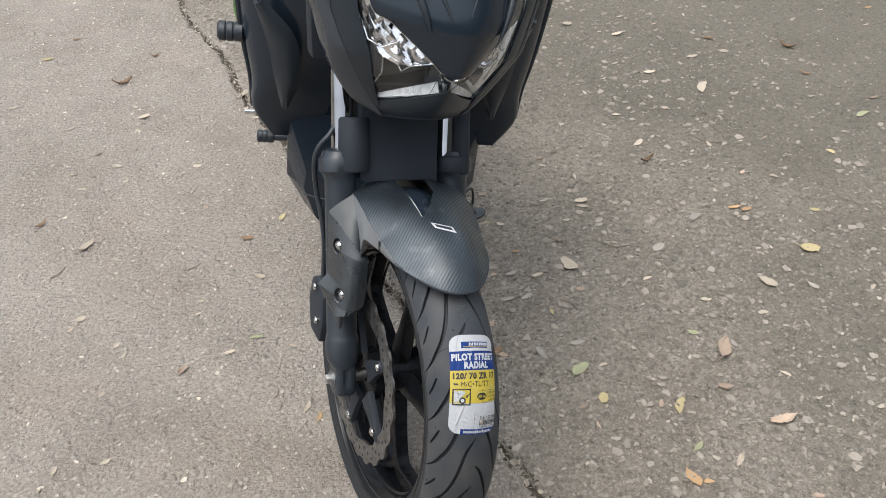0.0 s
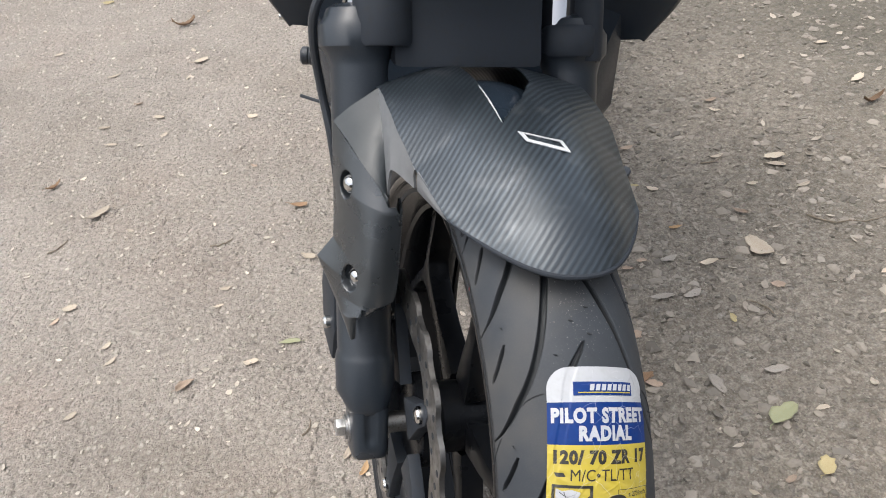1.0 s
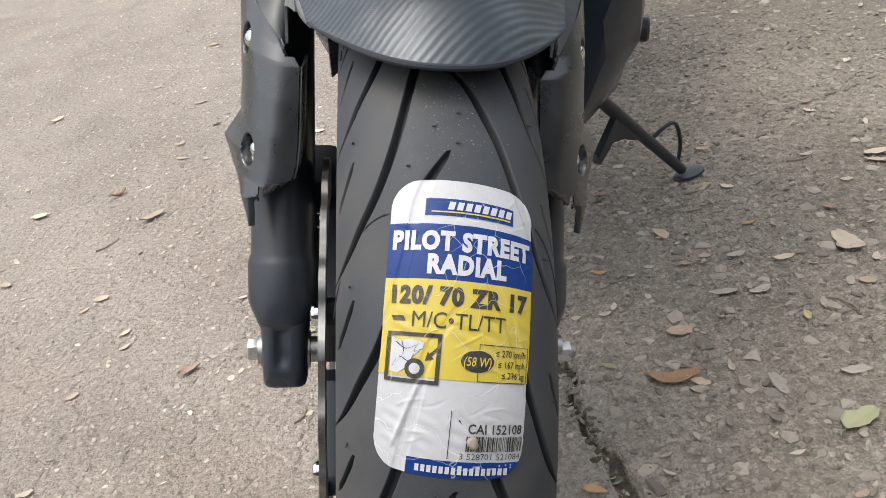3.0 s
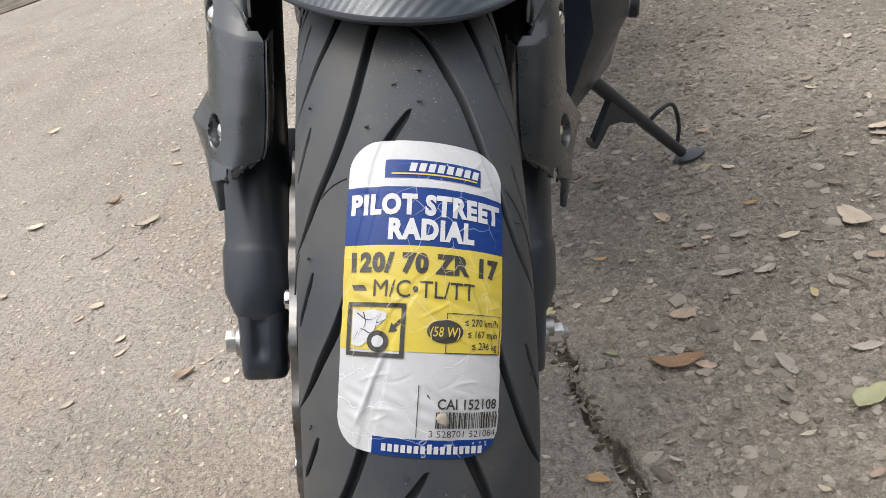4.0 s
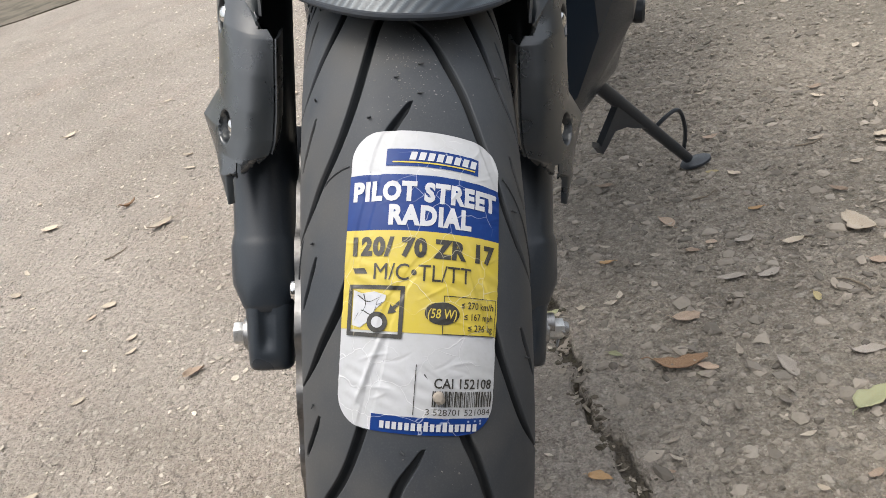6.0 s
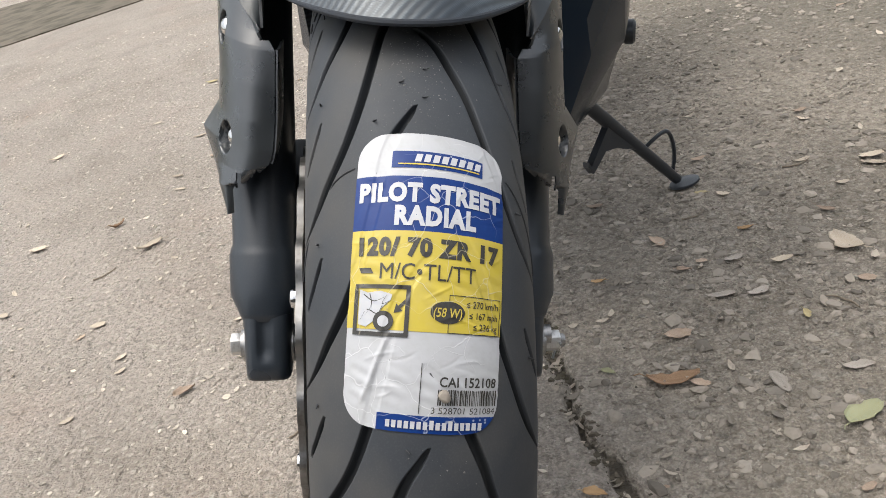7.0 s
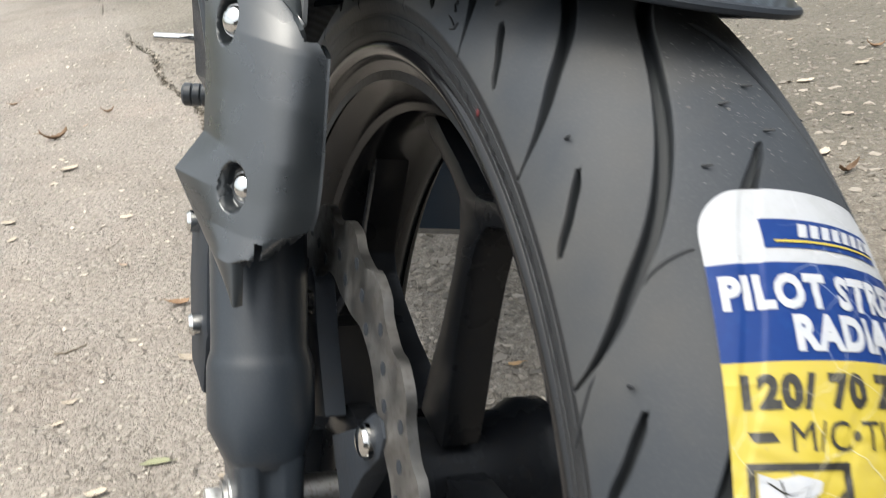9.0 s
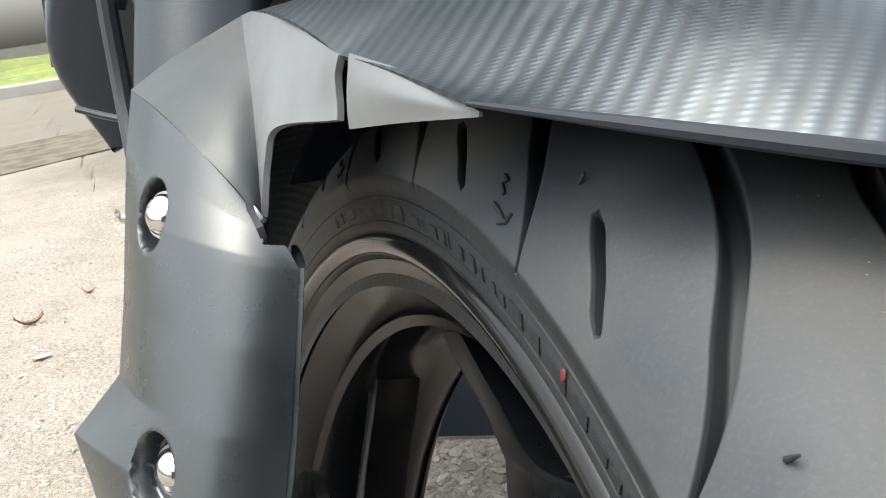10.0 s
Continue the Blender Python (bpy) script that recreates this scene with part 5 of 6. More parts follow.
    return np.stack([x, -(r - 0.0008) * np.cos(b), (r - 0.0008) * np.sin(b)], -1)


part("fender_lip", tube(fender_edge(np.linspace(-1, 1, 90)), [0.0006, 0.0015, 0.0019, 0.0020, 0.0020, 0.0020, 0.0020, 0.0019, 0.0015, 0.0006], 8), DARK, fender, "dark rolled edge of the fender", WHEEL)


def build_scoop():
    rows = []
    for th in np.linspace(85, 132, 40):
        half = np.interp(th, [85, 90, 100, 115, 132], [0.010, 0.018, 0.034, 0.052, 0.056])
        mid = np.interp(th, [85, 90, 100, 115], [-0.018, -0.012, 0.000, 0.006])
        r0 = np.interp(th, [85, 89, 93, 98, 104, 115, 132], [0.322, 0.3235, 0.3290, 0.3300, 0.3280, 0.322, 0.312])
        b = math.radians(th)
        row = []
        for s in np.linspace(-1, 1, 21):
            r = r0 - 0.010 * s * s - 0.004 * s
            row.append((mid + s * half, -r * math.cos(b), r * math.sin(b)))
        rows.append(row)
    return thick(grid_bm(np.array(rows)), 0.002)


part("fender_centre", build_scoop(), GLOSS, fender, "smooth black centre channel of the fender", WHEEL)


def badge_bm():
    """Small slanted silver outline badge on the fender's crown."""
    bm = bmesh.new()
    o = np.array([(-0.0165, 85.2), (0.014, 82.8), (0.0165, 80.5), (-0.014, 82.9)])
    rings = []
    for s0, t0 in ((0.0, 0.0), (0.10, 0.22)):
        ring = []
        for s, t in ((s0, t0), (1 - s0, t0), (1 - s0, 1 - t0), (s0, 1 - t0)):
            xx, tt = (o[0] * (1 - s) + o[1] * s) * (1 - t) + (o[3] * (1 - s) + o[2] * s) * t
            r = 0.3343 - 0.3 * 0.042 * (abs(xx) / 0.078 / 0.52) ** 2
            b = math.radians(tt)
            ring.append(bm.verts.new((xx, -r * math.cos(b), r * math.sin(b))))
        rings.append(ring)
    for k in range(4):
        bm.faces.new((rings[0][k], rings[0][(k + 1) % 4], rings[1][(k + 1) % 4], rings[1][k]))
    return thick(bm, 0.0006)


part("badge", badge_bm(), SILVER_PRINT, fender, "silver outline badge", WHEEL)
# pale tube along the slot's left edge, built in place of its glint
edge = []
for th in np.linspace(88, 106, 24):
    xx = -0.0235
    r = np.interp(th, [60, 70, 85, 112], [0.322, 0.330, 0.3325, 0.3385]) - 0.3 * 0.042 * (abs(xx) / 0.085 / 0.52) ** 2 + 0.0006
    b = math.radians(th)
    edge.append((xx, -r * math.cos(b), r * math.sin(b)))
part("slot_edge", tube(edge, [0.0004, 0.0008, 0.0008, 0.0004], 8), SILVER_PRINT, fender, "pale line imitating the glint on the slot's edge", WHEEL)

# -- brake caliper and hose behind the fork leg
caliper = part("brake_caliper", slab([(0.070, 0.020), (0.120, 0.012), (0.150, 0.060), (0.146, 0.108), (0.118, 0.128), (0.080, 0.110), (0.066, 0.062)], -0.128, -0.062, 0, 0.006), DARK, bike, "dark brown-black brake caliper behind the fork leg", WHEEL)
for y, z in ((0.084, 0.060), (0.112, 0.112)):
    part("caliper_bolt", lathe([(0.0, -0.135), (0.005, -0.135), (0.0065, -0.133), (0.0065, -0.126), (0.0, -0.126)], 16, at=(0, y, z)), CHROME, caliper, "steel caliper bolt", WHEEL)
part("brake_hose", tube([(-0.085, 0.215, 0.43), (-0.115, 0.175, 0.382), (-0.138, 0.168, 0.352), (-0.141, 0.170, 0.318), (-0.132, 0.168, 0.268), (-0.124, 0.150, 0.228), (-0.118, 0.135, 0.180), (-0.116, 0.122, 0.120)], 0.0042, 10, 40), MATT, bike, "black rubber brake hose", WHEEL)
part("hose_clip", tube([(-0.150, 0.178, 0.258), (-0.131, 0.168, 0.256), (-0.112, 0.150, 0.260)], 0.0016, 8, 8), MATT, bike, "wire hose clip", WHEEL)

# -- headlight cowl on the fork
FACE_X = -0.005


def face(x, z, depth=0.0):
    """The face of the cowl: depth metres behind its skin."""
    y = 0.010 + 1.76 * abs(x) ** 1.5 + 0.6 * max(0.0, 0.55 - z) + 0.42 * max(0.0, z - 0.63)
    return (FACE_X + x, y + depth, z)


def face_strip(a, b, n, m, depth=0.0, side=1, bulge=0.0):
    """Sheet on the face between two lines of (x, z)."""
    A, B = spline(a, n), spline(b, n)
    rows = []
    for k in range(n):
        row = []
        for s in np.linspace(0, 1, m):
            x, z = A[k] + (B[k] - A[k]) * s
            row.append(face(side * x, z, depth - bulge * math.sin(math.pi * s)))
        rows.append(row)
    return grid_bm(np.array(rows))


LENS_OUT = [(0.079, 0.476), (0.098, 0.518), (0.114, 0.565), (0.131, 0.616), (0.142, 0.700), (0.148, 0.780)]
LENS_IN = [(0.003, 0.520), (0.022, 0.553), (0.046, 0.574), (0.090, 0.607), (0.120, 0.632), (0.137, 0.780)]
COWL_OUT = [(0.068, 0.446), (0.106, 0.463), (0.141, 0.507), (0.162, 0.566), (0.178, 0.630), (0.184, 0.780)]
COWL_BACK = [(0.076, 0.464), (0.114, 0.480), (0.148, 0.522), (0.170, 0.578), (0.186, 0.642), (0.190, 0.785)]
NOSE = [(0.003, 0.549), (0.013, 0.5505), (0.022, 0.555)] + LENS_IN[2:]


def nose_bm():
    """The nose between the lamps, flat at its rounded tip and swelling above it."""
    edge = spline(NOSE, 44)
    rows = []
    for x0, z in edge:
        full = 0.018 * min(1.0, max(0.0, (z - 0.547) / 0.07)) ** 0.6
        rows.append([face(x0 * q, z, -0.004 - full * math.cos(q * math.pi / 2)) for q in np.linspace(-1, 1, 31)])
    return backed(grid_bm(np.array(rows)), 0.003)


headlight = part("headlight_cowl", nose_bm(), GLOSS, bike, "gloss black pointed headlight cowl nose", WHEEL, 60)
for side in (-1, 1):
    part("cowl_cheek", backed(face_strip(LENS_OUT, COWL_OUT, 30, 10, -0.004, side, 0.004), 0.003), COWL_GREY, headlight, "dark grey metallic cowl cheek", WHEEL, 50)
    rows = []
    for (x0, z0), (x1, z1) in zip(spline(COWL_OUT, 26), spline(COWL_BACK, 26)):
        p, q = np.array(face(side * x0, z0, -0.003)), np.array(face(side * x1, z1, 0.05))
        rows.append([p, (p + q) / 2 + np.array([side * 0.004, 0, 0]), q, q + np.array([-side * 0.012, 0.06, 0.004])])
    part("cowl_side", thick(grid_bm(np.array(rows)), 0.003), GLOSS, headlight, "gloss black cowl side", WHEEL, 50)
    lens = part("headlight_lens", backed(face_strip(LENS_OUT, LENS_IN, 30, 12, 0.000, side), 0.002), LENS, headlight, "clear plastic headlight cover", WHEEL, 60)
    lens.visible_shadow = False
    part("lamp_housing", face_strip([(x + 0.004, z - 0.004) for x, z in LENS_OUT], [(x - 0.006, z + 0.004) for x, z in LENS_IN], 30, 12, 0.075, side), LAMP_GREY, headlight, "dark inside of the headlamp", WHEEL, 60)
    upper_out = [(0.050, 0.553), (0.074, 0.547), (0.104, 0.564), (0.124, 0.612), (0.138, 0.720)]
    upper_in = [(0.027, 0.560), (0.050, 0.577), (0.082, 0.602), (0.112, 0.626), (0.130, 0.720)]
    bowl = face_strip(upper_out, upper_in, 22, 16, 0.016, side)
    for v in bowl.verts:
        v.co.y += 0.007 * noise.noise(v.co * 85) + 0.003 * math.sin(v.co.x * 420) + 0.12 * (v.co.z - 0.57)
    part("reflector", bowl, REFLECTOR, headlight, "bright chromed reflector", WHEEL, 32)
    part("reflector_rim", tube([face(side * x, z, 0.010) for x, z in ((0.124, 0.604), (0.110, 0.571), (0.094, 0.566), (0.077, 0.580), (0.072, 0.547), (0.065, 0.537), (0.058, 0.550), (0.030, 0.561))], 0.0012, 8), REFLECTOR, headlight, frame_m=WHEEL)
    lo = [(0.077, 0.478), (0.045, 0.496), (0.010, 0.514)]
    hi = [(0.075, 0.484), (0.045, 0.506), (0.011, 0.527)]
    bar = face_strip(lo, hi, 16, 4, 0.003, side)
    for v in bar.verts:
        line = np.interp(abs(v.co.x - FACE_X), [0.010, 0.045, 0.077], [0.514, 0.496, 0.478])
        v.co.y += 1.1 * (v.co.z - line)
    part("light_bar", backed(bar, 0.003), DRL, headlight, "white position light bar", WHEEL)
    part("lens_trim", tube([face(side * x, z, 0.003) for x, z in spline(LENS_OUT, 24)], 0.0015, 6), CHROME, headlight, "bright lens edge", WHEEL)
    part("lens_trim", tube([face(side * x, z, 0.010) for x, z in ((0.087, 0.498), (0.085, 0.526), (0.091, 0.553))], 0.0012, 6), CHROME, headlight, frame_m=WHEEL)
for x0, z0, x1, z1, wide in ((-0.046, 0.668, -0.027, 0.630, 0.0030), (-0.008, 0.634, 0.003, 0.668, 0.0022), (0.050, 0.596, 0.078, 0.668, 0.0060), (-0.074, 0.668, -0.052, 0.612, 0.0050)):
    pts = [Vector(face(x0 + (x1 - x0) * q, z0 + (z1 - z0) * q, -0.0205)) for q in (0, 0.35, 0.7, 1)]
    part("nose_fin", tube(pts, [0.0006, wide * 0.7, wide, wide] if z1 > z0 else [wide, wide, wide * 0.7, 0.0006], 8), COWL_GREY, headlight, "grey intake fin on the nose", WHEEL, 50)
for side in (-1, 1):
    inner_line = [(0.067, 0.448), (0.101, 0.490), (0.132, 0.538), (0.152, 0.580), (0.165, 0.630), (0.172, 0.780)]
    part("cheek_panel", backed(face_strip(inner_line, [(x + 0.002, z) for x, z in COWL_OUT], 30, 8, -0.0085, side, 0.003), 0.003), LAMP_GREY_DARK, headlight, "greyish outer panel of the cowl cheek", WHEEL, 50)
    part("lens_frame", tube([face(side * x, z, -0.001) for x, z in spline(LENS_IN[1:], 30)], 0.0012, 6), CHROME, headlight, "thin bright lens edge under the nose", WHEEL)
    part("lamp_hood", tube([face(side * x, z, 0.024) for x, z in ((0.088, 0.520), (0.096, 0.545), (0.102, 0.566))], [0.010, 0.012, 0.008], 12), DARK, headlight, "dark hood inside the lamp", WHEEL)
# white strip in one lamp only, stands for the highlight on its lens edge
guide = [(0.022, 0.541), (0.050, 0.516), (0.080, 0.486), (0.091, 0.530), (0.101, 0.565), (0.116, 0.615), (0.126, 0.690)]
part("light_guide", tube([face(x, z, 0.012) for x, z in guide], [0.0022, 0.0032, 0.0050, 0.0052, 0.0048, 0.0044, 0.0036], 8), DRL, headlight, "white strip imitating the highlight along the lens edge", WHEEL)
bridge_low = [(-0.022, 0.5095), (-0.008, 0.517), (0.0, 0.5205), (0.008, 0.517), (0.022, 0.5095)]
bridge_top = [(-0.024, 0.556), (-0.010, 0.5525), (0.0, 0.552), (0.010, 0.5525), (0.024, 0.556)]
bridge = part("lens_bridge", backed(face_strip(bridge_low, bridge_top, 15, 6, -0.001), 0.0016), LENS, headlight, "clear lens joining the two lamps", WHEEL, 60)
bridge.visible_shadow = False
part("bridge_backing", face_strip(bridge_low, bridge_top, 15, 6, 0.028), LAMP_GREY_DARK, headlight, "dark lamp bridge behind the lens", WHEEL, 60)
part("bridge_trim", tube([face(x, z, 0.004) for x, z in ((-0.020, 0.549), (-0.008, 0.541), (0.0, 0.5385), (0.008, 0.541), (0.020, 0.549))], 0.0014, 8), REFLECTOR, headlight, "bright trim in the lamp bridge", WHEEL)
chin_top = [(-0.079, 0.472), (-0.010, 0.514), (0.0, 0.519), (0.010, 0.514), (0.079, 0.472)]
chin_low = [(-0.068, 0.446), (-0.030, 0.453), (0.0, 0.457), (0.030, 0.453), (0.068, 0.446)]
part("cowl_chin", backed(face_strip(chin_top, chin_low, 33, 10, -0.003, 1, 0.004), 0.003), COWL_GREY, headlight, "dark grey lower lip of the cowl", WHEEL, 45)
part("cowl_underside", thick(grid_bm(np.array([[face(x, z, d) for d in (-0.002, 0.03, 0.07, 0.11)] for x, z in spline(chin_low, 20)])), 0.003), DARK, headlight, frame_m=WHEEL)
part("cowl_back", slab([(-0.165, 0.50), (0.150, 0.50), (0.165, 0.60), (0.165, 0.78), (-0.180, 0.78), (-0.180, 0.60)], 0.170, 0.200, 1, 0.006), DARK, headlight, "dark back plate of the cowl", WHEEL)
word = text_bm("dog Style", 9.0, 0, 0, 0, 0.004)
bmesh.ops.triangulate(word, faces=word.faces)
for v in word.verts:
    s, h = v.co.x / 1000, v.co.y / 1000
    z = 0.690 - 0.90 * s - 0.25 * h
    x = np.interp(z, [0.54, 0.61, 0.69, 0.78], [0.152, 0.176, 0.186, 0.184]) - 0.016 + 0.75 * h
    v.co = face(-x, z, -0.0085)
part("lettering", word, SILVER_PRINT, headlight, "small silver lettering on the cowl cheek", WHEEL, 80)

# -- body behind the fork: shrouds, radiator, engine and under cowl
SHROUD = [
    [(-0.070, 0.385, 0.900), (-0.200, 0.390, 0.905), (-0.280, 0.455, 0.900), (-0.270, 0.600, 0.900), (-0.200, 0.820, 0.890)],
    [(-0.070, 0.390, 0.790), (-0.200, 0.392, 0.790), (-0.274, 0.455, 0.780), (-0.262, 0.600, 0.790), (-0.190, 0.800, 0.810)],
    [(-0.075, 0.400, 0.700), (-0.205, 0.400, 0.700), (-0.266, 0.455, 0.690), (-0.255, 0.590, 0.700), (-0.185, 0.760, 0.740)],
    [(-0.095, 0.425, 0.630), (-0.215, 0.412, 0.635), (-0.256, 0.455, 0.620), (-0.246, 0.560, 0.635), (-0.180, 0.700, 0.680)],
    [(-0.115, 0.450, 0.550), (-0.228, 0.430, 0.565), (-0.254, 0.455, 0.555), (-0.240, 0.530, 0.570), (-0.180, 0.620, 0.610)],
    [(-0.135, 0.470, 0.480), (-0.208, 0.445, 0.498), (-0.216, 0.455, 0.492), (-0.208, 0.490, 0.500), (-0.180, 0.540, 0.530)],
]
for side in (-1, 1):
    rows = np.array(SHROUD) * np.array([-side, 1, 1])
    shroud = part("tank_shroud", thick(grid_bm(patch(rows, 30, 36)), 0.003), GLOSS, bike, "gloss black angular tank shroud", BODY, 40)
    edge = spline([np.array(r[2]) * np.array([-side, 1, 1]) for r in SHROUD[:5]], 20)
    part("shroud_edge", tube(edge + np.array([side * 0.002, 0.004, 0]), [0.007, 0.006, 0.005, 0.003], 8), COWL_GREY, shroud, "greyish worn shroud edge", BODY)
    # the shroud's curved gloss highlight, modelled as a raised grey crescent
    outer = spline([(-0.236, 0.383, 0.800), (-0.216, 0.380, 0.730), (-0.206, 0.381, 0.670), (-0.192, 0.392, 0.600)], 24)
    inner = spline([(-0.230, 0.380, 0.800), (-0.175, 0.372, 0.745), (-0.165, 0.376, 0.670), (-0.189, 0.391, 0.600)], 24)
    crease = np.array([[a + (b - a) * s + np.array([0, -0.010 * math.sin(math.pi * s), 0]) for s in np.linspace(0, 1, 8)] for a, b in zip(outer, inner)])
    part("shroud_crease", thick(grid_bm(crease * np.array([-side, 1, 1])), 0.006), COWL_GREY, shroud, "raised greyish crescent imitating a gloss highlight", BODY)
green = [(-0.280, 0.472, 0.800), (-0.276, 0.474, 0.740), (-0.270, 0.475, 0.690)]
part("side_stripe", tube(spline(green, 12), [0.004, 0.009, 0.003], 8), GREEN, shroud, "lime green stripe", BODY)
part("radiator", slab([(-0.160, 0.46), (0.160, 0.46), (0.175, 0.52), (0.170, 0.78), (-0.170, 0.78), (-0.175, 0.52)], 0.480, 0.515, 1, 0.004), DARK, bike, "dark radiator core", BODY)
for k in range(9):
    z = 0.49 + 0.032 * k
    part("radiator_fin", slab([(-0.158, z), (0.158, z), (0.158, z + 0.006), (-0.158, z + 0.006)], 0.473, 0.4805, 1), DARK, bike, frame_m=BODY)


def ring(y, halves):
    """A cross-section of the body at y from (half width, z) down one side."""
    return [(-x, y, z) for x, z in halves] + [(x, y, z) for x, z in halves[::-1]]


under = [
    ring(0.410, [(0.150, 0.440), (0.155, 0.400), (0.132, 0.330), (0.085, 0.270)]),
    ring(0.450, [(0.188, 0.545), (0.190, 0.405), (0.152, 0.330), (0.095, 0.245)]),
    ring(0.540, [(0.194, 0.560), (0.194, 0.410), (0.168, 0.310), (0.100, 0.215)]),
    ring(0.660, [(0.185, 0.520), (0.188, 0.400), (0.168, 0.270), (0.100, 0.200)]),
    ring(0.800, [(0.165, 0.500), (0.172, 0.400), (0.150, 0.280), (0.100, 0.215)]),
]
part("under_cowl", loft(under), GLOSS, bike, "black under cowl round the engine", BODY, 28)
part("engine", slab([(0.45, 0.45), (0.52, 0.70), (0.70, 0.72), (0.95, 0.50), (0.98, 0.30), (0.80, 0.25)], -0.16, 0.16, 0, 0.02), DARK, bike, "dark engine block", BODY)
tank = [
    ring(0.40, [(0.090, 0.930), (0.110, 0.880), (0.105, 0.800), (0.060, 0.760)]),
    ring(0.50, [(0.100, 1.020), (0.165, 0.960), (0.165, 0.830), (0.080, 0.760)]),
    ring(0.65, [(0.100, 1.040), (0.175, 0.970), (0.165, 0.830), (0.080, 0.740)]),
    ring(0.85, [(0.070, 0.930), (0.120, 0.880), (0.120, 0.790), (0.070, 0.730)]),
]
part("fuel_tank", loft(tank), GLOSS, bike, "gloss black fuel tank", BODY, 30)
part("steering_head", slab([(0.28, 0.66), (0.36, 0.62), (0.46, 0.80), (0.44, 0.93), (0.34, 0.93)], -0.05, 0.05, 0, 0.01), DARK, bike, frame_m=BODY)
seat = [
    ring(0.85, [(0.080, 0.790), (0.110, 0.770), (0.110, 0.720), (0.070, 0.700)]),
    ring(1.10, [(0.110, 0.800), (0.135, 0.775), (0.125, 0.720), (0.080, 0.690)]),
    ring(1.40, [(0.090, 0.860), (0.110, 0.835), (0.100, 0.770), (0.060, 0.740)]),
    ring(1.65, [(0.040, 0.900), (0.055, 0.880), (0.050, 0.840), (0.030, 0.820)]),
]
part("seat", loft(seat), MATT, bike, "black seat and tail", BODY, 30)
part("swing_arm", slab([(0.90, 0.36), (1.42, 0.33), (1.45, 0.29), (1.40, 0.26), (0.92, 0.28)], -0.13, 0.13, 0, 0.01), DARK, bike, frame_m=BODY)
rear = part("rear_tyre", lathe([(0.215, -0.055), (0.250, -0.070), (0.285, -0.055), (0.305, -0.025), (0.310, 0.0), (0.305, 0.025), (0.285, 0.055), (0.250, 0.070), (0.215, 0.055), (0.212, 0.0)], 72, at=(0, 1.40, 0.304), closed=True), RUBBER_SIDE, bike, "black rear tyre", BODY)
part("rear_rim", lathe([(0.215, -0.050), (0.195, -0.040), (0.190, 0.0), (0.195, 0.040), (0.215, 0.050), (0.212, 0.0)], 60, at=(0, 1.40, 0.304), closed=True), RIM_BLACK, rear, frame_m=BODY)

# crash bobbins, foot pegs and the rear brake pedal
KNOB = [(0.0, 0.0), (0.013, 0.0), (0.016, 0.003), (0.016, 0.012), (0.0145, 0.014), (0.016, 0.016), (0.016, 0.024), (0.0145, 0.026), (0.016, 0.028), (0.016, 0.040), (0.010, 0.042), (0.010, 0.090), (0.0, 0.090)]


def knob(name, label, tip, side, scale=1.0):
    prof = [(r * scale, -side * h * scale) for r, h in KNOB]
    return part(name, lathe(prof, 28, at=tip), MATT, bike, label, BODY)


knob("crash_bobbin", "ribbed black crash bobbin", (-0.312, 0.460, 0.702), -1, 1.1)
knob("foot_peg", "black rubber-tipped foot peg", (-0.276, 0.772, 0.285), -1, 0.95)
knob("foot_peg", "black rubber-tipped foot peg", (0.202, 0.550, 0.383), 1, 0.95)
part("brake_pedal", tube([(-0.170, 0.86, 0.33), (-0.215, 0.80, 0.350), (-0.245, 0.755, 0.363), (-0.300, 0.745, 0.366)], [0.007, 0.006, 0.006, 0.0055], 12, 20), CHROME, bike, "bright metal rear brake pedal", BODY)

# -- side stand
FOOT = Vector((0.436, 0.685, 0.006))
TOP = BODY @ Vector((0.130, 0.665, 0.250))


def along_stand(f, up=0.0, out=0.0):
    p = TOP.lerp(FOOT, f)
    return (p.x + out, p.y, p.z + up)


side_stand = part("side_stand", tube([along_stand(0), along_stand(0.5), along_stand(0.97)], [0.011, 0.0095, 0.0085], 14), MATT, bike, "black steel side stand set down on the ground")
bm = lathe([(0.0, 0.000), (0.026, 0.000), (0.028, 0.002), (0.027, 0.005), (0.012, 0.007), (0.0, 0.008)], 28, "Z", (0, 0, 0))
bm.transform(pose(FOOT.x + 0.008, FOOT.y, -0.001, 0, 0, 20) @ Matrix.Diagonal((1.0, 0.65, 1, 1)))
part("stand_foot", bm, MATT, side_stand)
part("stand_loop", tube(spline([along_stand(0.62, 0.008), along_stand(0.66, 0.028, 0.014), along_stand(0.74, 0.048, 0.020), along_stand(0.85, 0.056, 0.014), along_stand(0.93, 0.040, 0.006), along_stand(0.93, 0.010, 0.0)], 30), 0.0033, 8), MATT, side_stand, "bent wire toe loop")


def stand_plate():
    """Cast tang under the stand: a web with a hole and a thin curved arm."""
    def at(f, drop, side):
        p = TOP.lerp(FOOT, f)
        return Vector((p.x + side * 0.0035, p.y - side * 0.0050, p.z - drop))

    upper = [(0.50, 0.006), (0.40, 0.006), (0.30, 0.006), (0.22, 0.008), (0.12, 0.048), (0.02, 0.088), (-0.04, 0.112), (-0.06, 0.108)]
    lower = [(0.52, 0.010), (0.44, 0.016), (0.36, 0.028), (0.27, 0.038), (0.14, 0.062), (0.04, 0.098), (-0.03, 0.122), (-0.07, 0.117)]
    rings = []
    for (f0, d0), (f1, d1) in zip(upper, lower):
        rings.append([at(f0, d0, -1), at(f0, d0, 1), at(f1, d1, 1), at(f1, d1, -1)])
    return loft(rings)


part("stand_tang", stand_plate(), MATT, side_stand, angle=40)

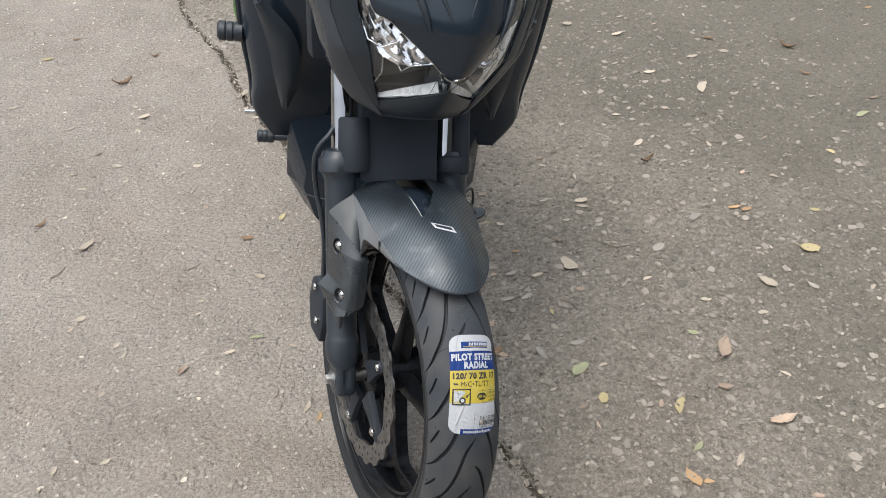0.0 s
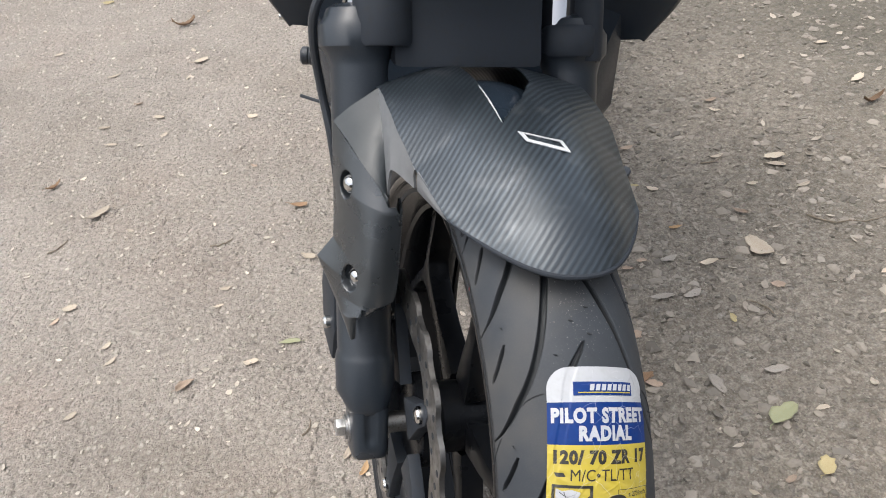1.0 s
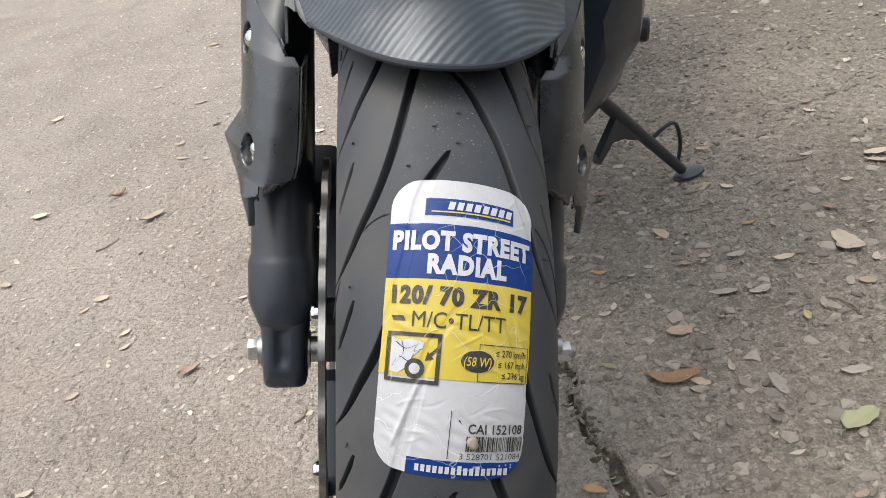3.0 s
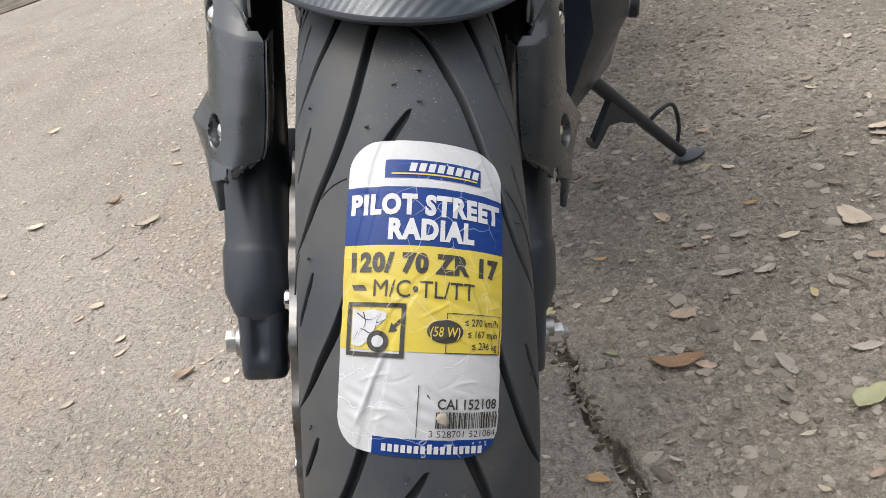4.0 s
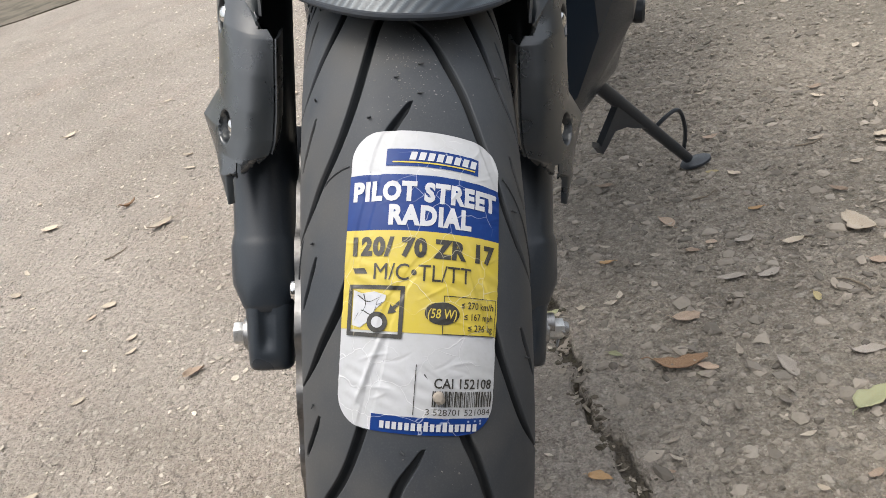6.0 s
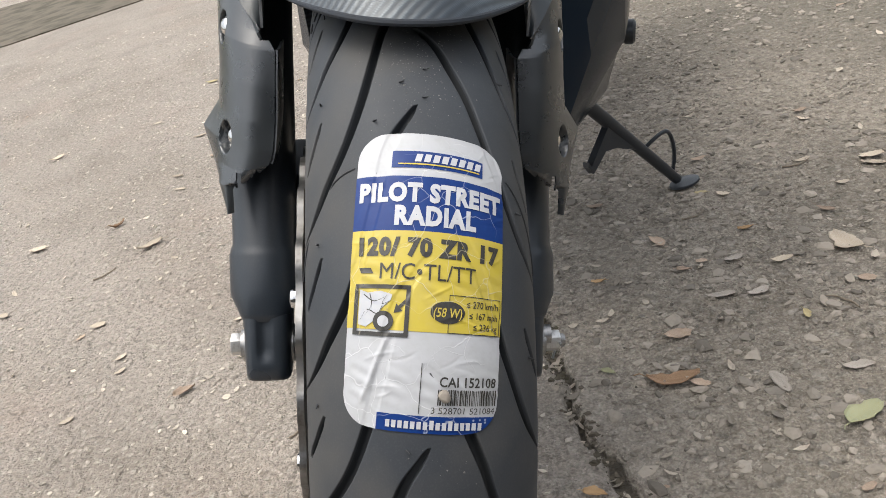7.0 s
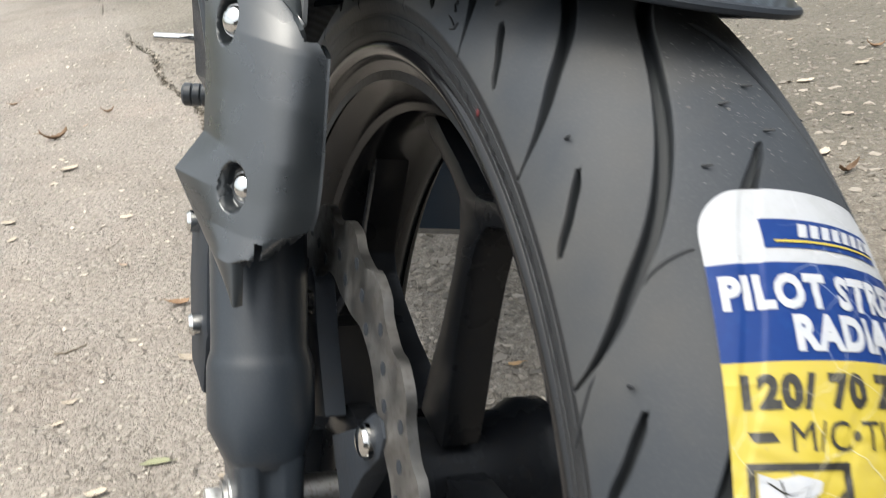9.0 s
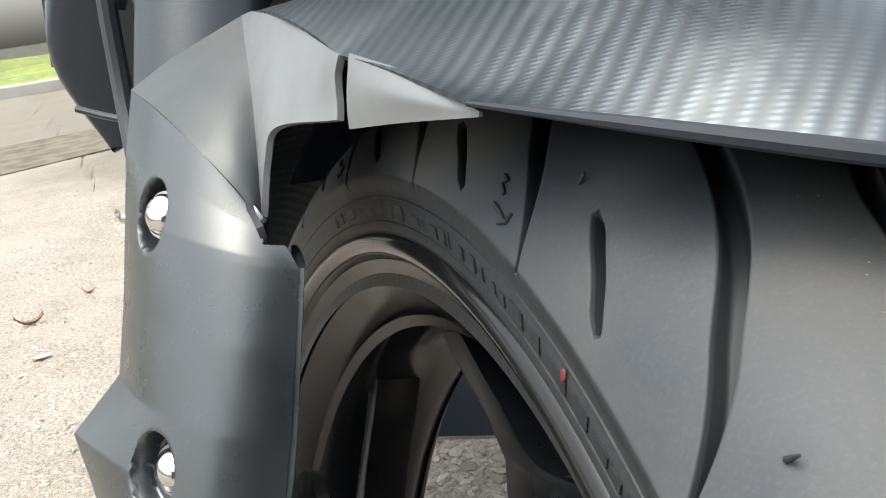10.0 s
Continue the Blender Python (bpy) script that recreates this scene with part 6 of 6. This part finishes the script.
# ---- fallen leaves
def leaf_mesh(name, seed, mat, aspect, curl):
    """A curled fallen leaf with a midrib and a short stalk, 1 m long before scaling."""
    r = random.Random(seed)
    n, m = 17, 7
    P = np.zeros((n, m, 3))
    bend, twist = curl * r.uniform(0.6, 1.4), r.uniform(-0.5, 0.5) * curl
    # some leaves have lost their tip
    last = (1.0, 0.90, 1.0, 0.80, 0.96, 0.92)[seed // 7 % 6]
    for i, s in enumerate(np.linspace(0, last, n)):
        half = aspect * 0.5 * math.sin(math.pi * (0.004 + 0.992 * s) ** (0.75 + 0.12 * (seed % 3))) ** 0.82 * (1 + 0.05 * math.sin(7 * s + seed))
        for j, q in enumerate(np.linspace(-1, 1, m)):
            z = bend * (s - 0.5) ** 2 * 1.2 + 0.45 * curl * q * q * half * 2 + twist * (s - 0.5) * q * 0.5 + 0.012 * max(1.0, 2.5 * curl) * r.uniform(-1, 1) - 0.015 * (abs(q) < 0.1)
            half *= 1 + 0.045 * math.sin(19 * s + 5 * seed + 2 * q) * (j in (0, m - 1))
            tear = 1 - (0.30 if q > 0 else 0.12) * abs(q) * max(0.0, math.sin(7.3 * s * (1.3 if q > 0 else 1) + 1.7 * seed)) ** 6
            P[i, j] = (s - 0.5 + 0.12 * math.sin(3 * q + seed) * half, q * half * tear * (1 + 0.04 * r.uniform(-1, 1) * abs(q)) + 0.06 * math.sin(4 * s + seed), z)
    P[..., 2] -= P[..., 2].min()
    bm = thick(grid_bm(P), 0.012)
    stalk = tube([(-0.5, 0.06 * math.sin(seed), P[0, 3, 2]), (-0.62, 0.03, P[0, 3, 2] + 0.01), (-0.72, -0.02, P[0, 3, 2] + 0.02)], 0.010, 5)
    bm = join(bm, stalk)
    me = bpy.data.meshes.new(name)
    bm.to_mesh(me)
    bm.free()
    me.shade_smooth()
    me.materials.append(mat)
    return me


# places of the single leaves: x, y, length, turn
TAN_A = [(1.196, 1.57, 0.051, -28), (1.31, 1.418, 0.054, 2), (1.558, 1.143, 0.04, -39), (1.444, 1.158, 0.048, 1), (1.262, 1.131, 0.049, -17), (1.355, 0.97, 0.077, 45), (1.615, 0.778, 0.027, -27), (1.181, 0.924, 0.034, -65), (1.032, 0.952, 0.031, -18), (1.008, 0.792, 0.055, 22), (0.705, 0.813, 0.026, -44), (0.711, 0.595, 0.042, -34), (0.569, 0.404, 0.072, -68), (0.478, 0.401, 0.037, -11), (0.712, 0.278, 0.03, 2), (0.962, 0.149, 0.064, -86), (0.796, 0.157, 0.031, -25), (0.886, 0.068, 0.03, -33), (0.477, 0.081, 0.023, -12), (0.813, -0.101, 0.029, -62)]
TAN_B = [(0.588, -0.245, 0.042, 38), (1.246, 0.484, 0.03, -54), (0.648, 0.563, 0.024, -26), (0.929, -0.251, 0.022, -12), (0.721, 0.522, 0.03, 4), (-0.312, 1.616, 0.056, 4), (-0.544, 1.653, 0.041, 15), (-0.708, 1.88, 0.035, -6), (-0.424, 1.36, 0.038, -26), (-0.553, 1.372, 0.032, -8), (-0.535, 1.285, 0.037, -26), (-0.544, 1.004, 0.063, 23), (-0.575, 0.722, 0.036, -10), (-0.552, 0.456, 0.027, 20), (-0.314, 0.619, 0.021, -10), (-0.3, 0.661, 0.024, 6), (-0.146, 0.688, 0.037, -51), (-0.268, 0.462, 0.031, -25), (-0.129, 0.419, 0.028, -38), (-0.147, 0.233, 0.035, 58)]
TAN_C = [(-0.561, 0.267, 0.029, 17), (-0.659, 0.287, 0.028, 70), (-0.689, 0.251, 0.021, 47), (-0.505, 0.597, 0.026, 36), (-0.414, 1.269, 0.025, 11), (-0.206, 1.255, 0.034, -42), (0.016, 1.62, 0.057, 53), (0.015, 1.442, 0.033, -27), (0.484, 0.621, 0.029, -60), (0.633, 0.665, 0.03, -1), (0.718, 0.62, 0.05, -36), (0.33, -0.005, 0.017, -54), (-0.829, 1.145, 0.055, -29), (-0.797, 0.855, 0.036, -26), (-0.496, 0.556, 0.024, 32), (-0.988, 1.794, 0.052, 35)]
BROWN = [(0.981, 0.704, 0.053, -2), (1.761, 1.073, 0.074, -55), (1.693, 0.897, 0.041, -38), (1.565, 1.243, 0.048, -70), (-0.353, 1.873, 0.075, -11), (-0.649, 1.158, 0.05, 52), (-0.226, 2.031, 0.046, -37), (-0.483, 2.312, 0.045, -28), (-0.141, 0.849, 0.049, -26), (0.269, 0.215, 0.079, -23)]
PINK = [(1.772, 0.686, 0.036, -27), (0.588, 0.499, 0.034, -56), (0.728, -0.198, 0.071, -7), (0.387, -0.058, 0.021, -94), (0.673, -0.369, 0.03, -18), (0.678, -0.079, 0.041, -31), (0.739, 0.009, 0.077, 40), (0.292, 0.197, 0.03, -25), (0.53, -0.064, 0.027, 35), (-0.373, 0.451, 0.04, 26), (0.302, 0.294, 0.048, -25), (0.494, 0.763, 0.032, 7), (0.291, 0.686, 0.033, -32), (0.202, 0.058, 0.015, -39), (0.379, -0.003, 0.022, -5), (0.384, 0.448, 0.021, -29), (0.356, 0.436, 0.025, -19), (0.714, 0.848, 0.028, -14), (0.551, 0.311, 0.03, -47), (0.346, 0.529, 0.04, -71)]
ORANGE = [(1.068, 0.418, 0.044, -10), (1.09, 0.397, 0.038, 3), (0.487, -0.243, 0.053, -97), (2.208, 1.181, 0.035, -29), (0.509, -0.261, 0.025, -24), (-0.131, 0.199, 0.031, 58), (0.239, 0.464, 0.025, -10), (0.471, 0.504, 0.028, -10), (0.134, 0.068, 0.032, -32)]
YELLOWISH = [(1.463, 0.515, 0.035, -82), (1.243, 0.323, 0.036, -53), (1.133, 0.198, 0.065, -51), (0.434, -0, 0.045, 37), (0.564, -0.085, 0.055, 45), (-0.589, 2.198, 0.048, -28), (-0.036, 0.9, 0.044, 46), (0.453, 0.273, 0.025, -91), (0.455, 0.644, 0.026, -33)]
GREENISH = [(1.676, 0.628, 0.055, -2), (0.71, 0.081, 0.034, -54), (0.427, 0.089, 0.061, 30), (0.54, -0.183, 0.037, 17), (-0.203, 0.483, 0.042, -18), (0.199, 0.259, 0.024, -44), (0.147, 0.382, 0.047, -25)]
PALE = [(0.423, 0.345, 0.04, 14), (0.426, 0.435, 0.036, 3), (0.797, 0.366, 0.047, -11), (0.458, 0.162, 0.04, -25), (0.371, 0.166, 0.048, -75), (0.952, 0.429, 0.051, 3), (1.048, 0.091, 0.037, -88), (0.77, 0.015, 0.03, -103), (0.401, -0.101, 0.027, -24), (0.574, -0.003, 0.028, -38), (0.377, 0.356, 0.046, -27)]

KINDS = (
    (LEAF_TAN, "dry curled tan leaf lying on the concrete", TAN_A + TAN_B + TAN_C, 1.0),
    (LEAF_BROWN, "thin dry brown curled leaf on the concrete", BROWN, 2.4),
    (LEAF_PINK, "dry faded reddish-brown leaf on the concrete", PINK, 1.2),
    (LEAF_ORANGE, "dry orange-tan leaf lying on the concrete", ORANGE, 1.0),
    (LEAF_YELLOW, "fallen yellow leaf lying on the concrete", YELLOWISH, 0.8),
    (LEAF_GREEN, "fallen pale green leaf lying on the concrete", GREENISH, 0.8),
    (LEAF_PALE, "bleached greyish skeleton leaf on the concrete", PALE, 0.5),
)
rng = random.Random(11)
for mat, label, places, curl in KINDS:
    shapes = [leaf_mesh("fallen_leaf", 3 + 7 * k, mat, (0.36, 0.44, 0.38, 0.48, 0.36, 0.42)[k] / (1.0 if curl < 2 else 1.6), (0.26, 0.14, 0.40, 0.24, 0.55, 0.32)[k] * curl) for k in range(6)]
    for x, y, size, turn in places:
        leaf = new("fallen_leaf", rng.choice(shapes))
        z = float(ground_height(np.array(x), np.array(y)))
        flip = 180 if rng.random() < 0.5 else 0
        leaf.matrix_world = pose(x, y, z + 0.0015, rng.uniform(-5, 5), rng.uniform(-5, 5), turn + flip) @ Matrix.Diagonal((size * 0.86, size * rng.uniform(0.75, 1.15), size, 1))
        tagged(leaf, label, "leaf", "fallen leaves on the yard")
    if mat in (LEAF_TAN, LEAF_PINK):
        for _ in range(46 if mat == LEAF_TAN else 26):
            x, y = rng.uniform(0.9, 2.4), rng.uniform(0.0, 2.8)
            if rng.random() < 0.4:
                x, y = rng.uniform(-1.5, -0.1), rng.uniform(0.6, 3.2)
            size = rng.uniform(0.012, 0.026)
            leaf = new("fallen_leaf", rng.choice(shapes))
            z = float(ground_height(np.array(x), np.array(y)))
            leaf.matrix_world = pose(x, y, z + 0.001, rng.uniform(-8, 8), rng.uniform(-8, 8), rng.uniform(0, 360)) @ Matrix.Diagonal((size, size, size, 1))
            tagged(leaf, label, "leaf", "fallen leaves on the yard")


# ---- thin dry twigs
TWIG = material("dry_twig", (0.20, 0.165, 0.125), 0.8, grain=(0.10, 0.08, 0.06), grain_size=200, grain_mix=0.5)
rng = random.Random(23)
for x, y, length, turn in ((0.74, 0.42, 0.13, -25), (0.98, 0.30, 0.06, 70), (0.62, 0.66, 0.05, 7), (1.20, 0.72, 0.09, -50), (0.50, 0.28, 0.045, 120), (0.86, 0.02, 0.07, 35), (1.35, 0.34, 0.06, -80), (0.42, 0.58, 0.04, 15), (-0.62, 0.93, 0.05, 40), (-0.30, 0.80, 0.045, 5), (-0.20, 0.30, 0.03, 60)):
    a, pts = radians(turn), []
    for s in np.linspace(-0.5, 0.5, 7):
        bend = length * 0.16 * (s * s * 4 - 1) * rng.uniform(0.7, 1.3)
        px, py = x + s * length * math.cos(a) - bend * math.sin(a), y + s * length * math.sin(a) + bend * math.cos(a)
        pts.append((px, py, float(ground_height(np.array(px), np.array(py))) + 0.0022))
    tagged(part("twig", tube(pts, [0.0016, 0.0013, 0.0008], 6), TWIG), "thin bent dry twig lying on the concrete", "twig", "twigs on the yard")


# ---- gravel and flakes, uncountable
def scatter(name, label, category, mat, count, seed, size, flat, place):
    r = np.random.default_rng(seed)
    phi = (1 + 5 ** 0.5) / 2
    base = np.array([(-1, phi, 0), (1, phi, 0), (-1, -phi, 0), (1, -phi, 0), (0, -1, phi), (0, 1, phi), (0, -1, -phi), (0, 1, -phi), (phi, 0, -1), (phi, 0, 1), (-phi, 0, -1), (-phi, 0, 1)]) / 1.9
    tri = np.array([(0, 11, 5), (0, 5, 1), (0, 1, 7), (0, 7, 10), (0, 10, 11), (1, 5, 9), (5, 11, 4), (11, 10, 2), (10, 7, 6), (7, 1, 8), (3, 9, 4), (3, 4, 2), (3, 2, 6), (3, 6, 8), (3, 8, 9), (4, 9, 5), (2, 4, 11), (6, 2, 7), (8, 6, 7), (9, 8, 1)])
    xy = place(r, count)
    s = size[0] + (size[1] - size[0]) * r.random(count) ** 2.2
    jit = 1 + 0.42 * (r.random((count, 12, 1)) - 0.5) * 2
    a = r.random(count) * 6.283
    stretch = np.stack([np.ones(count), r.uniform(0.5, 0.95, count), r.uniform(*flat, count)], -1)
    P = base[None] * jit * stretch[:, None] * s[:, None, None]
    c, n = np.cos(a)[:, None], np.sin(a)[:, None]
    X = P[..., 0] * c - P[..., 1] * n + xy[:, :1]
    Y = P[..., 0] * n + P[..., 1] * c + xy[:, 1:]
    Z = P[..., 2] + (ground_height(xy[:, 0], xy[:, 1]) + 0.25 * s * stretch[:, 2])[:, None]
    verts = np.stack([X, Y, Z], -1).reshape(-1, 3)
    faces = (tri[None] + 12 * np.arange(count)[:, None, None]).reshape(-1, 3)
    me = bpy.data.meshes.new(name)
    me.from_pydata(verts.tolist(), [], faces.tolist())
    me.materials.append(mat)
    return tagged(new(name, me), label, category, kind="stuff")


def joint_x(y):
    return 0.188 - (y + 0.1) * 0.1009


def rough_side(r, n):
    y = r.uniform(-0.45, 3.0, n)
    return np.stack([joint_x(y) + 0.02 + np.abs(r.normal(0, 0.9, n)), y], -1)


def smooth_side(r, n):
    y = r.uniform(-0.3, 3.6, n)
    return np.stack([joint_x(y) - 0.02 - r.uniform(0, 1.9, n), y], -1)


def along_joint(r, n):
    y = r.uniform(-0.3, 3.0, n)
    return np.stack([joint_x(y) - 0.012 * np.sin(y * 9) + r.normal(0, 0.006, n), y], -1)


scatter("gravel", "loose grey gravel and grit on rough concrete", "gravel", STONE, 19000, 3, (0.0016, 0.0066), (0.35, 0.7), rough_side)
scatter("stone_chips", "flat grey-brown stone chips bedded in rough concrete", "stone chips", STONE, 4600, 13, (0.003, 0.013), (0.18, 0.38), rough_side)
scatter("pebbles", "larger flat pale-grey stones bedded in rough concrete", "stones", PEBBLE, 420, 17, (0.005, 0.0125), (0.16, 0.40), rough_side)
scatter("grit", "fine scattered grit on worn concrete", "grit", GRIT, 15000, 4, (0.0013, 0.0048), (0.35, 0.7), smooth_side)
FLAKE = material("dry_leaf_bits", (0.33, 0.290, 0.240), 0.75, grain=(0.16, 0.12, 0.09), grain_size=200, island=0.5)

CRUMB = material("pale_leaf_bits", (0.50, 0.45, 0.38), 0.75, grain=(0.26, 0.21, 0.16), grain_size=200, island=0.4)


def litter(name, label, count, seed, size, place, mat=None):
    """Many small curled leaflets as one object."""
    r = np.random.default_rng(seed)
    shape = np.array([(-1, 0, 0.10), (-0.45, -0.30, 0.02), (-0.45, 0.30, 0.06), (0.1, -0.42, 0.0), (0.1, 0.42, 0.10), (0.6, -0.28, 0.05), (0.6, 0.28, 0.12), (1, 0, 0.22), (0.05, 0, -0.04)])
    tri = np.array([(0, 1, 8), (0, 8, 2), (1, 3, 8), (2, 8, 4), (3, 5, 8), (4, 8, 6), (5, 7, 8), (8, 7, 6)])
    xy = place(r, count)
    s = (size[0] + (size[1] - size[0]) * r.random(count) ** 1.5) / 2
    P = shape[None] * (1 + 0.25 * (r.random((count, 9, 3)) - 0.5))
    P[..., 1] *= r.uniform(0.7, 1.5, (count, 1))
    P[..., 2] = P[..., 2] * r.uniform(0.5, 3.0, (count, 1)) + P[..., 1] * r.uniform(-0.5, 0.5, (count, 1)) + P[..., 0] * r.uniform(-0.2, 0.2, (count, 1))
    P[..., 2] -= P[..., 2].min(axis=1, keepdims=True)
    P *= s[:, None, None]
    a = r.random(count) * 6.283
    c, n = np.cos(a)[:, None], np.sin(a)[:, None]
    Z = P[..., 2] + ground_height(xy[:, 0], xy[:, 1])[:, None] + 0.0008
    low = np.stack([P[..., 0] * c - P[..., 1] * n + xy[:, :1], P[..., 0] * n + P[..., 1] * c + xy[:, 1:], Z], -1)
    up = low + np.array([0, 0, 0.0006])
    verts = np.concatenate([low, up], axis=1).reshape(-1, 3)
    both = np.concatenate([tri[:, ::-1], tri + 9])
    rim = [0, 2, 4, 6, 7, 5, 3, 1]
    sides = []
    for k in range(8):
        p, q = rim[k], rim[(k + 1) % 8]
        sides += [(p, q, q + 9), (p, q + 9, p + 9)]
    faces = (np.concatenate([both, np.array(sides)])[None] + 18 * np.arange(count)[:, None, None]).reshape(-1, 3)
    me = bpy.data.meshes.new(name)
    me.from_pydata(verts.tolist(), [], faces.tolist())
    me.materials.append(mat or FLAKE)
    return tagged(new(name, me), label, "leaf litter", kind="stuff")


litter("leaf_litter", "small dry grey-brown leaflets strewn over rough concrete", 1400, 5, (0.005, 0.021), rough_side)
litter("leaf_crumbs", "few dry leaf crumbs on worn concrete", 2300, 6, (0.004, 0.015), smooth_side, CRUMB)
litter("joint_debris", "leaf bits caught in the slab joint", 420, 8, (0.006, 0.020), along_joint)
scatter("joint_soil", "dark soil crumbs filling the slab joint", "soil", SOIL_AND_STRIP, 2400, 9, (0.0015, 0.0055), (0.3, 0.6), along_joint)

# ---- unseen plain walls added behind, to block low sky and darken reflections
RENDERED = material("dull_grey_render", (0.10, 0.098, 0.092), 0.9, grain=(0.11, 0.105, 0.10), grain_size=9, blotch=(0.07, 0.068, 0.064), blotch_size=0.8, bump=0.4, bump_size=40)
tagged(part("wall_south", slab([(-4, -2.6), (10, -2.6), (10, -2.9), (-4, -2.9)], 0.0, 1.7, 2), RENDERED, None), "unseen dull grey wall added to darken reflections", "wall", kind="structure")
tagged(part("wall_east", slab([(10, -2.6), (10, 6), (10.3, 6), (10.3, -2.9)], 0.0, 2.4, 2), RENDERED, None), "unseen dull grey wall added to darken reflections", "wall", kind="structure")

# ---- distance: a dark strip, kerb, grass bank, low wall and pale houses
part("earth_strip", slab([(-14, 2.0), (-2.0, 4.15), (-0.4, 4.85), (0.5, 5.3), (12, 8.2), (12, 10.5), (0.5, 6.6), (-0.4, 6.3), (-2, 6.0), (-14, 5.0)], -0.02, 0.006, 2), SOIL_AND_STRIP, None)
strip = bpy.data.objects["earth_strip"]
tagged(strip, "dark flat strip across the yard", "earth strip", kind="structure")
KERB = material("grey_kerb_stone", (0.28, 0.27, 0.25), 0.9, grain=(0.18, 0.17, 0.15), grain_size=60, blotch=(0.2, 0.19, 0.17), blotch_size=2, bump=0.5, bump_size=60)
TURF = material("turf", (0.16, 0.20, 0.04), 0.95, grain=(0.32, 0.30, 0.10), grain_size=6, grain_mix=0.6, blotch=(0.09, 0.13, 0.03), blotch_size=0.6, bump=1.0, bump_size=30)
kerb = part("kerb", slab([(13.0, 0.0), (13.02, 0.14), (13.05, 0.16), (13.30, 0.16), (13.30, 0.0)], -30, 25, 0), KERB, None)
tagged(kerb, "grey concrete kerb in front of the grass", "kerb", kind="structure")
bank = grid_bm(np.array([[(x, y, 0.15 + 0.05 * math.sin(x * 0.9) + 0.25 * (y - 13.2) / 17 + 0.06 * math.sin(y * 1.7 + x)) for y in np.linspace(13.25, 30, 30)] for x in np.linspace(-30, 25, 60)]))
tagged(part("grass_bank", bank, TURF, None), "sunlit yellow-green grass bank", "grass", kind="structure")
WALLM = material("weathered_wall", (0.26, 0.25, 0.25), 0.9, grain=(0.18, 0.17, 0.17), grain_size=8, blotch=(0.2, 0.19, 0.19), blotch_size=0.7)
tagged(part("low_wall", slab([(30, 0), (30, 0.7), (30.3, 0.7), (30.3, 0)], -40, 35, 0), WALLM, None), "weathered grey low wall beyond the grass", "wall", kind="structure")
HOUSE = material("pale_pink_render", (0.62, 0.55, 0.53), 0.9, grain=(0.5, 0.45, 0.43), grain_size=3, blotch=(0.55, 0.5, 0.48), blotch_size=0.5)
house = part("house", slab([(-26, 0), (-9, 0), (-9, 3.2), (-26, 3.2)], 58, 66, 1), HOUSE, None)
tagged(house, "pale pinkish rendered house far behind", "house")
for k in range(5):
    part("window", slab([(-25 + 3.2 * k, 1.2), (-23.6 + 3.2 * k, 1.2), (-23.6 + 3.2 * k, 2.4), (-25 + 3.2 * k, 2.4)], 57.9, 58.02, 1), DARK, house)
part("roof", slab([(57.4, 3.2), (62, 4.6), (66.6, 3.2)], -26.6, -8.4, 0), KERB, house)


# ---- unseen trees beyond the grass, placed for dark reflections; crowns overhang the far side
BARK = material("bark", (0.10, 0.08, 0.06), 0.9, grain=(0.05, 0.04, 0.03), grain_size=30, bump=0.8, bump_size=40)
FOLIAGE = material("tree_leaves", (0.055, 0.085, 0.025), 0.6, grain=(0.09, 0.11, 0.03), grain_size=3, island=0.5)


def tree(x, y, height, spread, seed):
    r = np.random.default_rng(seed)
    ob = thing("tree", "unseen broad leafy tree with a dark trunk, placed for dark reflections", "tree", "trees beyond the grass", at=(x, y, 0))
    lean = r.uniform(-0.4, 0.4, 2)
    limbs = [tube(spline([(x, y, -0.1), (x + lean[0] * 0.3, y + lean[1] * 0.3, height * 0.25), (x + lean[0], y + lean[1], height * 0.6)], 10), [0.32, 0.22, 0.10], 12)]
    ends = []
    for k in range(9):
        a, b = k * 0.7 + r.uniform(0, 0.4), height * r.uniform(0.38, 0.55)
        tip = np.array([x + spread * math.cos(a) * r.uniform(0.5, 0.9), y + spread * math.sin(a) * r.uniform(0.5, 0.9), height * r.uniform(0.5, 0.95)])
        root = np.array([x + lean[0] * 0.5, y + lean[1] * 0.5, b])
        limbs.append(tube(spline([root, (root + tip) / 2 + np.array([0, 0, 0.5]), tip], 8), [0.10, 0.06, 0.02], 7))
        ends += [tip, (root + tip) / 2 + np.array([0, 0, 0.6])]
    part("trunk", join(*limbs), BARK, ob)
    ends = np.array(ends)
    n = 4200
    c = ends[r.integers(0, len(ends), n)] + r.normal(0, 1, (n, 3)) * np.array([0.95, 0.95, 0.6])
    c = c[c[:, 2] > height * 0.45]
    n = len(c)
    size = r.uniform(0.10, 0.22, n)
    u = r.normal(size=(n, 3))
    u /= np.linalg.norm(u, axis=1, keepdims=True)
    v = np.cross(u, r.normal(size=(n, 3)))
    v /= np.linalg.norm(v, axis=1, keepdims=True)
    s = size[:, None]
    P = np.stack([c - u * s, c + v * s * 0.45, c + u * s, c - v * s * 0.45], 1).reshape(-1, 3) - np.array([x, y, 0])
    me = bpy.data.meshes.new("crown")
    me.from_pydata(P.tolist(), [], np.arange(4 * n).reshape(-1, 4).tolist())
    me.materials.append(FOLIAGE)
    crown = new("crown", me)
    crown.parent = ob


for k, (x, y, h, w) in enumerate(((-12.5, 20.0, 11.0, 4.6), (-5.5, 23.5, 12.0, 5.0))):
    tree(x, y, h, w, 21 + k)
